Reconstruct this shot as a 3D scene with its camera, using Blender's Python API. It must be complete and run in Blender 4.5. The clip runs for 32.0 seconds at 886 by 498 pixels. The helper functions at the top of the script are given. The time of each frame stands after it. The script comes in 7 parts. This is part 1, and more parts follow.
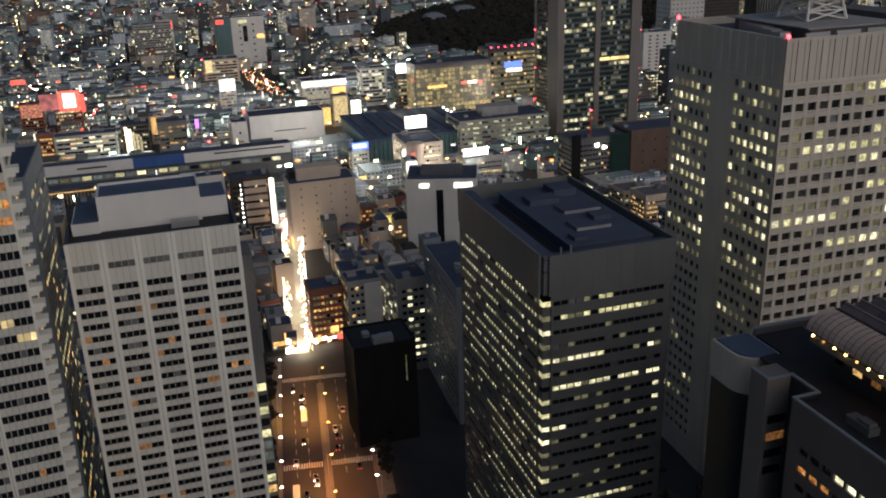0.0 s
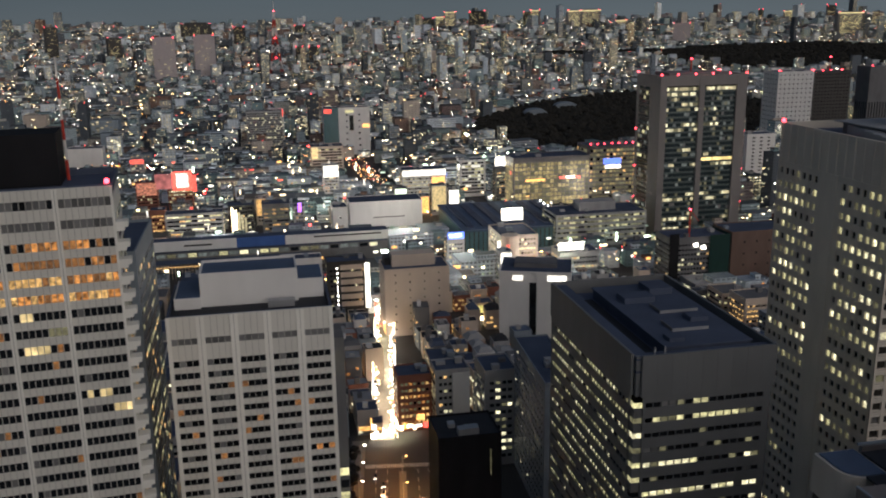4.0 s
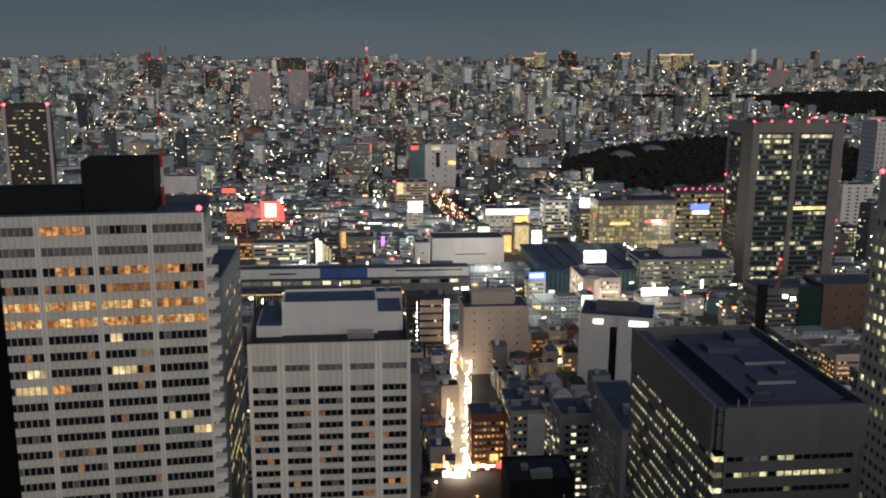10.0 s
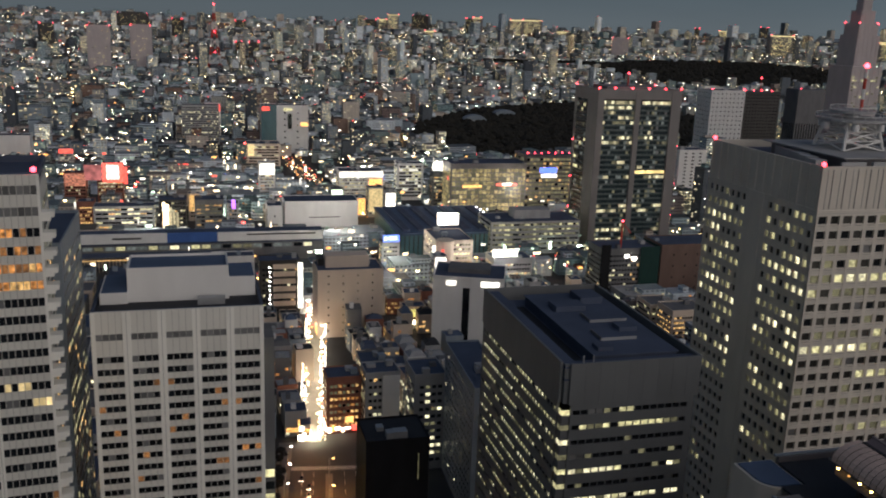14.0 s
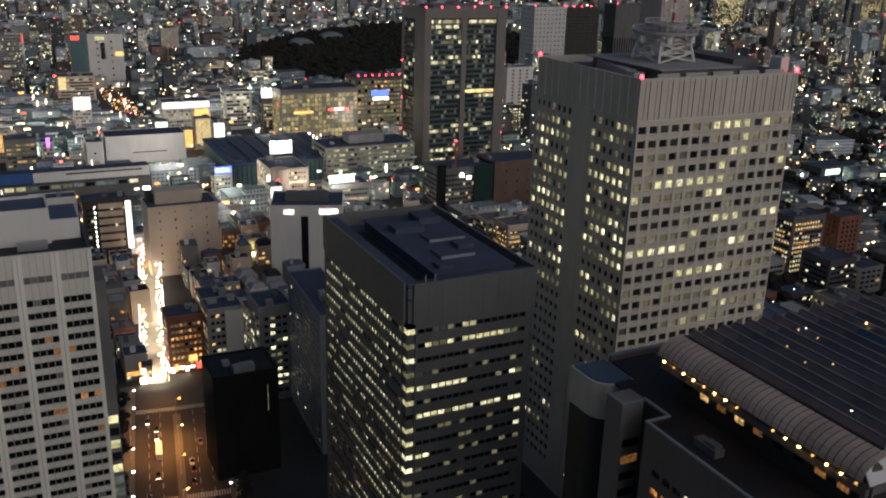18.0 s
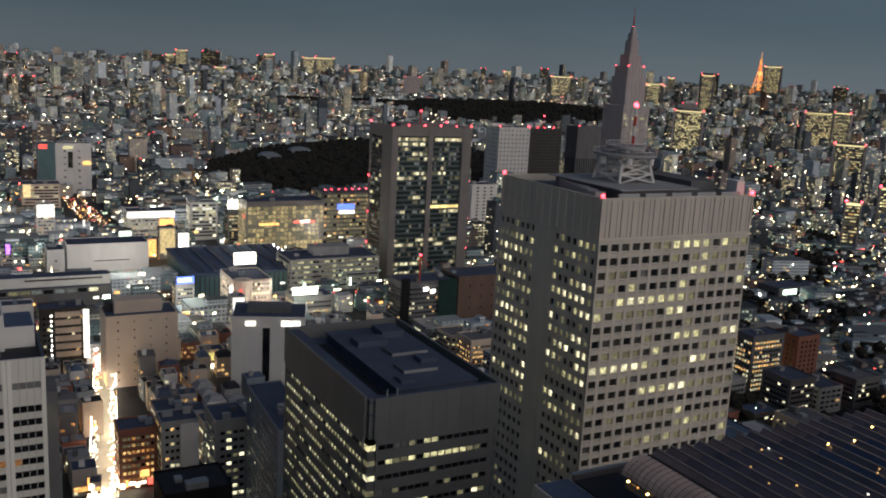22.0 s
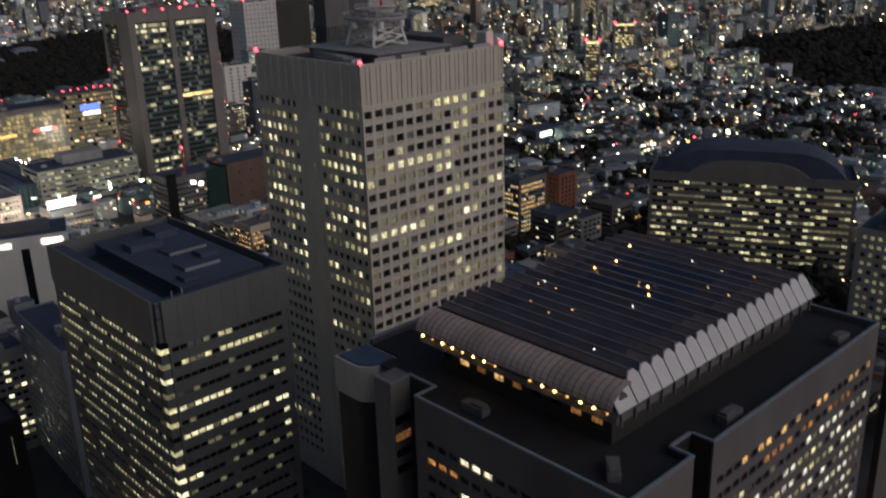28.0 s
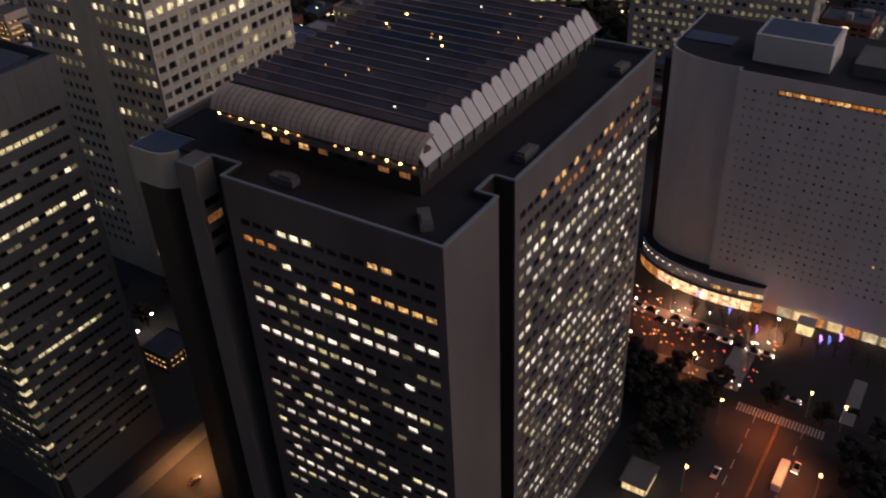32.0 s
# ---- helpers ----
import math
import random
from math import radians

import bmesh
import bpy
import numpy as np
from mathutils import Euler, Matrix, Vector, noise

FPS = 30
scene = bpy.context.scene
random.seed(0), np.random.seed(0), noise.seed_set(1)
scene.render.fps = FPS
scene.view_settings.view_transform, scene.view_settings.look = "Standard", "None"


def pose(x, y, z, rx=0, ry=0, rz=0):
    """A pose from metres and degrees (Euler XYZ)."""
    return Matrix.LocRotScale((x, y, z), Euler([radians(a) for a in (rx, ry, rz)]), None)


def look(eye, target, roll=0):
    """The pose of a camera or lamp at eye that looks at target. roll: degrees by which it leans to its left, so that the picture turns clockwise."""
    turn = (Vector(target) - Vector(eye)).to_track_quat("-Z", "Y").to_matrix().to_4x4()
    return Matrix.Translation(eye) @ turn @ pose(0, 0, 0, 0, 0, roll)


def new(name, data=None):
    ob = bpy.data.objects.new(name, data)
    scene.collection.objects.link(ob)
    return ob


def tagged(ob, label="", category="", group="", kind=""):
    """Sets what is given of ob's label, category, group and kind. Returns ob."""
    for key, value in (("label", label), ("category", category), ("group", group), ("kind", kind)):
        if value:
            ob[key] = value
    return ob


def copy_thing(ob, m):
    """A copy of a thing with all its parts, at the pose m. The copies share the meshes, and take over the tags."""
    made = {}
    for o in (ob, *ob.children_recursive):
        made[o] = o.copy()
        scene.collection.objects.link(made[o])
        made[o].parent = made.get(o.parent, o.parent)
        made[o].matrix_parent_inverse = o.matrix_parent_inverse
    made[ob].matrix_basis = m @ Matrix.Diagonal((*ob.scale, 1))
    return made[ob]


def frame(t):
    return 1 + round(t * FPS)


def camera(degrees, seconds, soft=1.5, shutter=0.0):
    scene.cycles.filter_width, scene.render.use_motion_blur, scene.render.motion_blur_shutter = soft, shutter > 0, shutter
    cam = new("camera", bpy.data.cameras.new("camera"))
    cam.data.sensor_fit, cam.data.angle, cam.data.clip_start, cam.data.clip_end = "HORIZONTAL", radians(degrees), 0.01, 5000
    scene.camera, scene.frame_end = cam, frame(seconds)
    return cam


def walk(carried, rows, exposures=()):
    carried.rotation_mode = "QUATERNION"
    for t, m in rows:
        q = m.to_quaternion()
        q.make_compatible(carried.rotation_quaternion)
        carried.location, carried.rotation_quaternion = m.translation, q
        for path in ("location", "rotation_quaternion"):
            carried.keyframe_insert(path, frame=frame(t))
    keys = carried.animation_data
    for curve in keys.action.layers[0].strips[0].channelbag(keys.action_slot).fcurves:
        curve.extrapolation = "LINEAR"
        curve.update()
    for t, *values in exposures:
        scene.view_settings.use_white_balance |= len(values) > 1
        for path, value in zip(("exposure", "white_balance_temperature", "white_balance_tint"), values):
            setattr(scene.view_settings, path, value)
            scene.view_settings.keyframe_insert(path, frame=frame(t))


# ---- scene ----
cam = camera(52.0, 32.0, soft=1.9, shutter=0.6)
PATH = [
    (0.0, pose(0, 0, 202, 69.57, 1.80, -0.90)),
    (0.5, pose(0, 0, 202, 69.92, 2.04, -0.20)),
    (1.0, pose(0, 0, 202, 70.44, 2.06, 0.49)),
    (1.5, pose(0, 0, 202, 70.96, 2.15, 1.25)),
    (2.0, pose(0, 0, 202, 71.46, 2.06, 1.85)),
    (2.5, pose(0, 0, 202, 72.10, 1.93, 2.27)),
    (3.0, pose(0, 0, 202, 73.19, 1.83, 3.18)),
    (3.5, pose(0, 0, 202, 74.80, 1.12, 4.43)),
    (4.0, pose(0, 0, 202, 75.43, 0.82, 5.52)),
    (4.5, pose(0, 0, 202, 75.58, 0.92, 6.97)),
    (6.5, pose(0, 0, 202, 75.64, 1.35, 10.95)),
    (7.0, pose(0, 0, 202, 75.97, 1.46, 11.68)),
    (7.5, pose(0, 0, 202, 76.63, 1.58, 12.34)),
    (8.0, pose(0, 0, 202, 77.29, 1.40, 12.77)),
    (8.5, pose(0, 0, 202, 77.64, 0.96, 12.88)),
    (9.0, pose(0, 0, 202, 77.79, 0.59, 12.57)),
    (9.5, pose(0, 0, 202, 77.92, 0.05, 12.23)),
    (10.0, pose(0, 0, 202, 77.84, -0.39, 11.06)),
    (10.5, pose(0, 0, 202, 77.97, -0.42, 10.49)),
    (11.0, pose(0, 0, 202, 78.55, -0.95, 10.00)),
    (11.5, pose(0, 0, 202, 78.39, -1.18, 9.11)),
    (12.0, pose(0, 0, 202, 77.60, -1.19, 7.93)),
    (12.5, pose(0, 0, 202, 76.81, -1.26, 7.06)),
    (13.0, pose(0, 0, 202, 76.31, -1.51, 5.28)),
    (13.5, pose(0, 0, 202, 75.78, -1.89, 3.20)),
    (14.0, pose(0, 0, 202, 75.70, -2.14, 2.04)),
    (14.5, pose(0, 0, 202, 75.61, -2.44, 0.36)),
    (16.5, pose(0, 0, 202, 72.27, -2.21, -5.91)),
    (17.0, pose(0, 0, 202, 70.97, -1.92, -7.58)),
    (17.5, pose(0, 0, 202, 70.15, -1.60, -8.46)),
    (18.0, pose(0, 0, 202, 71.30, -1.59, -8.70)),
    (18.5, pose(0, 0, 202, 72.71, -2.04, -8.70)),
    (19.0, pose(0, 0, 202, 73.80, -2.30, -8.98)),
    (19.5, pose(0, 0, 202, 75.51, -2.58, -9.29)),
    (20.0, pose(0, 0, 202, 76.62, -3.00, -9.56)),
    (20.5, pose(0, 0, 202, 77.23, -2.96, -9.80)),
    (21.0, pose(0, 0, 202, 78.11, -3.15, -9.75)),
    (21.5, pose(0, 0, 202, 78.16, -3.03, -9.86)),
    (22.0, pose(0, 0, 202, 78.56, -3.07, -10.67)),
    (22.5, pose(0, 0, 202, 78.89, -2.86, -11.22)),
    (23.0, pose(0, 0, 202, 79.23, -2.85, -11.43)),
    (23.5, pose(0, 0, 202, 79.11, -2.79, -12.45)),
    (24.0, pose(0, 0, 202, 79.35, -2.33, -13.94)),
    (24.5, pose(0, 0, 202, 79.81, -2.36, -15.51)),
    (26.5, pose(0, 0, 202, 77.12, -1.03, -21.23)),
    (27.0, pose(0, 0, 202, 75.28, 0.24, -23.15)),
    (27.5, pose(0, 0, 202, 73.17, 1.10, -25.06)),
    (28.0, pose(0, 0, 202, 70.80, 1.58, -26.55)),
    (28.5, pose(0, 0, 202, 67.86, 1.95, -28.49)),
    (29.0, pose(0, 0, 202, 65.31, 2.51, -30.38)),
    (29.5, pose(0, 0, 202, 63.49, 2.79, -32.33)),
    (30.0, pose(0, 0, 202, 61.66, 3.29, -33.41)),
    (30.5, pose(0, 0, 202, 59.39, 3.32, -35.19)),
    (31.0, pose(0, 0, 202, 57.91, 3.23, -36.64)),
    (31.5, pose(0, 0, 202, 56.90, 2.77, -38.64)),
    (32.0, pose(0, 0, 202, 55.48, 2.37, -40.67)),
]
# the picture turns a little redder towards the end
walk(cam, PATH, [(0.0, 0.0, 6500, 10), (14.5, 0.0, 6500, 10), (17.5, -0.1, 6500, 10), (20.5, 0.0, 6500, 10), (24.5, 0.0, 6500, 10), (28.0, -0.08, 6550, 13), (32.0, -0.14, 7050, 25)])

# ---- sky and light: winter dusk, afterglow in the south-west behind the viewer ----
world = bpy.data.worlds.new("dusk_sky")
scene.world = world
world.use_nodes = True
wn, wl = world.node_tree.nodes, world.node_tree.links
coords, split, up_ramp = wn.new("ShaderNodeTexCoord"), wn.new("ShaderNodeSeparateXYZ"), wn.new("ShaderNodeValToRGB")
wl.new(coords.outputs["Generated"], split.inputs[0])
wl.new(split.outputs[2], up_ramp.inputs[0])
bands = up_ramp.color_ramp.elements
bands[0].position, bands[0].color = 0.0, (0.128, 0.157, 0.177, 1)
bands[1].position, bands[1].color = 1.0, (0.035, 0.062, 0.115, 1)
bands.new(0.06).color = (0.082, 0.119, 0.147, 1)
bands.new(0.16).color = (0.064, 0.093, 0.120, 1)
bands.new(0.40).color = (0.040, 0.058, 0.086, 1)
west = wn.new("ShaderNodeVectorMath")
west.operation = "DOT_PRODUCT"
west.inputs[1].default_value = (0.66, -0.73, 0.20)
wl.new(coords.outputs["Generated"], west.inputs[0])
glow_ramp = wn.new("ShaderNodeValToRGB")
glow_ramp.color_ramp.elements[0].position, glow_ramp.color_ramp.elements[0].color = 0.48, (0, 0, 0, 1)
glow_ramp.color_ramp.elements[1].position, glow_ramp.color_ramp.elements[1].color = 1.0, (0.80, 0.71, 0.645, 1)
wl.new(west.outputs["Value"], glow_ramp.inputs[0])
sky_sum = wn.new("ShaderNodeVectorMath")
sky_sum.operation = "ADD"
wl.new(up_ramp.outputs[0], sky_sum.inputs[0])
wl.new(glow_ramp.outputs[0], sky_sum.inputs[1])
# faint streaks of cloud
streak, haze_fac = wn.new("ShaderNodeTexNoise"), wn.new("ShaderNodeMapRange")
squash, shaded = wn.new("ShaderNodeVectorMath"), wn.new("ShaderNodeVectorMath")
squash.operation, shaded.operation = "MULTIPLY", "SCALE"
squash.inputs[1].default_value = (1, 1, 6)
wl.new(coords.outputs["Generated"], squash.inputs[0])
wl.new(squash.outputs[0], streak.inputs["Vector"])
streak.inputs["Scale"].default_value, streak.inputs["Detail"].default_value = 3.0, 5
haze_fac.inputs[1].default_value, haze_fac.inputs[2].default_value = 0.3, 0.7
haze_fac.inputs[3].default_value, haze_fac.inputs[4].default_value = 0.94, 1.06
wl.new(streak.outputs[0], haze_fac.inputs[0])
away, both = wn.new("ShaderNodeMapRange"), wn.new("ShaderNodeMath")
away.inputs[1].default_value, away.inputs[2].default_value = -0.98, 0.15
away.inputs[3].default_value, away.inputs[4].default_value = 0.72, 1.04
wl.new(west.outputs["Value"], away.inputs[0])
both.operation = "MULTIPLY"
wl.new(haze_fac.outputs[0], both.inputs[0])
wl.new(away.outputs[0], both.inputs[1])
wl.new(sky_sum.outputs[0], shaded.inputs[0])
wl.new(both.outputs[0], shaded.inputs["Scale"])
wl.new(shaded.outputs[0], wn["Background"].inputs[0])
wn["Background"].inputs[1].default_value = 1.0
afterglow = new("afterglow", bpy.data.lights.new("afterglow", "SUN"))
afterglow.data.energy, afterglow.data.angle, afterglow.data.color = 0.26, radians(50), (1.0, 0.92, 0.88)
afterglow.matrix_world = look((0, 0, 0), (-0.55, 0.78, -0.30))

# ---- materials ----
GRID = 17.0          # the district's street grid, degrees from the x axis
rng = random.Random(7)


def material(name, color, rough=0.7, metal=0.0, vary=0.12, scale=0.15, grain=6.0, bump=0.15, spec=0.4, piece=0.0):
    """A surface with stains at a large scale, grain at a small one, and relief; piece varies it from object to object."""
    m = bpy.data.materials.new(name)
    m.use_nodes = True
    n, l = m.node_tree.nodes, m.node_tree.links
    b = n["Principled BSDF"]
    geo = n.new("ShaderNodeNewGeometry")
    big, fine = n.new("ShaderNodeTexNoise"), n.new("ShaderNodeTexNoise")
    big.inputs["Scale"].default_value, big.inputs["Detail"].default_value = scale, 4
    fine.inputs["Scale"].default_value, fine.inputs["Detail"].default_value = grain, 2
    stretch = n.new("ShaderNodeVectorMath")
    stretch.operation = "MULTIPLY"
    stretch.inputs[1].default_value = (1, 1, 0.35)
    l.new(geo.outputs["Position"], stretch.inputs[0])
    l.new(stretch.outputs[0], big.inputs["Vector"])
    l.new(geo.outputs["Position"], fine.inputs["Vector"])
    mix = n.new("ShaderNodeMath")
    mix.operation = "MULTIPLY_ADD"
    l.new(fine.outputs[0], mix.inputs[0])
    mix.inputs[1].default_value = 0.4
    l.new(big.outputs[0], mix.inputs[2])
    span = n.new("ShaderNodeMapRange")
    span.inputs[1].default_value, span.inputs[2].default_value = 0.35, 1.05
    span.inputs[3].default_value, span.inputs[4].default_value = 1 - vary, 1 + vary
    l.new(mix.outputs[0], span.inputs[0])
    last = span.outputs[0]
    if piece:
        info = n.new("ShaderNodeObjectInfo")
        pr = n.new("ShaderNodeMapRange")
        pr.inputs[3].default_value, pr.inputs[4].default_value = 1 - piece, 1 + piece
        l.new(info.outputs["Random"], pr.inputs[0])
        mm = n.new("ShaderNodeMath")
        mm.operation = "MULTIPLY"
        l.new(last, mm.inputs[0])
        l.new(pr.outputs[0], mm.inputs[1])
        last = mm.outputs[0]
    tint = n.new("ShaderNodeVectorMath")
    tint.operation = "SCALE"
    tint.inputs[0].default_value = color
    l.new(last, tint.inputs["Scale"])
    l.new(tint.outputs[0], b.inputs["Base Color"])
    b.inputs["Roughness"].default_value, b.inputs["Metallic"].default_value = rough, metal
    b.inputs["Specular IOR Level"].default_value = spec
    if bump:
        bp = n.new("ShaderNodeBump")
        bp.inputs["Strength"].default_value, bp.inputs["Distance"].default_value = bump, 0.05
        l.new(fine.outputs[0], bp.inputs["Height"])
        l.new(bp.outputs[0], b.inputs["Normal"])
    return m


def glow(name, color, strength, vary=0.5, scale=0.6, base=(0.05, 0.05, 0.05), piece=True, tail=0.0):
    """A surface that gives off light, uneven over its face and from one object to the next."""
    m = bpy.data.materials.new(name)
    m.use_nodes = True
    n, l = m.node_tree.nodes, m.node_tree.links
    b = n["Principled BSDF"]
    b.inputs["Base Color"].default_value = (*base, 1)
    b.inputs["Roughness"].default_value = 0.3
    b.inputs["Emission Color"].default_value = (*color, 1)
    geo, tex, span = n.new("ShaderNodeNewGeometry"), n.new("ShaderNodeTexNoise"), n.new("ShaderNodeMapRange")
    tex.inputs["Scale"].default_value, tex.inputs["Detail"].default_value = scale, 3
    l.new(geo.outputs["Position"], tex.inputs["Vector"])
    l.new(tex.outputs[0], span.inputs[0])
    span.inputs[1].default_value, span.inputs[2].default_value = 0.3, 0.7
    span.inputs[3].default_value, span.inputs[4].default_value = strength * (1 - vary), strength * (1 + vary)
    last = span.outputs[0]
    if piece:
        info, pr, mm, ml = (n.new("ShaderNodeObjectInfo"), n.new("ShaderNodeMapRange"), n.new("ShaderNodeMath"), n.new("ShaderNodeMath"))
        l.new(info.outputs["Random"], mm.inputs[0])
        l.new(geo.outputs["Random Per Island"], mm.inputs[1])
        mm.operation = "ADD"
        pr.inputs[2].default_value = 2.0
        pr.inputs[3].default_value, pr.inputs[4].default_value = 0.35, 1.65
        l.new(mm.outputs[0], pr.inputs[0])
        if tail:
            # a few lights far outshine the many faint ones
            mm.inputs[0].default_value = 0.0
            m.node_tree.links.remove(mm.inputs[0].links[0])
            power = n.new("ShaderNodeMath")
            power.operation = "POWER"
            power.inputs[1].default_value = tail
            l.new(mm.outputs[0], power.inputs[0])
            l.new(power.outputs[0], pr.inputs[0])
            pr.inputs[2].default_value, pr.inputs[3].default_value, pr.inputs[4].default_value = 1.0, 0.07, 3.2
        ml.operation = "MULTIPLY"
        l.new(pr.outputs[0], ml.inputs[0])
        l.new(last, ml.inputs[1])
        last = ml.outputs[0]
    l.new(last, b.inputs["Emission Strength"])
    return m


hotel_wall = material("pale_precast_panel", (0.68, 0.66, 0.60), 0.8, vary=0.10, piece=0.03)
# lighter copy of the wall panel; the tone step paints the ribs' relief
hotel_rib = material("precast_rib_lit_tone", (0.82, 0.80, 0.735), 0.8, vary=0.08, piece=0.03)
panel_joint = material("grey_panel_joint", (0.47, 0.455, 0.415), 0.85, vary=0.15)
tower_stone = material("beige_granite_cladding", (0.575, 0.53, 0.465), 0.6, vary=0.14, piece=0.04)
tower_dark = material("grey_aluminium_panel", (0.158, 0.165, 0.170), 0.45, 0.2, vary=0.12, piece=0.05)
# the large blotches put soft reflections into the panel's base colour
steel_grey = material("grey_steel_panel", (0.162, 0.150, 0.155), 0.42, 0.2, vary=0.32, scale=0.06, piece=0.05)
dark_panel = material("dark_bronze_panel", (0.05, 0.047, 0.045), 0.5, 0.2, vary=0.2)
black_clad = material("black_cladding", (0.016, 0.016, 0.018), 0.7, vary=0.3, spec=0.1)
white_paint = material("weathered_white_wall", (0.72, 0.71, 0.69), 0.75, vary=0.10)
cream_wall = material("cream_tile_wall", (0.60, 0.50, 0.41), 0.75, vary=0.10)
concrete = material("grey_concrete", (0.34, 0.34, 0.34), 0.85, vary=0.18)
concrete_dark = material("dark_concrete", (0.14, 0.14, 0.145), 0.85, vary=0.2)
brick_red = material("red_brown_tile", (0.24, 0.10, 0.07), 0.75, vary=0.2)
brown_brick = material("dark_brown_brick", (0.15, 0.098, 0.08), 0.8, vary=0.2)
blue_grey = material("blue_grey_panel", (0.22, 0.26, 0.30), 0.6, vary=0.15)
teal_panel = material("teal_glass_panel", (0.09, 0.17, 0.19), 0.3, 0.1, vary=0.2)
steel_pale = material("pale_grey_cladding", (0.44, 0.39, 0.39), 0.7, vary=0.1)
lane_orange = material("orange_road_paint", (0.5, 0.25, 0.06), 0.7, vary=0.25, grain=2)
roof_felt = material("blue_grey_roof_membrane", (0.062, 0.080, 0.125), 0.8, vary=0.3, scale=0.08)
fascia_blue = material("deep_blue_fascia_panel", (0.05, 0.12, 0.34), 0.5, vary=0.2)
roof_blue = material("blue_painted_roof", (0.075, 0.11, 0.18), 0.7, vary=0.2)
paving_pale = material("pale_street_paving", (0.30, 0.28, 0.25), 0.8, vary=0.25)
asphalt = material("asphalt", (0.045, 0.045, 0.048), 0.75, vary=0.3, scale=0.05, grain=3)
pavement_mat = material("pavement_slabs", (0.16, 0.15, 0.14), 0.8, vary=0.2)
line_paint = material("road_paint", (0.6, 0.6, 0.58), 0.7, vary=0.25, grain=2)
bare_metal = material("galvanised_steel", (0.42, 0.43, 0.44), 0.45, 0.6, vary=0.15)
red_paint = material("red_mast_paint", (0.5, 0.05, 0.03), 0.6)
dark_leaf = material("dark_evergreen_leaves", (0.028, 0.026, 0.021), 0.9, vary=0.35, scale=0.4, spec=0.2)
bark = material("dark_bark", (0.06, 0.05, 0.04), 0.9)
green_net = material("green_scaffold_net", (0.007, 0.036, 0.030), 0.8, vary=0.3)
pane_dark = material("dark_window_glass", (0.012, 0.014, 0.017), 0.12, 0.0, vary=0.3, bump=0.0, spec=0.5, piece=0.5)
pane_grey = material("unlit_office_window", (0.055, 0.052, 0.046), 0.3, vary=0.5, scale=0.5, bump=0.0, piece=0.6)
pane_blind = material("window_with_drawn_blind", (0.17, 0.17, 0.17), 0.35, vary=0.2, bump=0.0, piece=0.4)
lit_white = glow("lit_office_window", (1.0, 0.92, 0.58), 1.0, 0.65, 0.9)
lit_cold = glow("cold_white_office_window", (1.0, 0.96, 0.76), 1.05, 0.6, 0.9)
lit_green = glow("lit_fluorescent_window", (1.0, 0.92, 0.48), 0.58, 0.65, 0.9)
lit_dim = glow("dimly_lit_window", (0.95, 0.88, 0.48), 0.13, 0.6, 0.9)
lit_cool = glow("cool_dimly_lit_window", (0.80, 0.92, 0.86), 0.11)
bay_band = material("blue_green_spandrel_glass", (0.075, 0.10, 0.10), 0.3, vary=0.2)
tower_brown = material("grey_brown_cladding", (0.20, 0.185, 0.18), 0.6, vary=0.12)
small_pane = material("small_hotel_window", (0.36, 0.345, 0.345), 0.4, vary=0.3, bump=0.0, piece=0.4)
hotel_tile = material("pale_grey_hotel_tile", (0.76, 0.72, 0.73), 0.7, vary=0.10)
roof_black = material("black_roof_membrane", (0.022, 0.024, 0.030), 0.8, vary=0.3)
rib_dark = material("roof_rib", (0.035, 0.033, 0.036), 0.5, 0.2, vary=0.2)
lit_warm = glow("lit_warm_window", (1.0, 0.58, 0.20), 0.8, 0.95, scale=1.1)
lit_orange = glow("lit_orange_window", (1.0, 0.40, 0.10), 0.42, 0.97, scale=1.2)
lit_amber = glow("faint_amber_window", (1.0, 0.42, 0.12), 0.16, 0.8, scale=1.8)
lit_soft = glow("softly_lit_store_window", (1.0, 0.86, 0.50), 0.52)
sign_white = glow("lit_white_sign", (1.0, 0.94, 0.82), 2.5, 0.55, 0.35)
sign_red = glow("lit_red_sign", (1.0, 0.10, 0.07), 1.8, 0.5)
sign_blue = glow("lit_blue_sign", (0.12, 0.22, 1.0), 2.2, 0.2)
sign_orange = glow("lit_orange_sign", (1.0, 0.5, 0.14), 1.8, 0.5)
beacon_red = glow("red_obstruction_light", (1.0, 0.05, 0.075), 9.0, 0.1)
lamp_white = glow("street_lamp_glass", (1.0, 0.93, 0.78), 25.0, 0.1)
lamp_sodium = glow("sodium_lamp_glass", (1.0, 0.55, 0.16), 14.0, 0.1)
skirt_white = material("white_skirt_panel", (0.60, 0.58, 0.60), 0.5, vary=0.08, piece=0.08)
skirt_glass = material("ribbed_skirt_glass", (0.56, 0.42, 0.35), 0.35, vary=0.3, grain=2, piece=0.1)
# inner light is put into the rim tones, reflected sky into the middle one
roof_inner_lit = material("inner_lit_bronze_glass", (0.185, 0.142, 0.14), 0.35, vary=0.35, spec=0.3, piece=0.12)
roof_half = material("half_inner_lit_glass", (0.115, 0.105, 0.13), 0.25, vary=0.35, spec=0.3, piece=0.15)
roof_thin = material("faint_inner_lit_glass", (0.085, 0.082, 0.105), 0.2, vary=0.3, spec=0.45, piece=0.15)
roof_glass = material("dark_sky_tinted_glass", (0.045, 0.068, 0.135), 0.16, 0.0, vary=0.3, spec=0.5, piece=0.15)
ridge_pale = material("pale_bronze_ridge", (0.20, 0.165, 0.165), 0.4, 0.2, vary=0.5, scale=0.08)
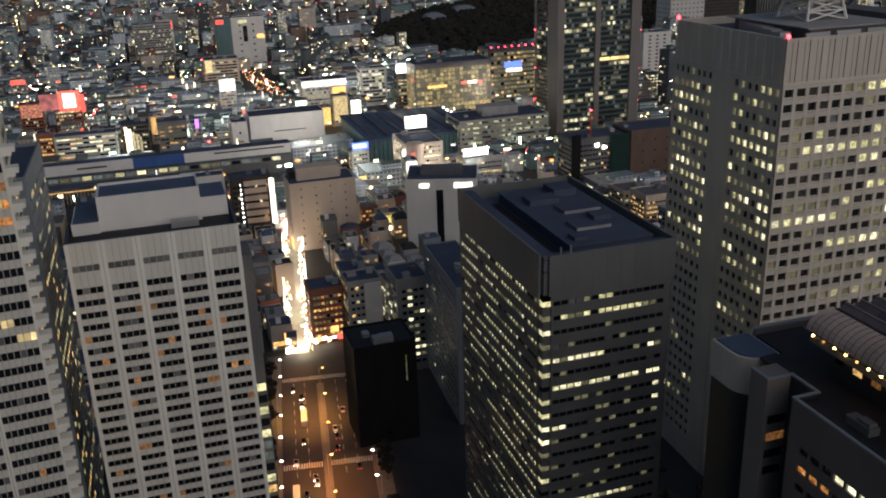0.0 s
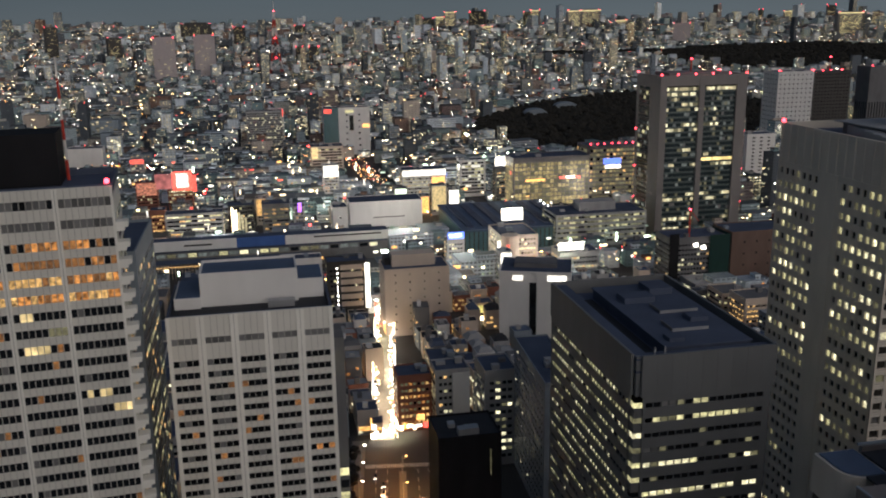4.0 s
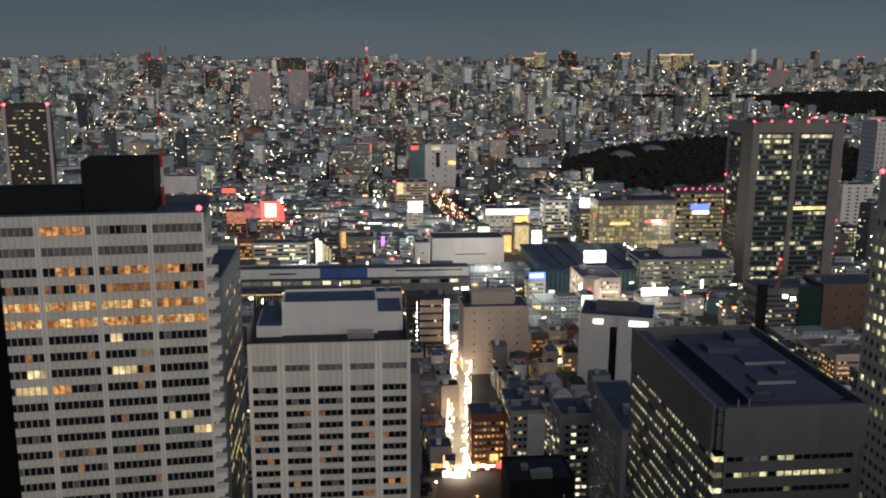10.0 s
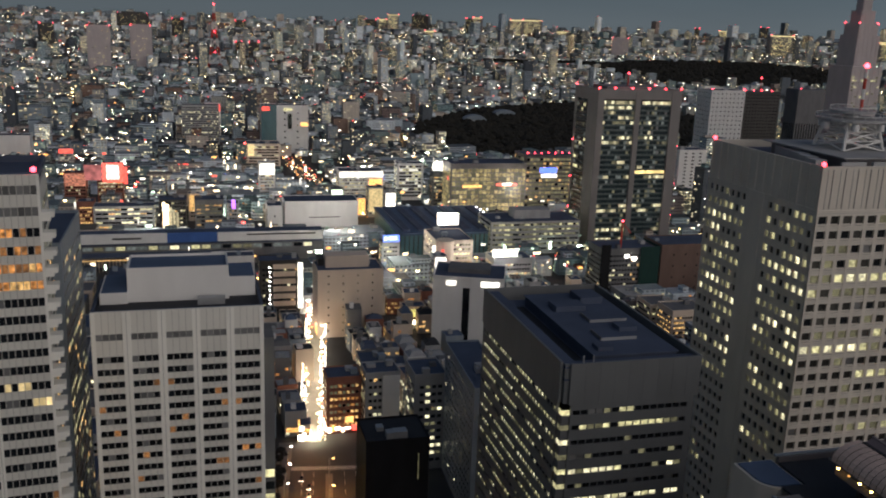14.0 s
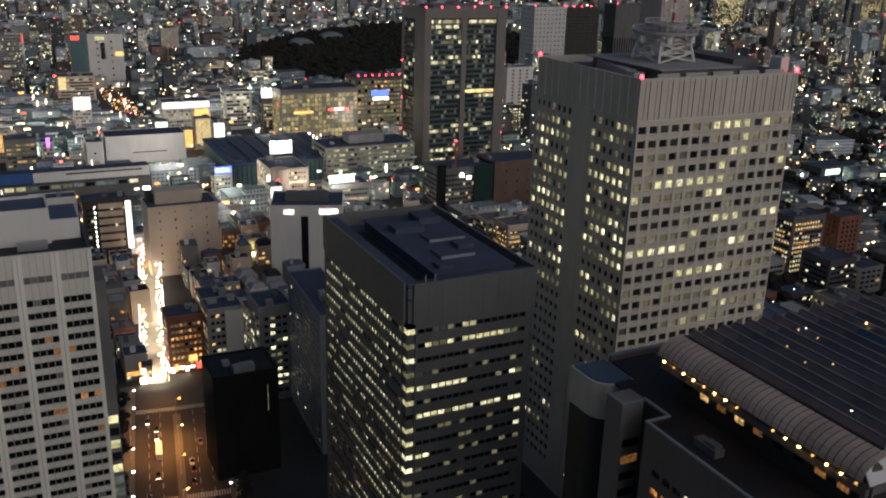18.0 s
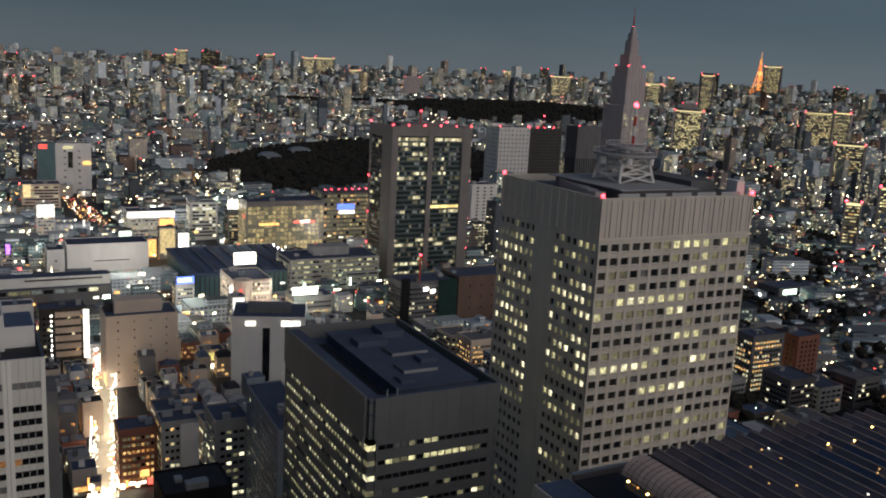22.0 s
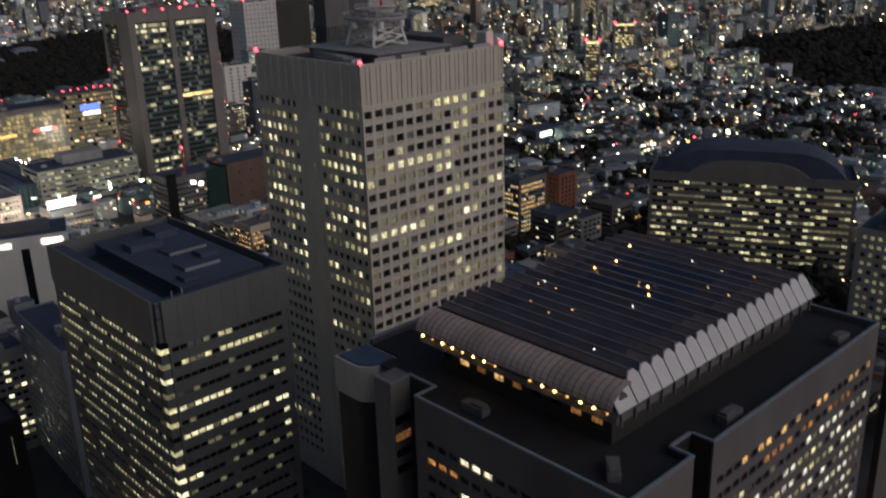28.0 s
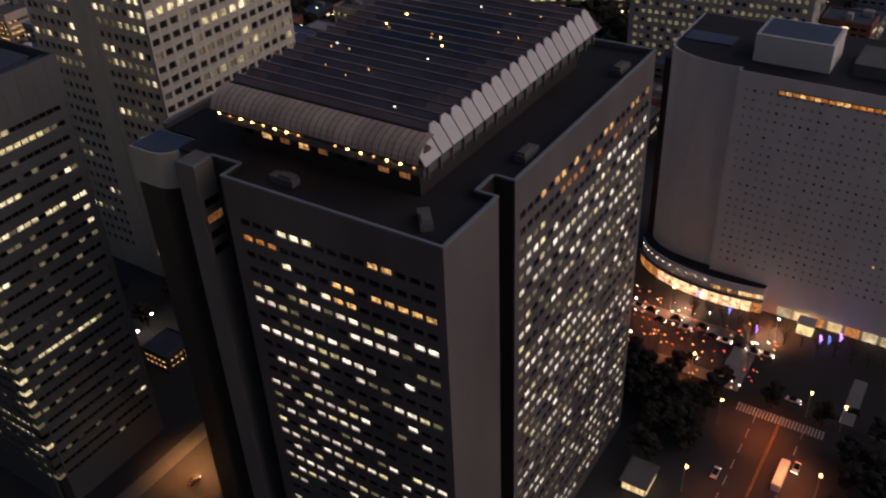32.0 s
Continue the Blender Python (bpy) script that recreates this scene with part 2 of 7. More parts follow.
pane_teal = material("dark_teal_window", (0.030, 0.045, 0.050), 0.25, vary=0.4, bump=0.0, piece=0.4)
store_pane = glow("yellow_lit_store_pane", (1.0, 0.80, 0.34), 0.42, 0.7, 0.4)
gold_floor = glow("bright_golden_floor", (1.0, 0.74, 0.28), 1.7, 0.4)
purple_light = glow("purple_entrance_light", (0.45, 0.2, 1.0), 3.0)
lit_gold = glow("golden_lit_floor", (1.0, 0.75, 0.35), 1.0, 0.4)
far_tower_lit = glow("lit_skyline_window", (1.0, 0.86, 0.42), 1.05)
podium_glow = glow("warm_lit_shop_glass", (1.0, 0.54, 0.28), 1.7, 0.92, 0.5)
street_blaze = glow("dazzling_shop_light", (1.0, 0.84, 0.62), 12.0, 0.5, 0.4)
shop_glow = glow("bright_shop_front", (1.0, 0.78, 0.50), 5.0, 0.6, 0.3)

# ---- building blocks ----
QUADS = ((0, 3, 2, 1), (4, 5, 6, 7), (0, 1, 5, 4), (1, 2, 6, 5), (2, 3, 7, 6), (3, 0, 4, 7))


def boxes(rows):
    """A mesh of boxes, each x0, y0, z0, x1, y1, z1."""
    v, f = [], []
    for x0, y0, z0, x1, y1, z1 in rows:
        k = len(v)
        v += [(x0, y0, z0), (x1, y0, z0), (x1, y1, z0), (x0, y1, z0), (x0, y0, z1), (x1, y0, z1), (x1, y1, z1), (x0, y1, z1)]
        f += [tuple(k + i for i in q) for q in QUADS]
    me = bpy.data.meshes.new("box")
    me.from_pydata(v, [], f)
    return me


def prism(outline, z0, z1, top=1.0):
    """An upright prism over an outline of x, y, counter-clockwise; top shrinks its upper end towards its middle."""
    n = len(outline)
    cx, cy = sum(p[0] for p in outline) / n, sum(p[1] for p in outline) / n
    v = [(x, y, z0) for x, y in outline] + [(cx + (x - cx) * top, cy + (y - cy) * top, z1) for x, y in outline]
    f = [tuple(range(n - 1, -1, -1)), tuple(range(n, 2 * n))]
    f += [(i, (i + 1) % n, n + (i + 1) % n, n + i) for i in range(n)]
    me = bpy.data.meshes.new("prism")
    me.from_pydata(v, [], f)
    return me


def rods(rows, sides=5):
    """A mesh of round bars, each from a point to a point with a radius."""
    v, f = [], []
    for a, b, r in rows:
        a, b = Vector(a), Vector(b)
        d = (b - a).normalized()
        s = d.cross((0, 0, 1) if abs(d.z) < 0.9 else (1, 0, 0)).normalized()
        w = d.cross(s)
        k = len(v)
        for p in (a, b):
            v += [tuple(p + (s * math.cos(2 * math.pi * i / sides) + w * math.sin(2 * math.pi * i / sides)) * r) for i in range(sides)]
        f += [(k + i, k + (i + 1) % sides, k + sides + (i + 1) % sides, k + sides + i) for i in range(sides)]
        f += [tuple(range(k + sides - 1, k - 1, -1)), tuple(range(k + sides, k + 2 * sides))]
    me = bpy.data.meshes.new("rod")
    me.from_pydata(v, [], f)
    return me


def thing(name, m, label, category, group="", kind=""):
    ob = new(name)
    ob.empty_display_size = 0.5
    ob.matrix_world = m
    return tagged(ob, label, category, group, kind)


def part(name, me, mat, parent, label="", at=None, kind=""):
    """Links a mesh as one part under a thing, in the thing's own coordinates. A mesh that has its material keeps it."""
    if isinstance(me, bmesh.types.BMesh):
        bm, me = me, bpy.data.meshes.new(name)
        bm.to_mesh(me)
        bm.free()
    if not me.materials:
        me.materials.append(mat)
    ob = new(name, me)
    ob.parent = parent
    if at:
        ob.location = at
    return tagged(ob, label, kind=kind)


def grid(u, v, z=0.0, turn=0.0):
    """A pose at u, v of the district's grid."""
    a = radians(GRID)
    return pose(u * math.cos(a) - v * math.sin(a), u * math.sin(a) + v * math.cos(a), z, 0, 0, GRID + turn)


SIDE = {"front": ((1, 0), (0, -1)), "left": ((0, -1), (-1, 0)), "right": ((0, 1), (1, 0))}
panes_made = {}


def pane_mesh(w, h, side, mat):
    key = (round(w, 3), round(h, 3), side, mat.name)
    if key not in panes_made:
        me = boxes([(0, -0.04, 0, w, 0.04, h)] if side == "front" else [(-0.04, 0, 0, 0.04, w, h)])
        me.materials.append(mat)
        panes_made[key] = me
    return panes_made[key]


class Panes:
    """Window panes of one thing: the first ones as parts of their own, the rest joined by material."""

    def __init__(self, owner, limit=300):
        self.owner, self.left, self.rest = owner, limit, {}

    def add(self, side, x, y, z, w, h, mat):
        if self.left > 0:
            self.left -= 1
            part("window", pane_mesh(w, h, side, mat), mat, self.owner, at=(x, y, z))
        else:
            row = (x, y - 0.04, z, x + w, y + 0.04, z + h) if side == "front" else (x - 0.04, y, z, x + 0.04, y + w, z + h)
            self.rest.setdefault(mat.name, (mat, []))[1].append(row)

    def close(self):
        for mat, rows in self.rest.values():
            part("windows", boxes(rows), mat, self.owner, kind="stuff")


def ring(x0, y0, x1, y1, z0, z1, t):
    """Four walls round a rectangle, t thick, inside it."""
    return [(x0, y0, z0, x1, y0 + t, z1), (x0, y1 - t, z0, x1, y1, z1), (x0, y0 + t, z0, x0 + t, y1 - t, z1), (x1 - t, y0 + t, z0, x1, y1 - t, z1)]


def beacon(owner, x, y, z, size=0.7):
    size *= 1.12
    bm = bmesh.new()
    bmesh.ops.create_icosphere(bm, subdivisions=1, radius=size, matrix=Matrix.Translation((x, y, z)))
    part("obstruction_light", bm, beacon_red, owner, "red glowing obstruction lamp")

# ---- ground ----
def lift(r):
    """The plain rises gently towards the far hills."""
    t = min(max((r - 1800) / 3100, 0), 1)
    return 150 * t * t * (3 - 2 * t)


def ground():
    radii = [0, 60, 150, 300, 600, 1000, 1500, 1900, 2300, 2700, 3100, 3500, 3900, 4300, 4600, 4900]
    n = 96
    v, f = [(0, 0, 0)], []
    for r in radii[1:]:
        v += [(r * math.cos(2 * math.pi * i / n), r * math.sin(2 * math.pi * i / n), lift(r)) for i in range(n)]
    f += [(0, 1 + i, 1 + (i + 1) % n) for i in range(n)]
    for k in range(len(radii) - 2):
        a = 1 + k * n
        f += [(a + i, a + n + i, a + n + (i + 1) % n, a + (i + 1) % n) for i in range(n)]
    me = bpy.data.meshes.new("ground")
    me.from_pydata(v, [], f)
    me.materials.append(asphalt)
    return tagged(new("ground", me), "dark asphalt ground of the city plain", "ground", kind="structure")


ground()


# ---- hotel towers ----
def hotel(name, label, m, w, depth, top, bays, per_bay, pane_w, gap, rows, pane_h, lit, limit=300):
    """A slab hotel with rows of small windows in bays between broad piers. rows: heights of the window sills."""
    h = thing(name, m, label, "building")
    part("core", boxes([(0.6, 0.6, 0, w - 0.6, depth - 0.6, top - 1.5)]), dark_panel, h, "dark recessed core")
    bay = w / bays
    edge = (bay - per_bay * pane_w - (per_bay - 1) * gap) / 2
    last = 0.0
    for z in sorted(rows):
        part("spandrel", boxes([(0, 0, last, w, 0.5, z)]), hotel_wall, h)
        last = z + pane_h
    part("parapet", boxes([(0, 0, last, w, 0.5, top)]), hotel_wall, h)
    for i in range(bays + 1):
        a = max(i * bay - edge, 0)
        b = min(i * bay + edge, w)
        part("pier", boxes([(a, -0.25, 0, b, 0.45, top - 0.05)]), hotel_rib, h)
        if 0 < i < bays:
            part("pier_joint", boxes([(i * bay - 0.07, -0.262, 0, i * bay + 0.07, -0.25, top - 0.06)]), panel_joint, h)
    for i in range(bays):
        for j in range(per_bay - 1):
            a = i * bay + edge + (j + 1) * pane_w + j * gap
            part("mullion", boxes([(a, -0.03, 0, a + gap, 0.42, top - 0.08)]), panel_joint, h)
    panes = Panes(h, limit)
    for k, z in enumerate(sorted(rows, reverse=True)):
        for i in range(bays):
            for j in range(per_bay):
                x = i * bay + edge + j * (pane_w + gap)
                panes.add("front", x, 0.34, z, pane_w, pane_h, lit(k, i, j))
    panes.close()
    return h


def pick(r, *choices):
    """A material by chance: pairs of share and material; the last takes the rest."""
    x = r.random()
    for share, mat in choices:
        x -= share
        if x < 0:
            return mat
    return choices[-1][1]


def runs(r, n, share, stay=0.75):
    """n windows of a storey, lit in runs rather than singly."""
    share = min(max(share, 0.01), 0.97)
    out, on = [], r.random() < share
    for _ in range(n):
        out.append(on)
        on = r.random() < (stay if on else share * (1 - stay) / (1 - share))
    return out


def facade(owner, panes, side, plane, a0, a1, rows, pane_h, cols, pane_w, wall, z0, z1, lit, deep=0.45, proud=0.0, piers=True, band="spandrel"):
    """One face of a building: bands of wall between rows of openings, piers between the openings of a row, panes set back in them.
    plane: where the outer face lies; a0, a1: its ends along the face; rows: sills; cols: left ends of the openings."""
    def fbox(a, b, d0, d1, lo, hi):
        if side == "front":
            return (a, plane + d0, lo, b, plane + d1, hi)
        if side == "left":
            return (plane + d0, a, lo, plane + d1, b, hi)
        return (plane - d1, a, lo, plane - d0, b, hi)
    rows = sorted(rows)
    last = z0
    for z in rows + [z1]:
        if z > last + 0.01:
            part(band, boxes([fbox(a0, a1, 0, deep, last, z)]), wall, owner)
        last = z + pane_h
    if piers:
        last = a0
        for a in sorted(cols) + [a1]:
            if a > last + 0.02:
                part("pier", boxes([fbox(last, a, -proud - 0.003, deep - 0.004, rows[0] - 0.01, rows[-1] + pane_h + 0.01)]), wall, owner)
            last = a + pane_w
    for k, z in enumerate(reversed(rows)):
        for j, a in enumerate(sorted(cols)):
            d = deep * 0.75
            x, y = {"front": (a, plane + d), "left": (plane + d, a), "right": (plane - d, a)}[side]
            panes.add("front" if side == "front" else "left", x, y, z, pane_w, pane_h, lit(k, j))


def north_hotel():
    r = random.Random(3)
    top = 171.0
    sills = [top - 3.8, top - 7.9, top - 11.9] + [top - 15.4 - 3.42 * i for i in range(44)]
    sills = [z for z in sills if z > 5]
    fixed = {(0, 3): (0, 8, lit_orange), (8, 4): (1, 5, lit_gold), (11, 5): (1, 5, lit_gold), (12, 5): (5, 8, lit_gold), (6, 4): (1, 3, lit_gold),
             (7, 4): (5, 8, lit_dim), (9, 2): (3, 8, lit_gold), (8, 2): (5, 8, lit_gold), (9, 3): (0, 3, lit_orange), (17, 2): (3, 6, lit_gold)}

    def lit(k, i, j):
        if (k, i) in fixed:
            a, b, m = fixed[(k, i)]
            if a <= j < b and r.random() < 0.9:
                return m
        if k == 0:
            return pick(r, (0.85, pane_blind), (0.15, pane_dark))
        if k == 1:
            return pane_blind
        if 2 <= k <= 5 and i >= (2 if k in (4, 5) else 3):
            return pick(r, (0.26, lit_orange), (0.4, lit_amber), (1, pane_dark)) if k < 4 else pick(r, (0.42, lit_warm), (0.5, lit_orange), (0.2, lit_amber), (1, pane_dark))
        return pick(r, (0.006, lit_orange), (0.035, lit_amber), (0.05, pane_blind), (1, pane_dark))

    m = pose(-137.76, 140.72, 0, 0, 0, 22)
    h = hotel("hotel_tower", "pale concrete high-rise hotel with small windows and warm lit floors", m,
              62.4, 22, top, 6, 8, 1.06, 0.13, sills, 1.75, lit, 110)
    # end wall with a projecting bay on each storey
    part("end_wall", boxes([(61.9, 0.5, 0, 62.4, 21.5, top - 2.5)]), hotel_wall, h)
    for z in sills[1:]:
        bm = bmesh.new()
        bmesh.ops.create_cube(bm, size=1, matrix=Matrix.Translation((63.5, 1.6, z - 0.2)) @ Matrix.Diagonal((2.2, 2.9, 1.75, 1)))
        low = [e for e in bm.edges if all(v.co.x > 64 for v in e.verts) and sum(v.co.z for v in e.verts) / 2 < z - 0.8]
        bmesh.ops.bevel(bm, geom=low, offset=0.7, segments=2, affect="EDGES")
        part("end_bay", bm, hotel_rib, h)
    panes = Panes(h, 60)
    for k, z in enumerate(sills[1:]):
        for j in range(6):
            panes.add("left", 62.46, 5.5 + j * 2.6, z, 2.0, 1.6, pick(r, (0.2, lit_dim), (0.06, lit_warm), (1, pane_dark)))
    panes.close()
    part("roof_deck", boxes([(0.5, 0.5, top - 1.5, 61.9, 21.5, top - 1.0)]), roof_felt, h)
    part("roof_kerb", boxes(ring(0, 0.5, 62.4, 22, top - 1.0, top + 0.3, 0.5)), roof_felt, h)
    part("penthouse", boxes([(38.4, 9, top - 1, 52.4, 20, top + 9.4)]), black_clad, h, "black windowless penthouse")
    part("plant_room", boxes([(2, 8, top - 1, 38.3, 19, top + 3.6)]), black_clad, h, "low black plant room")
    part("stair_head", boxes([(20, 3, top - 1, 21.2, 4.4, top + 1.6)]), white_paint, h)
    for i in range(6):
        part("mast_section", rods([((53.2, 16, top - 1 + i * 4.1), (53.2, 16, top + 3.1 + i * 4.1), 0.34 - 0.025 * i)], 6), (red_paint, white_paint)[i % 2], h)
    beacon(h, 61.5, 0.9, top + 0.8, 0.55)


def south_hotel():
    r = random.Random(4)
    top = 139.0
    sills = [top - 6.5, top - 11.6] + [top - 14.5 - 2.86 * i for i in range(42)]
    sills = [z for z in sills if z > 6]

    def lit(k, i, j):
        if k == 0:
            return pane_blind
        return pick(r, (0.004, lit_orange), (0.045, lit_amber), (0.06, pane_blind), (1, pane_dark))

    h = hotel("hotel_annexe", "pale concrete hotel block with small windows and white plant house", grid(-22.7, 194.3), 36, 26, top, 5, 4, 1.28, 0.12, sills, 1.5, lit, 110)
    part("side_wall", boxes([(35.5, 0.5, 0, 36, 25.5, top - 2)]), blue_grey, h)
    panes = Panes(h, 60)
    for k, z in enumerate(sills[1:]):
        for j in range(4):
            panes.add("left", 36.06, 1.5 + j * 3.0, z, 2.6, 2.0, pick(r, (0.25, lit_green), (0.1, lit_white), (1, pane_dark)))
    panes.close()
    part("glass_stair", boxes([(36, 4, 0, 38.6, 14, top - 9)]), concrete_dark, h, "dark stair shaft with lit landings")
    for k in range(24):
        part("stair_window", boxes([(36.2, 3.9, top - 44 - 3.2 * k, 38.4, 3.98, top - 42 - 3.2 * k)]), pick(r, (0.4, lit_green), (0.25, lit_cool), (0.1, lit_warm), (1, pane_dark)), h)
    part("roof_deck", boxes([(0.5, 0.5, top - 1.6, 35.5, 25.5, top - 1.2)]), roof_black, h)
    part("roof_kerb", boxes(ring(0, 0.5, 36, 26, top - 1.2, top, 0.5)), roof_felt, h)
    part("plant_house", boxes([(7, 10, top - 1.2, 29, 22, top + 6)]), white_paint, h, "white plant house with a blue roof")
    part("plant_roof", boxes([(7.4, 10.4, top + 6, 28.6, 21.6, top + 6.15)]), roof_blue, h)
    part("plant_kerb", boxes(ring(7, 10, 29, 22, top + 6, top + 6.7, 0.4)), white_paint, h)
    part("side_house", boxes([(1.2, 9, top - 1.2, 7, 24, top + 1.4)]), white_paint, h)
    part("side_house_roof", boxes([(1.5, 9.3, top + 1.4, 6.9, 23.7, top + 1.5)]), roof_blue, h)
    part("rear_house", boxes([(29, 12, top - 1.2, 35, 24, top + 3.4)]), white_paint, h)
    part("rear_house_roof", boxes([(29.2, 12.3, top + 3.4, 34.8, 23.7, top + 3.5)]), roof_blue, h)
    part("duct", boxes([(22, 6, top - 1.2, 28, 8, top + 0.4)]), bare_metal, h)


def strip_tower():
    """The dark office block with ribbon windows and a sunken roof."""
    r = random.Random(5)
    top, w, d = 123.0, 37.0, 63.5
    h = thing("office_block", grid(83, 187.5), "dark grey office block with ribbon windows and a tall blank crown", "building")
    part("core", boxes([(0.7, 0.7, 0, w - 0.7, d - 0.7, top - 12.5)]), dark_panel, h, "dark recessed core")
    rows = [top - 13.4 - 3.95 * i for i in range(28)]
    rows = [z for z in rows if z > 8]
    plan = {}
    bright = {1: 0.25, 2: 0.45, 4: 0.35, 6: 0.75, 8: 0.6, 9: 0.2, 11: 0.3, 14: 0.4, 17: 0.35}

    def lit_front(k, j):
        p = bright.get(k, 0.12)
        if k == 2:
            p = 0.9 if j > 8 else 0.05
        if (k, "f") not in plan:
            plan[k, "f"] = runs(r, 40, p * 1.1 + 0.2 if k < 8 else p * 0.45 + 0.02, 0.84)
        if plan[k, "f"][j]:
            return pick(r, (0.6 if k < 9 else 0.3, lit_white if k > 1 else lit_green), (0.25, lit_green), (1, lit_dim))
        return pick(r, (0.12, lit_dim), (0.12, pane_blind), (1, pane_dark))

    def lit_left(k, j):
        p = bright.get(k, 0.28) + 0.1
        if (k, "l") not in plan:
            plan[k, "l"] = runs(r, 40, p + (0.3 if k < 13 else 0.05), 0.85)
        if plan[k, "l"][j]:
            return pick(r, (0.45, lit_green), (0.35, lit_white), (1, lit_dim))
        return pick(r, (0.14, lit_dim), (0.12, pane_blind), (1, pane_dark))

    panes = Panes(h, 140)
    facade(h, panes, "front", 0, 2.6, w - 1.2, rows, 1.35, [3.2 + 2.07 * i for i in range(15)], 1.9, tower_dark, 0, top - 10.5, lit_front, 0.6)
    facade(h, panes, "left", 0, 2.6, d - 1.2, rows, 1.35, [3.2 + 2.07 * i for i in range(28)], 1.9, tower_dark, 0, top - 10.5, lit_left, 0.6)
    facade(h, panes, "right", w, 2.6, d - 1.2, rows[:8], 1.35, [3.2 + 4.14 * i for i in range(14)], 3.9, tower_dark, 0, top - 10.5, lit_left, 0.6)
    panes.close()
    corner = Panes(h, 60)
    for z in rows:
        mat = pick(r, (0.3, lit_green), (0.06, lit_white), (0.35, lit_dim), (1, pane_dark))
        corner.add("front", 0.62, 0.56, z, 1.95, 1.35, mat)
        corner.add("left", 0.56, 0.62, z, 1.95, 1.35, mat)
    corner.close()
    for z, hi in zip(rows[1:], rows):
        part("corner_band", boxes([(0.5, 0.5, z + 1.35, 2.6, 2.6, hi)]), tower_dark, h)
    for i in range(9):
        part("crown_panel", boxes([(2.0 + 3.889 * i, 0, top - 10.5, 2.0 + 3.889 * (i + 1) - 0.05, 0.7, top)]), tower_dark, h, "blank grey metal crown panel" if i == 0 else "")
    for i in range(15):
        part("crown_panel", boxes([(0, 2.0 + 4.1 * i, top - 10.5, 0.7, 2.0 + 4.1 * (i + 1) - 0.05, top)]), tower_dark, h)
    part("crown_corner", boxes([(0.9, 0.9, top - 10.5, 2.0, 2.0, top - 0.4)]), tower_dark, h)
    part("crown_right", boxes([(w - 0.7, 0.7, top - 10.5, w, d, top)]), tower_dark, h)
    part("crown_back", boxes([(0.7, d - 0.7, top - 10.5, w - 0.7, d, top)]), tower_dark, h)
    part("roof_deck", boxes([(0.7, 0.7, top - 4.5, w - 0.7, d - 0.7, top - 4.0)]), roof_felt, h)
    part("plant_house", boxes([(11, 6.5, top - 4, w - 3.5, 57, top - 1.0)]), roof_felt, h, "blue-grey plant house")
    part("plant_roof_slab", boxes([(10.6, 6.1, top - 1.0, w - 3.1, 57.4, top - 0.7)]), roof_felt, h)
    part("west_walk", boxes([(0.7, 0.7, top - 1.3, 4.5, d - 0.7, top - 0.9)]), roof_felt, h)
    part("front_walk", boxes([(4.5, 0.7, top - 1.3, w - 0.7, 4.4, top - 0.9)]), roof_felt, h)
    # a thin black sheet on the deck paints the well's deep shade
    part("roof_well", boxes([(5.2, 7, top - 3.98, 10.4, 56, top - 3.9)]), roof_black, h, "black sheet for the deep shade of the roof well")
    for a, b, n in ((17, 16, 10), (20, 30, 11)):
        part("roof_rail", boxes([(a, b, top - 0.7, a + n, b + 0.25, top + 0.1)]), bare_metal, h)
        part("roof_rail", boxes([(a, b + 0.25, top - 0.7, a + 0.25, b + 7, top + 0.1)]), concrete_dark, h)
    for a, b, w_, d_, z_ in ((14, 40, 9, 6, 1.6), (25, 22, 5, 5, 1.2), (24, 46, 7, 8, 2.0), (13, 9, 4, 4, 1.0)):
        part("roof_unit", boxes([(a, b, top - 0.7, a + w_, b + d_, top - 0.7 + z_)]), roof_felt, h)
    for a in (6.0, 8.6):
        part("roof_post", rods([((a, 2.2, top - 0.9), (a, 2.2, top + 1.2), 0.22)]), bare_metal, h)


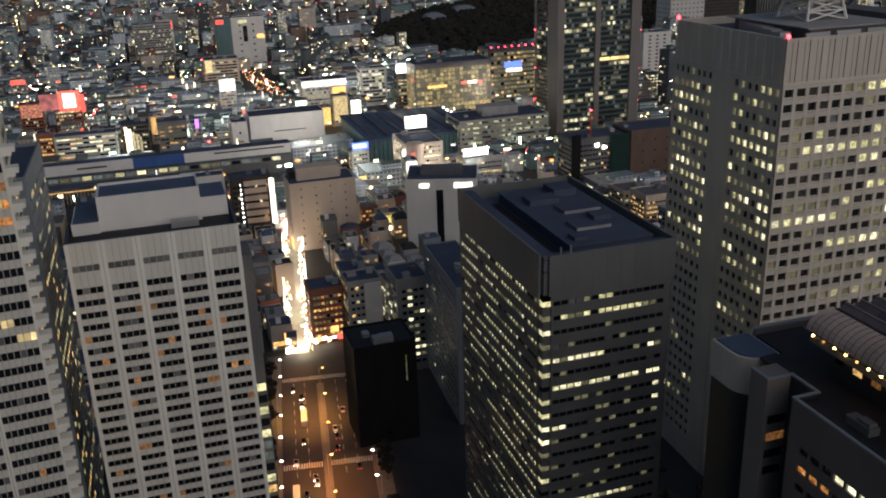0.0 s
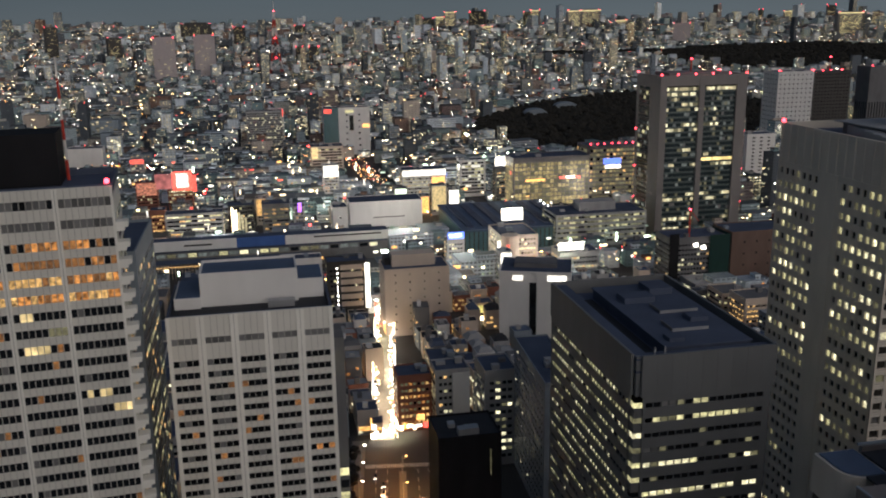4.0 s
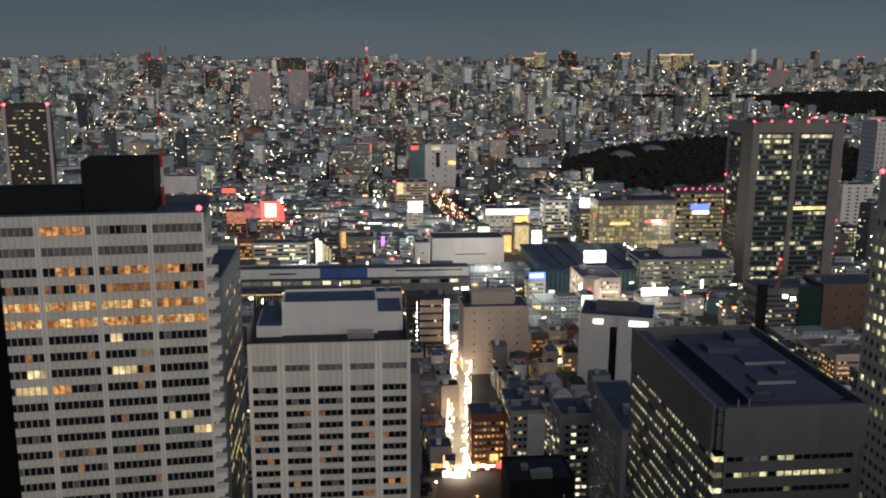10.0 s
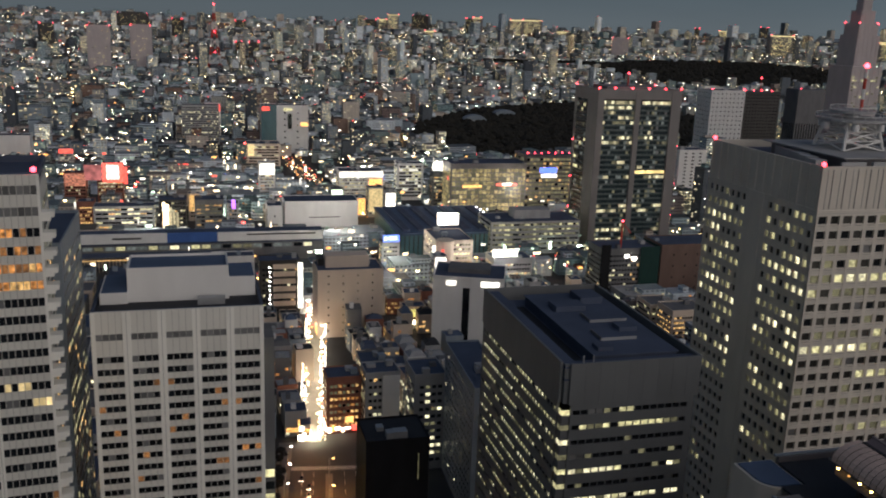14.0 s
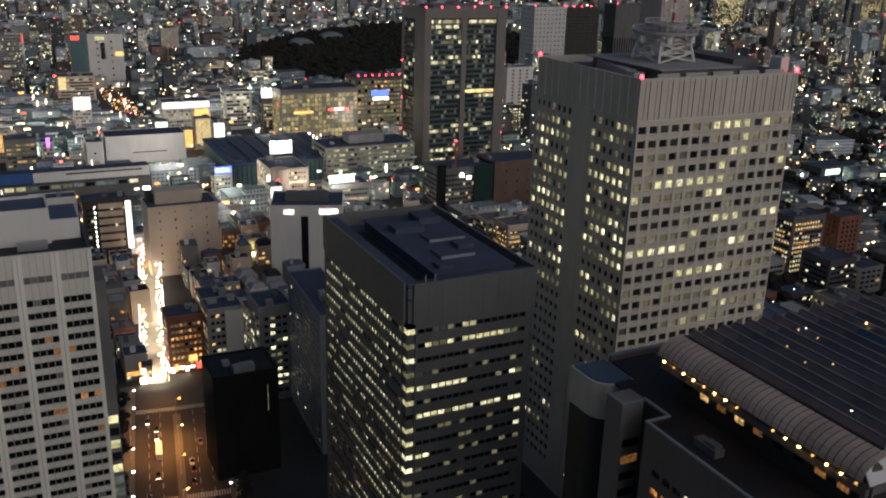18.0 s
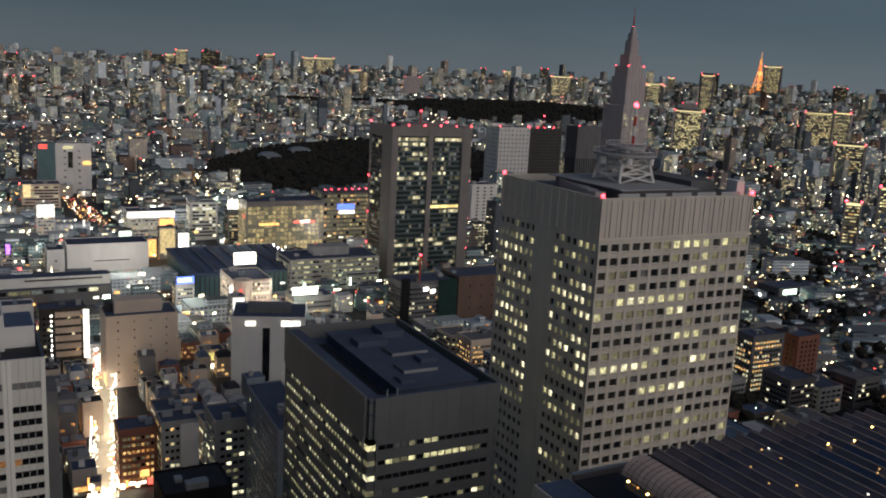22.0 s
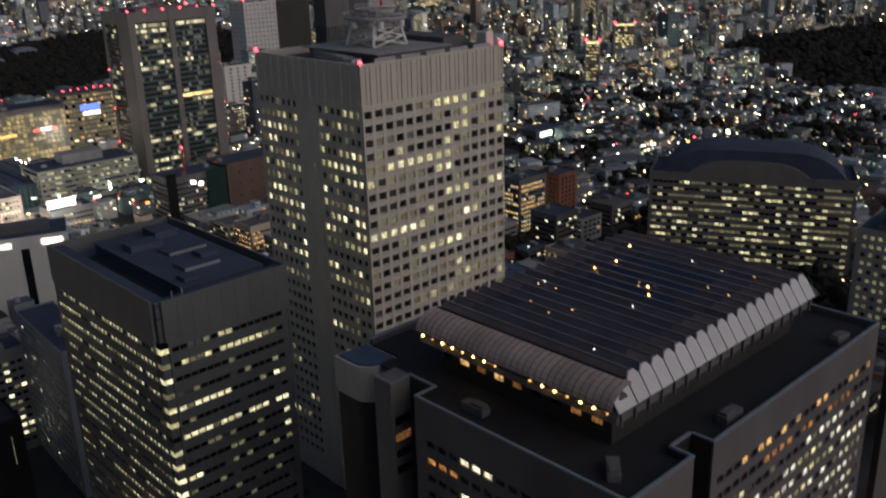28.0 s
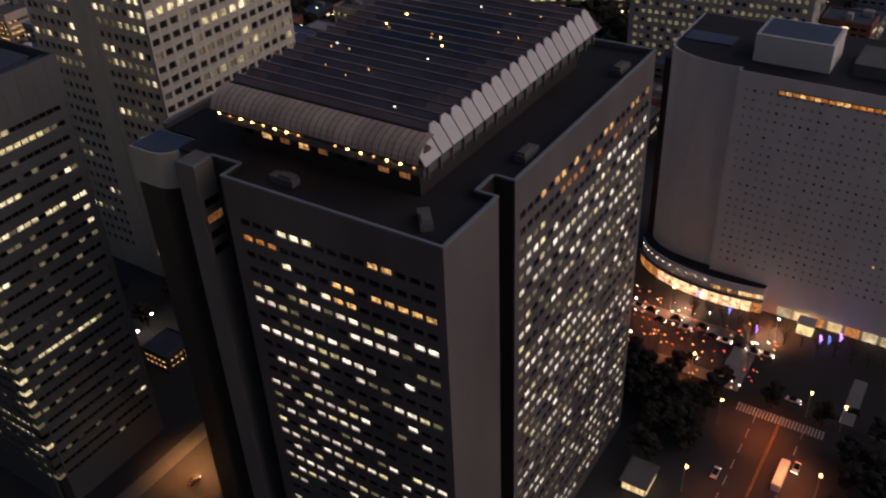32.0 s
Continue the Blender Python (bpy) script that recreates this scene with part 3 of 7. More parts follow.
def grid_tower():
    """The tall stone tower with a grid of square windows and an aerial frame on its roof."""
    r = random.Random(6)
    top, w, d = 164.0, 65.0, 60.0
    h = thing("office_tower", grid(176, 224), "beige stone office tower with square windows and rooftop aerials", "building")
    part("core", boxes([(1, 1, 0, w - 1, d - 1, top - 3)]), dark_panel, h, "dark recessed core")
    rows = [top - 17.2 - 4.55 * i for i in range(31)]
    rows = [z for z in rows if z > 8]
    plan = {}
    # share of bright and of faintly lit windows by storey, and the first and last lit column
    storeys = {0: (0.1, 0.6, 5, 15), 1: (0.0, 0.25, 4, 15), 2: (0.35, 0.4, 7, 15), 3: (0.1, 0.55, 1, 15), 4: (0.5, 0.5, 0, 10), 5: (0.35, 0.6, 0, 9), 6: (0.0, 0.3, 9, 15),
               7: (0.4, 0.5, 4, 15), 8: (0.2, 0.7, 2, 14), 9: (0.45, 0.5, 0, 12), 10: (0.0, 0.2, 3, 9), 11: (0.12, 0.7, 5, 15), 12: (0.0, 0.4, 1, 5)}

    def lit_front(k, j):
        bright, faint, a, b = storeys.get(k, (0.0, 0.04, 0, 15))
        if (k, "f") not in plan:
            plan[k, "f"] = runs(r, 15, bright * 1.5, 0.8), runs(r, 15, faint + 0.25, 0.8)
        if a <= j < b:
            if plan[k, "f"][0][j]:
                return pick(r, (0.4, lit_white), (0.45, lit_green), (1, lit_dim))
            if plan[k, "f"][1][j]:
                return pick(r, (0.25, lit_green), (0.55, lit_dim), (1, pane_grey))
        return pick(r, (0.08, lit_dim), (0.06, pane_blind), (0.55, pane_grey), (1, pane_dark))

    def lit_left(k, j):
        p = 0.65 if k in (1, 3, 5, 7, 8, 12) else 0.42
        if k > 12:
            p = 0.1
        if (k, j > 6) not in plan:
            plan[k, j > 6] = runs(r, 14, p * 1.2, 0.78)
        if plan[k, j > 6][j]:
            return pick(r, (0.25, lit_white), (0.35, lit_green), (1, lit_dim))
        # lower storeys get darker panes, which puts the shade there into the glass
        return pick(r, (0.12 if k < 13 else 0.03, lit_dim), (0.05, pane_blind), (0.4 if k < 13 else 0.1, pane_grey), (1, pane_dark))

    panes = Panes(h, 140)
    facade(h, panes, "front", 0, 0, w, rows, 2.4, [0.7 + 4.33 * i for i in range(15)], 3.05, tower_stone, 0, top - 13.0, lit_front, 0.95, 0.06)
    cols = [1.6 + 3.35 * i for i in range(7)] + [36.5 + 3.35 * i for i in range(7)]
    facade(h, panes, "left", 0, 0.95, d, rows, 2.2, cols, 2.1, tower_stone, 0, top - 13.0, lit_left, 0.8, 0.06)
    panes.close()
    part("crown_front", boxes([(0, 0.25, top - 13, w, 1, top)]), tower_stone, h, "blank ribbed stone crown")
    part("crown_left", boxes([(0.2, 1, top - 13, 1, d, top)]), tower_stone, h)
    part("crown_right", boxes([(w - 1, 1, top - 13, w, d, top)]), tower_stone, h)
    part("crown_back", boxes([(1, d - 1, top - 13, w - 1, d, top)]), tower_stone, h)
    part("side_wall", boxes([(w - 0.8, 1, 0, w, d, top - 13)]), tower_stone, h)
    for i in range(16):
        x = min(max(i * 4.33 - 0.35, 0), w - 0.7)
        part("rib", boxes([(x, 0.12, top - 13, x + 0.7, 0.25, top - 0.3)]), tower_stone, h)
        # dark strips beside the ribs paint the shade of grooves that aren't cut
        if i:
            part("groove", boxes([(x - 0.2, 0.1, top - 12.6, x - 0.004, 0.248, top - 0.8)]), concrete_dark, h)
    for i in range(15):
        part("crown_line", boxes([(i * 4.33 + 2.1, 0.1, top - 12.6, i * 4.33 + 2.2, 0.247, top - 0.8)]), concrete, h)
    # thin strips on the face paint the shadow lines of the bands
    for i, z in enumerate(rows[:22]):
        part("sill_groove", boxes([(0.3, -0.012, z - 0.62, w - 0.3, -0.001, z - 0.5)]), concrete_dark, h)
        part("sill_groove", boxes([(0.3, -0.012, z + 3.2, w - 0.3, -0.001, z + 3.3)]), concrete, h)
    for i in range(14):
        part("rib", boxes([(-0.1, 1.4 + i * 4.4, top - 13, 0.2, 2.1 + i * 4.4, top - 0.3)]), tower_stone, h)
    part("service_strip", boxes([(-0.25, 26.5, 0, 0.1, 34.5, top - 13)]), tower_stone, h, "blank stone service strip")
    part("roof_deck", boxes([(1, 1, top - 3, w - 1, d - 1, top - 2.5)]), roof_felt, h)
    part("roof_plant", boxes([(14, 8, top - 2.5, 44, 46, top + 1.2)]), steel_grey, h)
    part("plant_lid", boxes([(12, 6.5, top + 1.2, 46, 48, top + 1.6)]), concrete, h)
    part("lift_house", boxes([(49, 14, top - 2.5, 60, 42, top + 3.0)]), concrete_dark, h)
    for i in range(5):
        part("cooling_unit", boxes([(4 + 2.2 * i, 9 + 7.0 * i, top - 2.5, 8 + 2.2 * i, 14 + 7.0 * i, top + 0.6)]), bare_metal, h)
    part("crane_house", boxes([(59.5, 3, top - 2.5, 63, 8, top + 4.5)]), white_paint, h)
    # aerial frame
    cx, cy, z0 = 30.0, 28.0, top + 1.6
    frame_rods = []
    for sx in (-1, 1):
        for sy in (-1, 1):
            part("aerial_leg", rods([((cx + 7.5 * sx, cy + 7.5 * sy, z0), (cx + 5.5 * sx, cy + 5.5 * sy, z0 + 9), 0.55)], 6), white_paint, h)
    for lo, hi in ((0, 3), (3, 6), (6, 9)):
        ra, rb = 7.5 - 2 * lo / 9, 7.5 - 2 * hi / 9
        c = ((-1, -1), (1, -1), (1, 1), (-1, 1))
        for (ax, ay), (bx, by) in zip(c, c[1:] + c[:1]):
            frame_rods += [((cx + ra * ax, cy + ra * ay, z0 + lo), (cx + rb * bx, cy + rb * by, z0 + hi), 0.3),
                           ((cx + ra * bx, cy + ra * by, z0 + lo), (cx + rb * ax, cy + rb * ay, z0 + hi), 0.3),
                           ((cx + rb * ax, cy + rb * ay, z0 + hi), (cx + rb * bx, cy + rb * by, z0 + hi), 0.22)]
    for k, rod in enumerate(frame_rods):
        part("aerial_brace", rods([rod]), white_paint, h, "pale steel aerial brace" if k == 0 else "")
    ngon = [(math.cos(2 * math.pi * i / 20), math.sin(2 * math.pi * i / 20)) for i in range(20)]
    for z, rad in ((z0 + 9, 11.0), (z0 + 11.5, 7.0)):
        deck = part("aerial_platform", prism([(cx + rad * a, cy + rad * b) for a, b in ngon], z, z + 0.9), concrete, h, "round steel aerial platform")
        part("platform_rail", rods([((cx + rad * a, cy + rad * b, z + 2), (cx + rad * c_, cy + rad * d_, z + 2), 0.1) for (a, b), (c_, d_) in zip(ngon, ngon[1:] + ngon[:1])]
                                   + [((cx + rad * a, cy + rad * b, z + 0.9), (cx + rad * a, cy + rad * b, z + 2), 0.08) for a, b in ngon]), white_paint, deck)
    for i in range(6):
        a = math.pi * i / 3
        part("dish_aerial", prism([(cx + 9.5 * math.cos(a) + 1.1 * p, cy + 9.5 * math.sin(a) + 1.1 * q) for p, q in ngon[::2]], z0 + 6.4, z0 + 8.6), white_paint, h, "pale drum aerial")
    for i in range(5):
        part("roof_frame", boxes([(8 + 11 * i, 2.2, top - 2.5, 16.5 + 11 * i, 3.0, top + 0.9)]), bare_metal, h)
    part("aerial_neck", rods([((cx, cy, z0 + 9), (cx, cy, z0 + 12), 2.6)], 12), bare_metal, h)
    for i in range(4):
        part("mast_section", rods([((cx + 3, cy, z0 + 12.3 + 3.4 * i), (cx + 3, cy, z0 + 15.7 + 3.4 * i), 0.5)], 6), (red_paint, white_paint)[i % 2], h)
    beacon(h, cx + 3, cy, z0 + 26.4, 0.9)
    for x, y in ((0.5, 0.5), (w - 0.5, 0.5), (0.5, d - 0.5)):
        beacon(h, x, y, top + 0.7, 0.7)


def atrium_block():
    """The broad office block with a ribbed glass hip roof on top."""
    r = random.Random(8)
    top, w = 120.0, 91.0
    h = thing("atrium_office_block", grid(99, 66.7), "dark office block with a ribbed glass roof over its atrium", "building")
    part("core", boxes([(1, 1, 0, 17.6, 48, top - 1.5), (17.6, 5, 0, w - 1, 74, top - 1.5), (24.6, 1, 0, w - 1, 5, top - 1.5), (11, 48, 0, 17.6, 74, top - 1.5)]), dark_panel, h, "dark recessed core")
    rows = [top - 9.4 - 3.66 * i for i in range(31)]
    rows = [z for z in rows if z > 4]

    def lit_left(k, j):
        if k == 0:
            return lit_white if 9 <= j <= 11 else (lit_warm if 3 <= j <= 4 else pane_dark)
        if k == 1:
            return lit_orange if j >= 12 else pane_dark
        if k in (2, 3):
            return lit_warm if (k == 2 and j < 5) or j in (6, 7) else pick(r, (0.12, lit_white), (1, pane_dark))
        p = 0.42 if k < 8 else 0.6 if k < 20 else 0.45
        if (k, "l") not in plan:
            plan[k, "l"] = runs(r, 15, p, 0.7)
        if plan[k, "l"][j]:
            return pick(r, (0.7, lit_cold), (0.15, lit_green), (1, lit_dim))
        return pick(r, (0.14, lit_dim), (0.1, pane_blind), (1, pane_dark))

    def lit_front(k, j):
        if k < 2:
            return pick(r, (0.42 if j > 2 else 0.1, lit_orange if k == 1 else lit_warm), (1, pane_dark))
        p = 0.75 if k in (4, 5, 7, 11, 12, 15, 16) else 0.5
        if (k, "f") not in plan:
            plan[k, "f"] = runs(r, 22, p, 0.7)
        if plan[k, "f"][j]:
            return pick(r, (0.5, lit_cold), (0.2, lit_green), (1, lit_dim))
        return pick(r, (0.14, lit_dim), (0.1, pane_blind), (1, pane_dark))

    plan = {}
    panes = Panes(h, 140)
    facade(h, panes, "left", 0, 0.6, 48.6, rows, 1.4, [2.0 + 2.95 * i for i in range(15)], 2.25, steel_grey, 0, top, lit_left, 0.55)
    facade(h, panes, "front", 0, 24.0, w, rows, 1.6, [26.0 + 2.9 * i for i in range(22)], 2.3, steel_grey, 0, top, lit_front, 0.4)
    panes.close()
    part("corner_panel", boxes([(0, 0, 0, 18, 0.6, top)]), steel_grey, h, "blank grey corner panel")
    # recessed faces take a darker colour than the walls beside them
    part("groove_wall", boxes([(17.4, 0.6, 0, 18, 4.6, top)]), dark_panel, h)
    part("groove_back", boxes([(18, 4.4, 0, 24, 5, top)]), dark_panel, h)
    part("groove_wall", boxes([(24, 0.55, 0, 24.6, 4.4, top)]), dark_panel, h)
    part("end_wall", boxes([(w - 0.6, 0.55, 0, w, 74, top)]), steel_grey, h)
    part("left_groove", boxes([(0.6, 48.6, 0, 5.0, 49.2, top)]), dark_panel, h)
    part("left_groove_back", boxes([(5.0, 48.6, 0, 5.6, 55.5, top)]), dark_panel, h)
    wing = part("side_wing", boxes([(0, 55.5, 0, 5.6, 60.5, top)]), tower_brown, h, "narrow brown side wing")
    for k, z in enumerate(rows[:4]):
        part("wing_window", boxes([(0.8, 55.4, z, 4.6, 55.48, z + 1.7)]), lit_amber if k == 1 else pick(r, (0.06, lit_amber), (1, pane_dark)), wing)
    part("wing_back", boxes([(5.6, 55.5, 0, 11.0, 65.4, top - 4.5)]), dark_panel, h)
    # stair turret with one rounded corner, beige at its head and darker below
    bow = [(2.2 + 4.6 * (1 - math.cos(q)), 70.0 - 4.6 * math.sin(q)) for q in [math.pi / 2 * i / 8 for i in range(9)]]
    head = bow + [(10.8, 65.4), (10.8, 76.4), (2.2, 76.4)]
    turret = part("stair_turret", prism(head, top - 9.5, top - 1.6), tower_stone, h, "beige stair turret with a rounded corner")
    part("turret_roof", prism([(6.5 + (x - 6.5) * 0.86, 71 + (y - 71) * 0.88) for x, y in head], top - 1.6, top - 1.3), roof_blue, turret)
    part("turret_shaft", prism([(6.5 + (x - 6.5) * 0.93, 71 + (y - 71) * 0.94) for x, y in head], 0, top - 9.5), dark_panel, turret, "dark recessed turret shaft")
    part("back_wall", boxes([(10.8, 74, 0, w, 75, top)]), steel_grey, h)
    for deck in ((0.6, 0.6, 17.4, 48.4), (17.4, 5, w - 0.6, 74), (24.6, 0.6, w - 0.6, 5), (5.6, 48.4, 17.4, 65.4), (10.8, 65.4, 17.4, 74)):
        part("roof_deck", boxes([(deck[0], deck[1], top - 1.5, deck[2], deck[3], top - 1.1)]), roof_black, h)
    # parapet coping, pale edge
    part("coping", boxes([(-0.1, -0.1, top, 18.1, 0.5, top + 0.35), (-0.1, 0.5, top, 0.5, 48.7, top + 0.35), (23.9, -0.1, top, w + 0.1, 0.5, top + 0.35), (w - 0.5, 0.5, top, w + 0.1, 75, top + 0.35),
                          (17.6, 0.5, top, 18.1, 4.6, top + 0.35), (18.1, 4.2, top, 23.9, 4.8, top + 0.35), (23.9, 0.5, top, 24.4, 4.2, top + 0.35), (0.5, 48.2, top, 5, 48.7, top + 0.35), (5, 48.2, top, 5.6, 55.4, top + 0.35), (-0.1, 55.4, top, 5.7, 55.9, top + 0.35), (-0.1, 55.9, top, 0.4, 60.5, top + 0.35), (10.3, 74.5, top, w - 0.5, 75.1, top + 0.35)]), blue_grey, h)
    for x, y, a in ((6.5, 35, 90), (32, 2.2, 0), (76, 2.2, 0), (5, 5, 40)):
        u = part("window_cleaning_hoist", boxes([(0, 0, 0, 5.5, 2.2, 1.5), (0.4, 0.3, 1.5, 3.2, 1.9, 2.1)]), concrete_dark, h, at=(x, y, top - 1.1))
        u.rotation_euler.z = radians(a)
    # lantern under the glass roof: a dark wall, a hung gallery and lamps under the eaves
    x0, y0, x1, y1 = 9.2, 9.0, 80.6, 59.2
    part("lantern_wall", boxes([(x0 + 4, y0 + 4, top - 1.1, x1 - 4, y1 - 4, top + 7.6)]), dark_panel, h)
    part("gallery", boxes(ring(x0 + 1.2, y0 + 1.2, x1 - 1.2, y1 - 1.2, top + 4.9, top + 6.3, 2.6)), concrete_dark, h, "dark gallery hung under the eaves")
    for i in range(18):
        part("gallery_strut", boxes([(x0 + 2 + i * 3.9, y0 + 0.7, top + 4.4, x0 + 2.35 + i * 3.9, y0 + 1.2, top + 7.4)]), steel_grey, h)
    for i in range(17):
        if i not in (7, 8):
            part("eave_lamp", boxes([(x0 + 0.05, y0 + 2.2 + i * 2.8, top + 6.9, x0 + 0.4, y0 + 2.5 + i * 2.8, top + 7.2)]), lamp_sodium if i % 3 else sign_orange, h)
    for i in range(9):
        part("lantern_window", boxes([(x0 + 3.9, y0 + 6 + i * 4.6, top + 1.9, x0 + 3.96, y0 + 8.2 + i * 4.6, top + 3.3)]), lit_warm if i in (5, 7) else pick(r, (0.4, lit_amber), (1, pane_dark)), h)
    for i in range(15):
        part("lantern_window", boxes([(x0 + 6 + i * 4, y0 + 3.9, top + 2.2, x0 + 8.6 + i * 4, y0 + 3.96, top + 3.8)]), pick(r, (0.15, lit_amber), (1, pane_dark)), h)
    part("eave", boxes([(x0 + 0.2, y0 + 0.2, top + 7.4, x1 - 0.2, y1 - 0.2, top + 7.8)]), steel_grey, h)
    zs, ze = top + 7.8, top + 11.3
    barrel, ins, nx, ny = 5.4, 2.4, 18, 34
    xa, xb, ya, yb = x0 + barrel, x1 - ins, y0 + ins, y1 - ins
    bay = (xb - xa) / nx
    # front skirt: a white panel with a pointed head in each bay
    for i in range(nx):
        a, b = xa + bay * i, xa + bay * (i + 1)
        me = bpy.data.meshes.new("panel")
        outer = [(a + 0.16, y0, zs), (b - 0.16, y0, zs), (b - 0.16, ya, ze), ((a + b) / 2 + 0.75, ya + 0.5, ze + 1.0), ((a + b) / 2 - 0.75, ya + 0.5, ze + 1.0), (a + 0.16, ya, ze)]
        me.from_pydata(outer + [(x, y + 0.3, z) for x, y, z in outer], [],
                       [(0, 1, 2, 3, 4, 5), (11, 10, 9, 8, 7, 6)] + [(k, k + 6, (k + 1) % 6 + 6, (k + 1) % 6) for k in range(6)])
        part("skirt_panel", me, skirt_white, h, "white skirt panel with a pointed head" if i == 0 else "")
    me = bpy.data.meshes.new("panel")
    me.from_pydata([(x0 + 0.3, y0, zs), (xa - 0.2, y0, zs), (xa - 0.2, ya, ze), (x0 + 2.6, ya, ze - 0.9), (x0 + 0.5, ya - 1.0, zs + 1.6),
                    (x0 + 0.3, y0 + 0.3, zs), (xa - 0.2, y0 + 0.3, zs), (xa - 0.2, ya + 0.3, ze), (x0 + 2.6, ya + 0.3, ze - 0.9), (x0 + 0.5, ya - 0.7, zs + 1.6)], [],
                   [(0, 1, 2, 3, 4), (9, 8, 7, 6, 5)] + [(k, k + 5, (k + 1) % 5 + 5, (k + 1) % 5) for k in range(5)])
    part("skirt_corner", me, skirt_white, h)
    # left skirt: a barrel of ribbed bronze glass
    curve = [(x0 + barrel * (1 - math.cos(q)), zs + (ze - zs) * math.sin(q)) for q in [math.pi / 2 * k / 6 for k in range(7)]]
    for i in range(ny):
        a, b = ya - 1.2 + (yb - ya + 2.4) * i / ny + 0.07, ya - 1.2 + (yb - ya + 2.4) * (i + 1) / ny - 0.07
        me = bpy.data.meshes.new("panel")
        me.from_pydata([(x, a, z) for x, z in curve] + [(x, b, z) for x, z in curve], [], [(k, k + 1, k + 8, k + 7) for k in range(6)])
        part("skirt_panel", me, skirt_glass, h, "curved bronze glass skirt panel" if i == 0 else "")
    me = bpy.data.meshes.new("skirt_frame")
    low = [(x0 + 0.5, y0 + 0.5, zs), (x1 - 0.3, y0 + 0.5, zs), (x1 - 0.3, y1 - 0.3, zs), (x0 + 0.5, y1 - 0.3, zs)]
    mid_ = [(x0 + 2.0, y0 + 1.4, zs + 1.7), (x1 - 1.4, y0 + 1.4, zs + 1.7), (x1 - 1.4, y1 - 1.4, zs + 1.7), (x0 + 2.0, y1 - 1.4, zs + 1.7)]
    upper = [(xa, ya + 0.4, ze - 0.3), (xb, ya + 0.4, ze - 0.3), (xb, yb, ze - 0.3), (xa, yb, ze - 0.3)]
    me.from_pydata(low + mid_ + upper, [], [(3, 2, 1, 0), (8, 9, 10, 11)] + [(k + i, k + (i + 1) % 4, k + 4 + (i + 1) % 4, k + 4 + i) for k in (0, 4) for i in range(4)])
    part("skirt_frame", me, dark_panel, h)
    # the glass roof: a low gable over each bay, coloured with reflected sky mid-roof and inner light round the rim
    for i in range(nx):
        a, b = xa + bay * i, xa + bay * (i + 1)
        m = (a + b) / 2
        for f0, f1 in ((0, 0.12), (0.12, 0.26), (0.26, 0.74), (0.74, 0.88), (0.88, 1)):
            p, q = ya + 0.5 + (yb - ya - 0.5) * f0, ya + 0.5 + (yb - ya - 0.5) * f1 - 0.06
            depth = min(round(min(f0, 1 - f1) / 0.13), (i + 1) // 3, (nx - i) // 2) + r.choice((0, 0, 1)) * (i % 2)
            tone, word = ((roof_inner_lit, "roof glass bronze with painted inner light"), (roof_half, "roof glass with half the painted inner light"), (roof_thin, "roof glass with faint painted inner light"), (roof_glass, "dark roof glass with painted sky blue"))[min(depth, 3)]
            me = bpy.data.meshes.new("roof_pane")
            me.from_pydata([(a + 0.28, p, ze), (m, p, ze + 1.05), (b - 0.28, p, ze), (a + 0.28, q, ze), (m, q, ze + 1.05), (b - 0.28, q, ze)], [], [(0, 1, 4, 3), (1, 2, 5, 4)])
            part("roof_pane", me, tone, h, word if i in (0, 5) else "")
    for i in range(nx + 1):
        x = xa + bay * i
        part("roof_rib", boxes([(x - 0.3, ya + 0.4, ze - 0.1, x + 0.3, yb, ze + 0.16)]), rib_dark, h)
    for i in range(nx):
        x = xa + bay * (i + 0.5)
        part("ridge_cap", boxes([(x - 0.26, ya + 0.6, ze + 0.88, x + 0.26, yb, ze + 1.1)]), ridge_pale, h, "pale bronze ridge cap" if i == 0 else "")
    # glowing specks on the glass stand in for reflections of inner lamps
    for i in range(20):
        x, y = xa + r.uniform(3, 56), ya + r.uniform(3, 40)
        part("roof_lamp", boxes([(x, y, ze + 1.1, x + 0.26, y + 0.26, ze + 1.36)]), pick(r, (0.25, lamp_sodium), (0.2, sign_white), (1, lit_warm)), h)


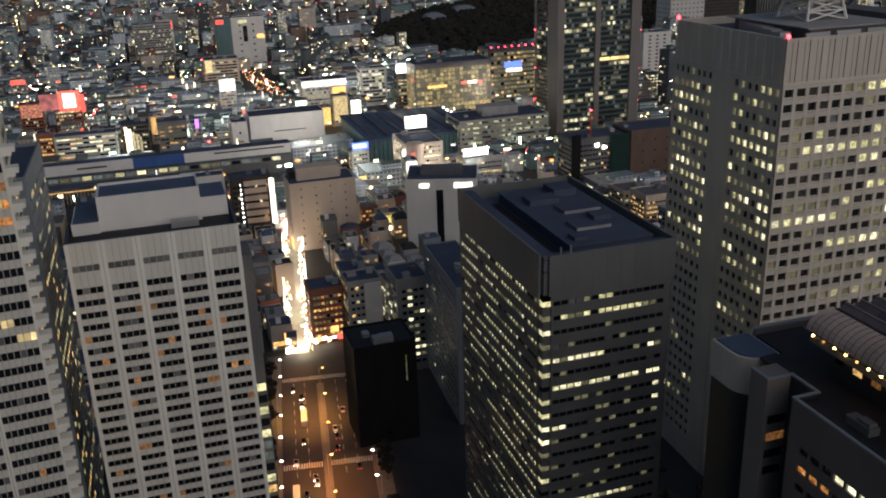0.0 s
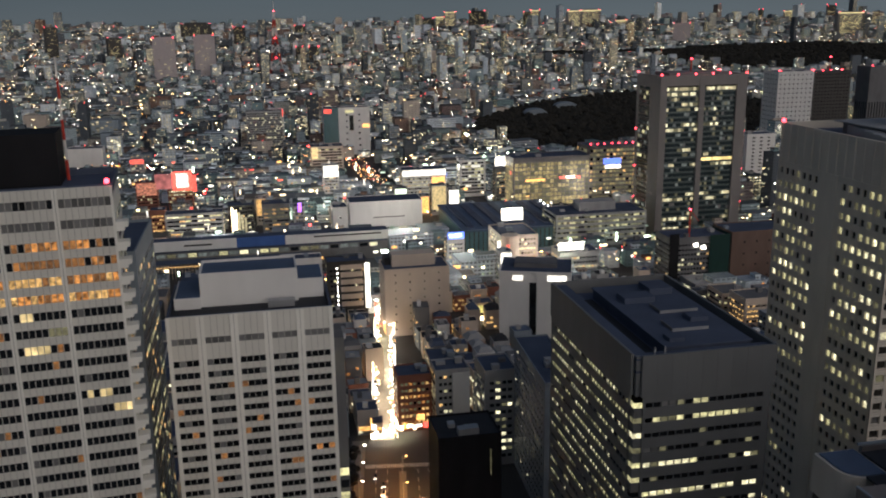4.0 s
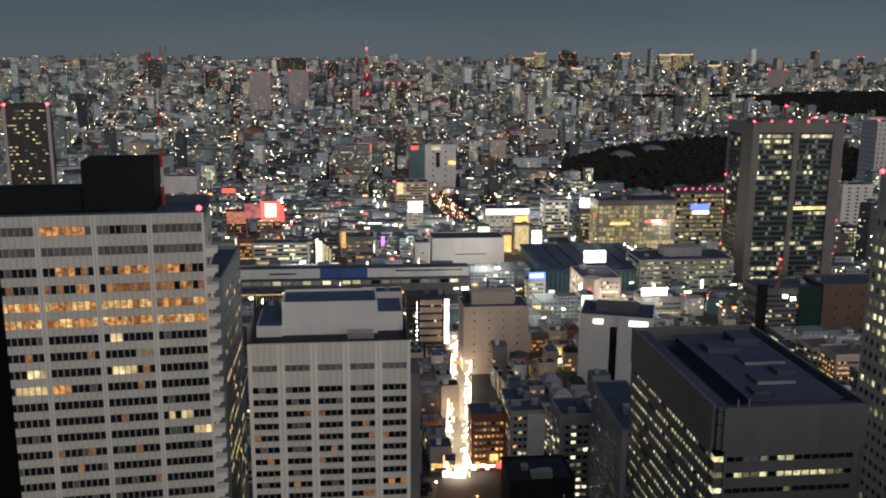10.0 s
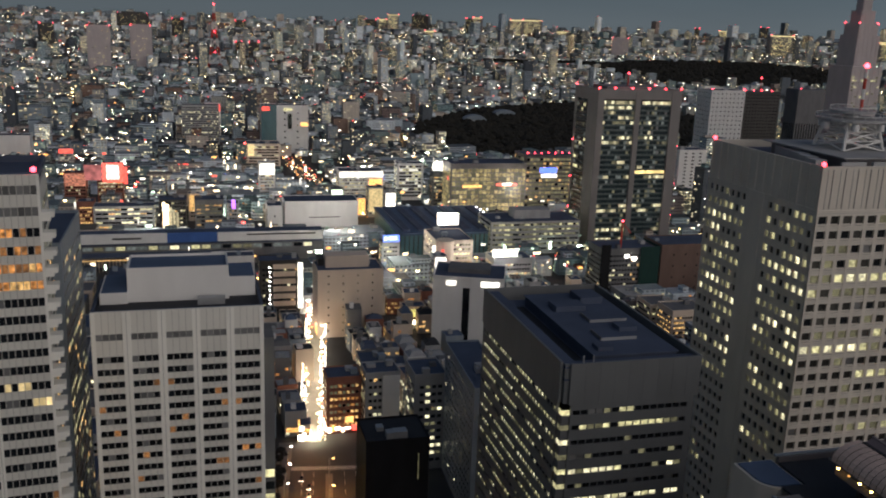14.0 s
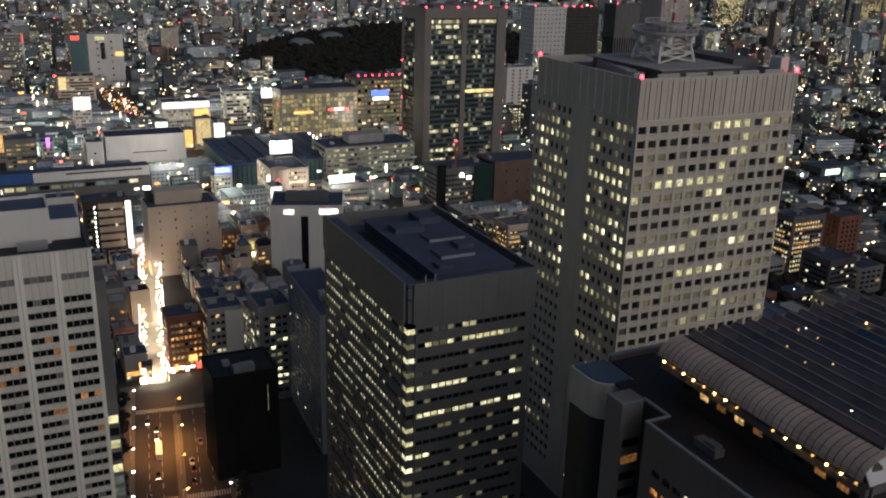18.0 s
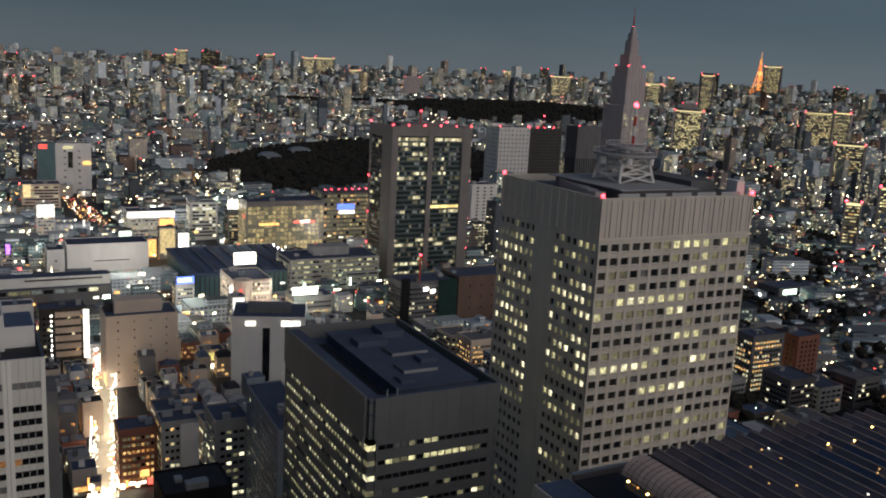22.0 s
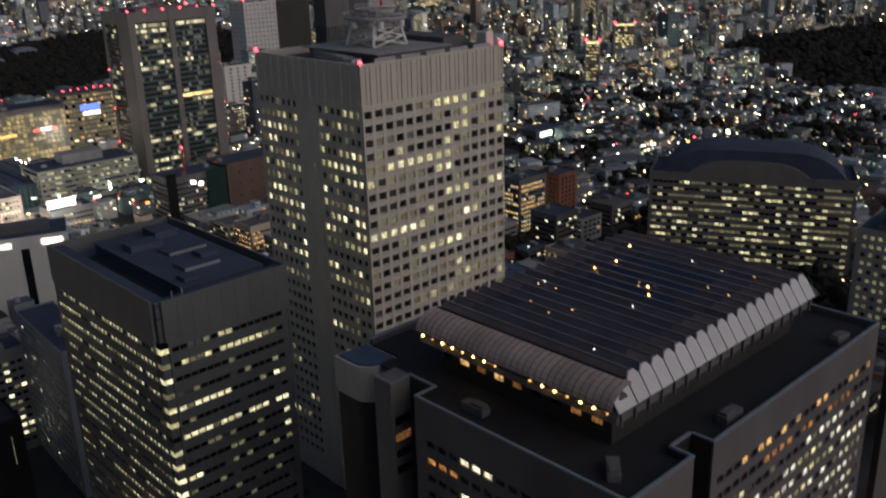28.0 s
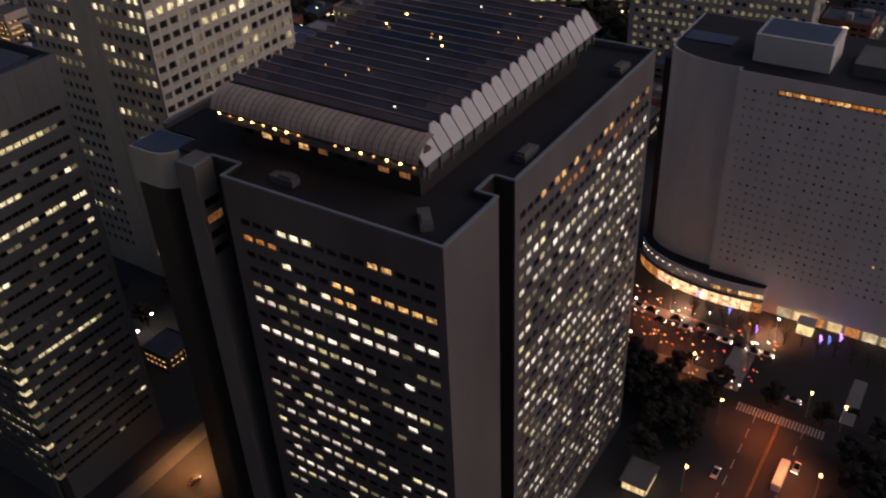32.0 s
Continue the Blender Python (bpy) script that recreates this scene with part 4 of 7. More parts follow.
def curved_hotel():
    """The white hotel with a rounded end and rows of tiny square windows over a lit podium."""
    r = random.Random(9)
    top = 86.0
    h = thing("curved_hotel", grid(268, 0), "white hotel with rounded end, tiny windows and shop-lit podium", "building")
    arc = [(11 - 11 * math.cos(a), 70 + 22 * math.sin(a)) for a in [math.pi / 2 * i / 10 for i in range(11)]]
    outline = [(40, -120), (40, 92)] + arc[::-1] + [(0, 66.4), (-2.2, 66.4), (-2.2, -120)]
    part("wall", prism(outline, 0.1, top), hotel_tile, h, "white tiled wall with a rounded end")
    panes = Panes(h, 40)
    for k in range(22):
        z = top - 6.2 - 3.0 * k
        for j in range(26):
            if r.random() < 0.9:
                panes.add("left", -2.2, 63 - 2.5 * j, z, 0.7, 0.8, pick(r, (0.006, lit_warm), (0.55, small_pane), (0.3, pane_blind), (1, pane_dark)))
    panes.close()
    stair = part("glazed_stair", boxes([(11, 92.2, 0.1, 16, 94.6, top - 6)]), dark_panel, h, "dark glazed stair with lit landings")
    for k in range(20):
        part("stair_window", boxes([(11.2, 92.05, 4 + 3.4 * k, 14.6, 92.16, 5.7 + 3.4 * k)]), pick(r, (0.7, lit_white), (1, lit_dim)) if k in (4, 6, 7, 9, 11, 12, 13) else pane_dark, stair)
    part("rooftop_bar", boxes([(-2.5, -60, top - 5.4, -2.25, 54, top - 3.9)]), dark_panel, h)
    for j in range(20):
        part("bar_window", boxes([(-2.62, 12 + j * 2.1, top - 5.2, -2.5, 13.7 + j * 2.1, top - 4.1)]), pick(r, (0.6, lit_warm), (1, lit_orange)), h)
    part("roof_deck", prism([(x * 0.985 + 0.3, y * 0.99) for x, y in outline], top, top + 0.25), roof_black, h)
    part("rooftop_pool", boxes([(14, 74, top + 0.25, 22, 90, top + 0.6)]), roof_blue, h)
    part("penthouse", boxes([(6, 42, top + 0.25, 22, 65, top + 9)]), white_paint, h, "white penthouse with a blue roof")
    part("penthouse_roof", boxes([(7, 43, top + 9, 21, 64, top + 9.2)]), roof_blue, h)
    part("roof_plant", boxes([(8, -20, top + 0.25, 24, 36, top + 4)]), concrete_dark, h)
    # curved podium with shops round the rounded end
    bulge = [(10 - 16 * math.sin(a), 62 + 33 * math.cos(a)) for a in [0.25 + 1.82 * i / 16 for i in range(17)]]
    pod = [(14, 95)] + bulge + [(-2.3, 46)]
    part("podium", prism(pod, 0.15, 10.4), hotel_tile, h, "pale curved podium wall")
    part("podium_roof", prism([(x + 0.5, y) for x, y in pod], 10.4, 11.0), roof_black, h)
    for k, ((ax, ay), (bx, by)) in enumerate(zip(bulge, bulge[1:])):
        d = math.hypot(bx - ax, by - ay)
        mx, my = (ax + bx) / 2, (ay + by) / 2
        turn_ = math.degrees(math.atan2(by - ay, bx - ax))
        lit = podium_glow if 50 < my < 84 else lit_orange
        w = part("shop_front", boxes([(-d * 0.44, 0.05, 0.4, d * 0.44, 0.35, 5.2)]), lit, h)
        w.matrix_local = pose(mx, my, 0, 0, 0, turn_ + 180)
        w = part("canopy", boxes([(-d * 0.5, 0.05, 5.3, d * 0.5, 1.4, 5.6)]), concrete_dark, h)
        w.matrix_local = pose(mx, my, 0, 0, 0, turn_ + 180)
        if my > 64:
            w = part("podium_lamp", boxes([(-0.16, 0.05, 8.5, 0.16, 0.3, 8.8)]), sign_white, h)
            w.matrix_local = pose(mx, my, 0, 0, 0, turn_ + 180)
        else:
            for q in range(3):
                w = part("golden_window", boxes([(-d * 0.46 + q * d * 0.31, 0.05, 6.3, -d * 0.46 + q * d * 0.31 + d * 0.26, 0.2, 7.7)]), pick(r, (0.25, lit_gold), (0.4, lit_warm), (1, lit_amber)), h)
                w.matrix_local = pose(mx, my, 0, 0, 0, turn_ + 180)
    for j in range(9):
        part("shop_front", boxes([(-2.75, -8 + j * 5.6, 0.5, -2.25, -3.6 + j * 5.6, 3.8)]), pick(r, (0.2, lit_gold), (0.4, lit_orange), (1, lit_soft)), h)
    pavilion = part("entrance_pavilion", boxes([(-8.6, 28, 0, -4.2, 33, 4.2)]), lit_gold, h, "golden lit glass entrance pavilion")
    part("pavilion_roof", boxes([(-9, 27.6, 4.2, -3.8, 33.4, 4.5)]), white_paint, pavilion)
    for x, y, mat in ((-8, 67, sign_blue), (-11.5, 55, sign_blue), (-17, 44, purple_light), (-11, 22, sign_blue), (-8, 19, purple_light), (-12, 24.5, purple_light)):
        post = part("light_post", rods([((x, y, 0), (x, y, 1.6), 0.08)], 5), bare_metal, h)
        part("string_lights", rods([((x, y, 1.6), (x + 0.1, y, 4.6), 0.22), ((x, y, 2.4), (x + 0.8, y + 0.5, 4.2), 0.14), ((x, y, 2.2), (x - 0.7, y - 0.6, 4.0), 0.14)], 5), mat, post, "blue string lights on a slim post")


def observation_deck():
    """The dark room high in a tower from which the city is seen: floor, ceiling, back wall and one window post."""
    h = thing("observation_tower", pose(0, 0, 0, 0, 0, -16), "dark observation room high up in a concrete tower", "building", kind="structure")
    part("shaft", boxes([(-15, -30, 0, 15, 0.3, 200.2)]), concrete, h)
    # out of view; its height is set to keep the afterglow off low fronts
    part("lower_body", boxes([(-58, -44, 0, 52, -0.4, 128)]), concrete, h, "broad unseen lower body of the concrete tower, shading the fronts")
    part("floor", boxes([(-15, -30, 200.2, 15, 0.4, 200.4)]), concrete_dark, h)
    part("ceiling", boxes([(-15, -30, 204.2, 15, 0.4, 204.6)]), concrete_dark, h)
    part("back_wall", boxes([(-15, -30, 200.4, 15, -29.6, 204.2)]), concrete_dark, h)
    part("upper_shaft", boxes([(-15, -30, 204.6, 15, 0.3, 240)]), concrete, h)
    post = thing("window_post", pose(0, 0, 0, 0, 0, POST_YAW), "black steel window post of the observation room", "window post", kind="structure")
    part("post", boxes([(-0.45, 0.9, 200.4, 0, 1.1, 204.2)]), black_clad, post)
    part("gasket", boxes([(0.0, 0.96, 200.4, 0.012, 1.02, 204.2)]), black_clad, post)


POST_YAW = 38.35
observation_deck()
north_hotel()
south_hotel()
strip_tower()
grid_tower()
atrium_block()
curved_hotel()

# ---- mid-rise buildings of the district ----
reserved = [(-120, 120, 20, 232), (70, 130, 130, 262), (165, 210, 260, 300), (90, 50, 300, 150), (14, 180, 80, 412), (-30, -130, 330, 60)]


def tub(w, d, top, deep=0.4, sunk=1.0):
    """The walls of a plain building as one closed shell with a parapet round its sunken roof."""
    def loop(e, z):
        return [(e, e, z), (w - e, e, z), (w - e, d - e, z), (e, d - e, z)]
    v = loop(0, 0) + loop(0, top) + loop(deep, top) + loop(deep, top - sunk)
    f = [(3, 2, 1, 0), (12, 13, 14, 15)]
    for k in (0, 4, 8):
        f += [(k + i, k + (i + 1) % 4, k + 4 + (i + 1) % 4, k + 4 + i) for i in range(4)]
    me = bpy.data.meshes.new("wall")
    me.from_pydata(v, [], f)
    return me


def openings_of(w, d, top, pitch, pane_w, pane_h, gap, base, crown):
    """Where the windows sit on three faces: side, place along it, sill."""
    out = []
    z = base
    while z + pane_h + crown < top:
        for side, length in (("front", w), ("left", d), ("right", d)):
            n = max(int((length - 1.6) // (pane_w + gap)), 1)
            start = (length - n * pane_w - (n - 1) * gap) / 2
            out += [(side, start + i * (pane_w + gap), z) for i in range(n)]
        z += pitch
    return out


def block(name, label, m, w, d, top, wall, pitch=3.6, pane_w=1.6, pane_h=1.5, gap=0.8, share=0.2, tones=None, seed=1, limit=0, units=2, roof=None, base=4.0, crown=2.2, category="building", group=""):
    r = random.Random(seed)
    h = thing(name, m, label, category, group)
    openings = openings_of(w, d, top, pitch, pane_w, pane_h, gap, base, crown)
    part("wall", tub(w, d, top), wall, h)
    part("roof", boxes([(0.41, 0.41, top - 0.99, w - 0.41, d - 0.41, top - 0.7)]), roof or roof_felt, h)
    tones = tones or ((0.45, lit_white), (0.35, lit_green), (0.2, lit_warm))
    panes = Panes(h, limit)
    strip = 0.0
    for side, c, s in openings:
        if c < 2.5:
            strip = r.choice((0.2, 0.5, 1.0, 1.0, 2.2))
        mat = pick(r, *tones) if r.random() < share * strip else (lit_dim if limit and r.random() < share * 0.8 else pane_dark)
        x, y = {"front": (c, 0.0), "left": (0.0, c), "right": (w, c)}[side]
        panes.add("front" if side == "front" else "left", x, y, s, pane_w, pane_h, mat)
    panes.close()
    for i in range(units):
        a, b = r.uniform(2.5, 5.5), r.uniform(2.5, 5)
        a, b = min(a, w * 0.4), min(b, d * 0.4)
        x, y = r.uniform(1.2, max(w - a - 1.2, 1.3)), r.uniform(1.2, max(d - b - 1.2, 1.3))
        part("roof_unit", boxes([(x, y, top - 0.7, x + a, y + b, top + r.uniform(0.8, 2.8))]), r.choice((bare_metal, concrete, concrete_dark, blue_grey)), h)
    return h


def reserve(u, v, w, d, edge=2.0):
    reserved.append((u - edge, v - edge, u + w + edge, v + d + edge))


def site(name, label, u, v, w, d, top, wall, turn=0.0, **more):
    reserve(u, v, w, d)
    return block(name, label, grid(u, v, 0, turn), w, d, top, wall, **more)


def sign(owner, mat, x0, y0, z0, x1, z1, side="front", name="sign", label="lit sign panel"):
    """A lit sign in a thin frame on a building's face."""
    b = (x0, y0 - 0.3, z0, x1, y0, z1) if side == "front" else (x0 - 0.3, y0, z0, x0, x1, z1)
    part(name, boxes([b]), mat, owner, label)


site("hotel_rear_wing", "blue-grey rear wing of the hotel with many small lit windows", -62, 204, 33.2, 34, 152, blue_grey, pitch=3.3, pane_w=1.1, pane_h=1.2, gap=1.5, share=0.35, tones=((0.5, lit_green), (0.3, lit_warm), (1, lit_dim)), seed=66, units=1)
c = site("department_store", "cream tiled block with few windows and a rooftop house", 71.5, 550, 42, 26, 45, cream_wall, pitch=5.2, pane_w=0.9, pane_h=1.2, gap=8.5, share=0.5, tones=((0.3, lit_white), (1, lit_warm)), seed=2, limit=60, units=1)
part("rooftop_house", boxes([(6, 8, 44.3, 34, 20, 52)]), cream_wall, c, "cream rooftop house")
part("rooftop_stair", boxes([(2, 14, 44.3, 6, 24, 49)]), dark_panel, c)
sign(c, sign_orange, -0.1, 0.5, 2, 9, 8, "left")

c = thing("white_store", pose(-19, 527, 0, 0, 0, -3), "white corner store with lit name boards and a dark window slot", "building")
reserve(128, 496, 62, 46)
part("wall", prism([(0, 0), (18, 0), (18, 1), (22.5, 1), (22.5, 0), (43, 0), (43, 34), (0, 34)], 0, 50), white_paint, c)
part("window", boxes([(18.1, 0.85, 4, 22.4, 0.98, 44)]), pane_dark, c, "tall dark glazed slot")
part("parapet", boxes(ring(-0.2, -0.2, 43.2, 34.2, 50, 51.2, 0.5)), white_paint, c)
part("roof", boxes([(0.3, 0.3, 50, 42.7, 33.7, 50.2)]), roof_felt, c)
part("rooftop_house", boxes([(8, 12, 50.2, 34, 28, 53)]), concrete_dark, c)
sign(c, sign_white, 8, 0, 45.6, 14, 48.6, label="lit white name board")
sign(c, sign_white, 29, 0, 45.6, 40, 48.8, label="lit white name board")

c = site("striped_office", "dark office block with pale horizontal bands and a bright vertical sign", 38.5, 596, 27, 16, 40, dark_panel, share=0.1, seed=3, units=2)
for i in range(6):
    part("band", boxes([(9, -0.6, 8 + i * 5.2, 24, 0, 11.4 + i * 5.2)]), cream_wall, c)
for i in range(10):
    part("lamp", boxes([(6.4, -0.4, 6 + i * 3.2, 7.0, 0, 6.6 + i * 3.2)]), lamp_white, c)
sign(c, sign_white, 25.5, -0.1, 6, 29, 38, label="tall bright white vertical sign")

c = site("yellow_shop_house", "small yellow-lit corner shop building", 131, 566, 16, 12, 13, cream_wall, share=0.3, seed=64, units=1)
sign(c, glow("yellow_lit_board", (1.0, 0.86, 0.25), 0.9), 1, -0.1, 6, 15, 11, label="yellow lit sign board")
sign(c, shop_glow, 0.5, -0.1, 0.6, 15, 3.4, label="bright shop front")
sign(c, shop_glow, -0.1, 0.5, 0.6, 11, 3.4, "left", label="bright shop front")
site("white_office", "plain white office block with few windows", 8, 607, 28, 14, 41, white_paint, pitch=7, pane_w=1.2, gap=7, share=0.1, seed=4, units=1)
c = site("red_tile_building", "red-brown tiled building with warm lit windows over shops", 58.3, 412, 17, 15, 30, brick_red, pitch=3.4, pane_w=1.35, pane_h=1.4, gap=0.75, share=0.6, tones=((0.45, lit_warm), (1, lit_orange)), seed=5, limit=60, units=2)
for x, wide, lo, hi, m_ in ((0.4, 1.8, 0.8, 3.4, shop_glow), (2.6, 1.2, 1.4, 4.8, sign_orange), (4.2, 2.6, 2.2, 3.6, street_blaze), (7.2, 1.5, 0.8, 3.0, shop_glow), (9.0, 2.8, 2.0, 3.3, sign_white)):
    sign(c, m_, x, -0.1, lo, x + wide, hi, label="bright shop front")
sign(c, sign_red, 12.5, -0.1, 1.2, 16.5, 4.2, label="red lit shop front")
sign(c, sign_orange, 9, -0.8, 6, 13, 9, label="yellow lit sign")
sign(c, shop_glow, -0.1, 1, 1, 12, 3.6, "left", label="bright shop front")
c = site("white_side_office", "grey office with a white blank side wall", 76.0, 405, 17, 15, 34, concrete, share=0.4, seed=6, units=2)
part("blank_wall", boxes([(8.5, -0.5, 0, 17, -0.05, 32)]), white_paint, c, "white blank wall panel")
c = site("black_block", "black windowless block beside the avenue", 59.2, 312, 25, 21, 44.5, black_clad, pitch=60, pane_w=1.2, gap=24, share=0.0, seed=7, units=3, roof=roof_black)
part("light_slot", boxes([(20.6, -0.15, 27, 20.9, -0.02, 38)]), lit_dim, c)
site("blue_grey_slab", "long blue-grey slab building with small lit windows", 102.5, 315, 15, 54, 62, blue_grey, turn=-3, pitch=3.5, pane_w=0.9, pane_h=1.1, gap=2.4, share=0.10, tones=((0.3, lit_white), (1, lit_dim)), seed=8, limit=40, units=3)
site("grey_office", "grey office building with a few lit windows", 91.5, 368, 15, 20, 47, concrete, pane_w=2.0, share=0.3, tones=((1, lit_white),), seed=9, limit=30)
site("street_office", "small grey office with lit windows", 80, 440, 15, 16, 26, concrete_dark, share=0.35, seed=19)

# railway station front with its long white fascia
c = thing("station_building", grid(-94, 738), "long low station building with a white fascia and lit concourse", "station")
reserve(-94, 722, 194, 34)
part("wall", boxes([(0, 0, 0, 194, 14, 17.5)]), concrete_dark, c)
part("fascia", boxes([(0, -1.6, 19.3, 69.5, 0, 27.2)]), white_paint, c, "white fascia panel")
part("fascia", boxes([(69.6, -1.6, 19.3, 108.6, 0, 27.2)]), fascia_blue, c, "blue fascia panel")
part("fascia", boxes([(108.7, -1.6, 19.3, 194, 0, 26.8)]), white_paint, c)
part("fascia_slot", boxes([(28, -1.75, 22.6, 50, -1.6, 24)]), dark_panel, c)
part("fascia_slot", boxes([(132, -1.75, 24, 188, -1.6, 25.2)]), dark_panel, c)
part("roof", boxes([(0, 0, 17.5, 194, 14, 26.6)]), roof_felt, c)
for i in range(22):
    part("concourse_window", boxes([(6 + i * 8.2, -0.25, 13.4, 12.6 + i * 8.2, 0, 16.4)]), pick(rng, (0.05, lit_white), (0.05, lit_green), (0.22, lit_dim), (0.4, lit_cool), (1, pane_dark)), c)
for i in range(46):
    part("canopy_post", boxes([(8 + i * 2.6, -16, 0, 8.5 + i * 2.6, -15.4, 12)]), cream_wall, c)
part("canopy", boxes([(6, -17, 12, 130, -4, 12.8)]), roof_felt, c)
part("canopy_light", boxes([(6, -13, 8.5, 130, -12.6, 9.2)]), lit_warm, c)

c = site("white_hall", "low white hall with a blank billboard wall", 78, 837, 69, 30, 31, white_paint, pitch=40, share=0, seed=10, units=0)
part("louvre", boxes([(22, -0.2, 15, 52, 0, 15.8)]), dark_panel, c)
site("white_hall_annexe", "white service block beside the hall", 62, 838, 14, 24, 27, white_paint, pitch=12, gap=6, share=0.5, seed=11)
c = thing("terminal_roof", grid(166, 745), "large flat dark roof over the railway platforms", "station")
reserve(164, 741, 112, 118)
part("wall", boxes([(1, 1, 0, 103, 112, 18)]), teal_panel, c, "blue-green glazed wall")
for i in range(26):
    part("wall_fin", boxes([(2 + 4 * i, 0.4, 0, 2.7 + 4 * i, 1, 18)]), dark_panel, c)
part("roof", boxes([(0, 0, 18, 104, 113, 20)]), roof_blue, c)
for i in range(7):
    part("roof_monitor", boxes([(6 + 14 * i, 8, 20, 12 + 14 * i, 104, 21.4)]), roof_felt, c)
for i in range(9):
    part("edge_light", boxes([(101, 4 + 12 * i, 20, 101.8, 5.2 + 12 * i, 21.2)]), lamp_white, c)
c = site("low_terminal_office", "low office with ribbon windows and a flat roof", 248, 738, 84, 40, 30, concrete, pitch=4.4, pane_w=2.4, pane_h=1.7, gap=0.3, share=0.3, tones=((0.35, lit_green), (1, lit_dim)), seed=12, limit=30, units=3)
part("rooftop_house", boxes([(26, 14, 29.3, 60, 30, 37)]), concrete, c)
c = site("billboard_building", "cream shop building with a round turret and lit billboards", 178, 662, 30, 40, 34, cream_wall, share=0.6, seed=13, limit=30)
part("turret", prism([(8 + 7 * math.cos(2 * math.pi * i / 16), 2 + 7 * math.sin(2 * math.pi * i / 16)) for i in range(16)], 0, 34), cream_wall, c, "round cream turret")
part("billboard", boxes([(10, 36, 37.5, 28, 37, 47)]), sign_white, c, "large lit billboard")
for i in range(8):
    part("billboard_lamp", boxes([(10.5 + 2.3 * i, 35.6, 47.2, 11 + 2.3 * i, 36, 47.8)]), lamp_white, c)
sign(c, sign_white, -3, -0.2, 8, -0.5, 30, label="tall lit sign")
sign(c, sign_red, 3, -5.6, 6, 5, 28, label="red lit banner")
c = site("lit_board_building", "low shop building under a long white lit board", 222, 650, 32, 22, 21, concrete, share=0.5, seed=14)
part("billboard", boxes([(-1.5, -0.8, 22.4, 19, 0, 28.6)]), sign_white, c, "long white lit billboard")
c = site("blue_sign_building", "shop building with a blue lit roof sign", 146, 716, 15, 12, 20, concrete, share=0.7, seed=15)
part("billboard", boxes([(1, -0.5, 20.4, 14.6, 0, 26)]), sign_blue, c, "blue lit roof sign")
part("billboard_text", boxes([(2 + 2.2 * i, -0.62, 22, 3.6 + 2.2 * i, -0.5, 24.6) for i in range(5)]), sign_white, c, "pale lettering bars")
c = site("lit_department_store", "department store with a bright roof board and lit sign", 146, 950, 48, 24, 40, white_paint, share=0.6, seed=16, limit=20)
sign(c, sign_white, 0, -0.1, 33, 47, 39)
sign(c, sign_orange, 32, -0.4, 16, 46, 31)
c = site("grid_department_store", "glass department store with a glowing grid of panes", 256, 903, 84, 34, 55, steel_grey, pitch=4.6, pane_w=3.6, pane_h=3.7, gap=0.7, share=1.3, tones=((0.72, store_pane), (1, lit_dim)), seed=17, limit=60, units=4)
sign(c, sign_red, 50, -0.5, 31, 73, 33.4, label="red lit sign")
sign(c, sign_white, 57, -0.7, 31.4, 67, 33.8, label="white lettering panel")
sign(c, sign_orange, 13, -0.5, 29.5, 34, 32)
sign(c, sign_red, -0.2, 8, 36, 12, 40, "left")
c = site("glass_annexe", "lit glass annexe with a blue sign", 344, 922, 58, 34, 61, steel_grey, pitch=4.6, pane_w=3.0, pane_h=2.6, gap=0.8, share=0.75, tones=((0.15, lit_warm), (0.4, lit_dim), (1, store_pane)), seed=18, limit=40, units=4)
sign(c, sign_blue, 18, -0.5, 41, 38, 47, label="blue lit sign")
sign(c, sign_white, 20, -0.5, 36, 38, 40)
for i in range(7):
    beacon(c, 4 + 8 * i, 2, 63, 0.8)
c = site("slab_tower", "pale slab tower with a teal end and roof beacons", 92, 1343, 68, 24, 70, white_paint, pitch=9, pane_w=2.5, pane_h=2.0, gap=16, share=0.1, seed=20, units=2)
part("end_panel", boxes([(0, -0.6, 0, 22, -0.05, 70)]), teal_panel, c, "teal glass end")
part("window", boxes([(38, -0.6, 36, 44, -0.05, 58)]), pane_dark, c)
sign(c, sign_red, 1, -0.8, 62, 12, 68)
sign(c, sign_orange, 57, -0.8, 40, 67, 45)
sign(c, lit_green, 32, -0.8, 62, 44, 66)
c = site("screen_building", "shop building with a large glowing red screen", -100, 985, 26, 20, 30, brick_red, share=0.4, seed=21)
part("screen", boxes([(6, -1.0, 24, 26, 0, 44)]), sign_red, c, "large glowing red screen")
part("screen_picture", boxes([(10, -1.2, 27, 22, -1.0, 42)]), sign_white, c)
# these panels glow themselves, in place of red light from the screen
part("lit_wall", boxes([(-12, -0.6, 26, 5.8, 0, 42)]), glow("red_lit_wall", (1.0, 0.30, 0.28), 0.55, 0.6, 0.12), c, "wall panel glowing for the screen's red light")
part("lit_wall", boxes([(26.1, -0.6, 22, 30, 0, 40)]), sign_red, c)
c = site("round_office", "cream office with ribbon windows and a golden lit corner", 62, 1172, 42, 30, 38, cream_wall, pitch=3.6, pane_w=5, gap=0.3, share=0.3, seed=22)
sign(c, lit_gold, 1, -0.1, 22, 9, 37, label="golden lit corner glazing")
reserve(110, 1060, 42, 245)
site("white_lit_office", "white office with bright rows of windows", 217, 986, 30, 18, 42, white_paint, pitch=3.7, pane_w=3.2, pane_h=1.9, gap=0.4, share=0.4, tones=((0.4, lit_cold), (0.6, lit_green), (1, lit_dim)), seed=61, units=2)
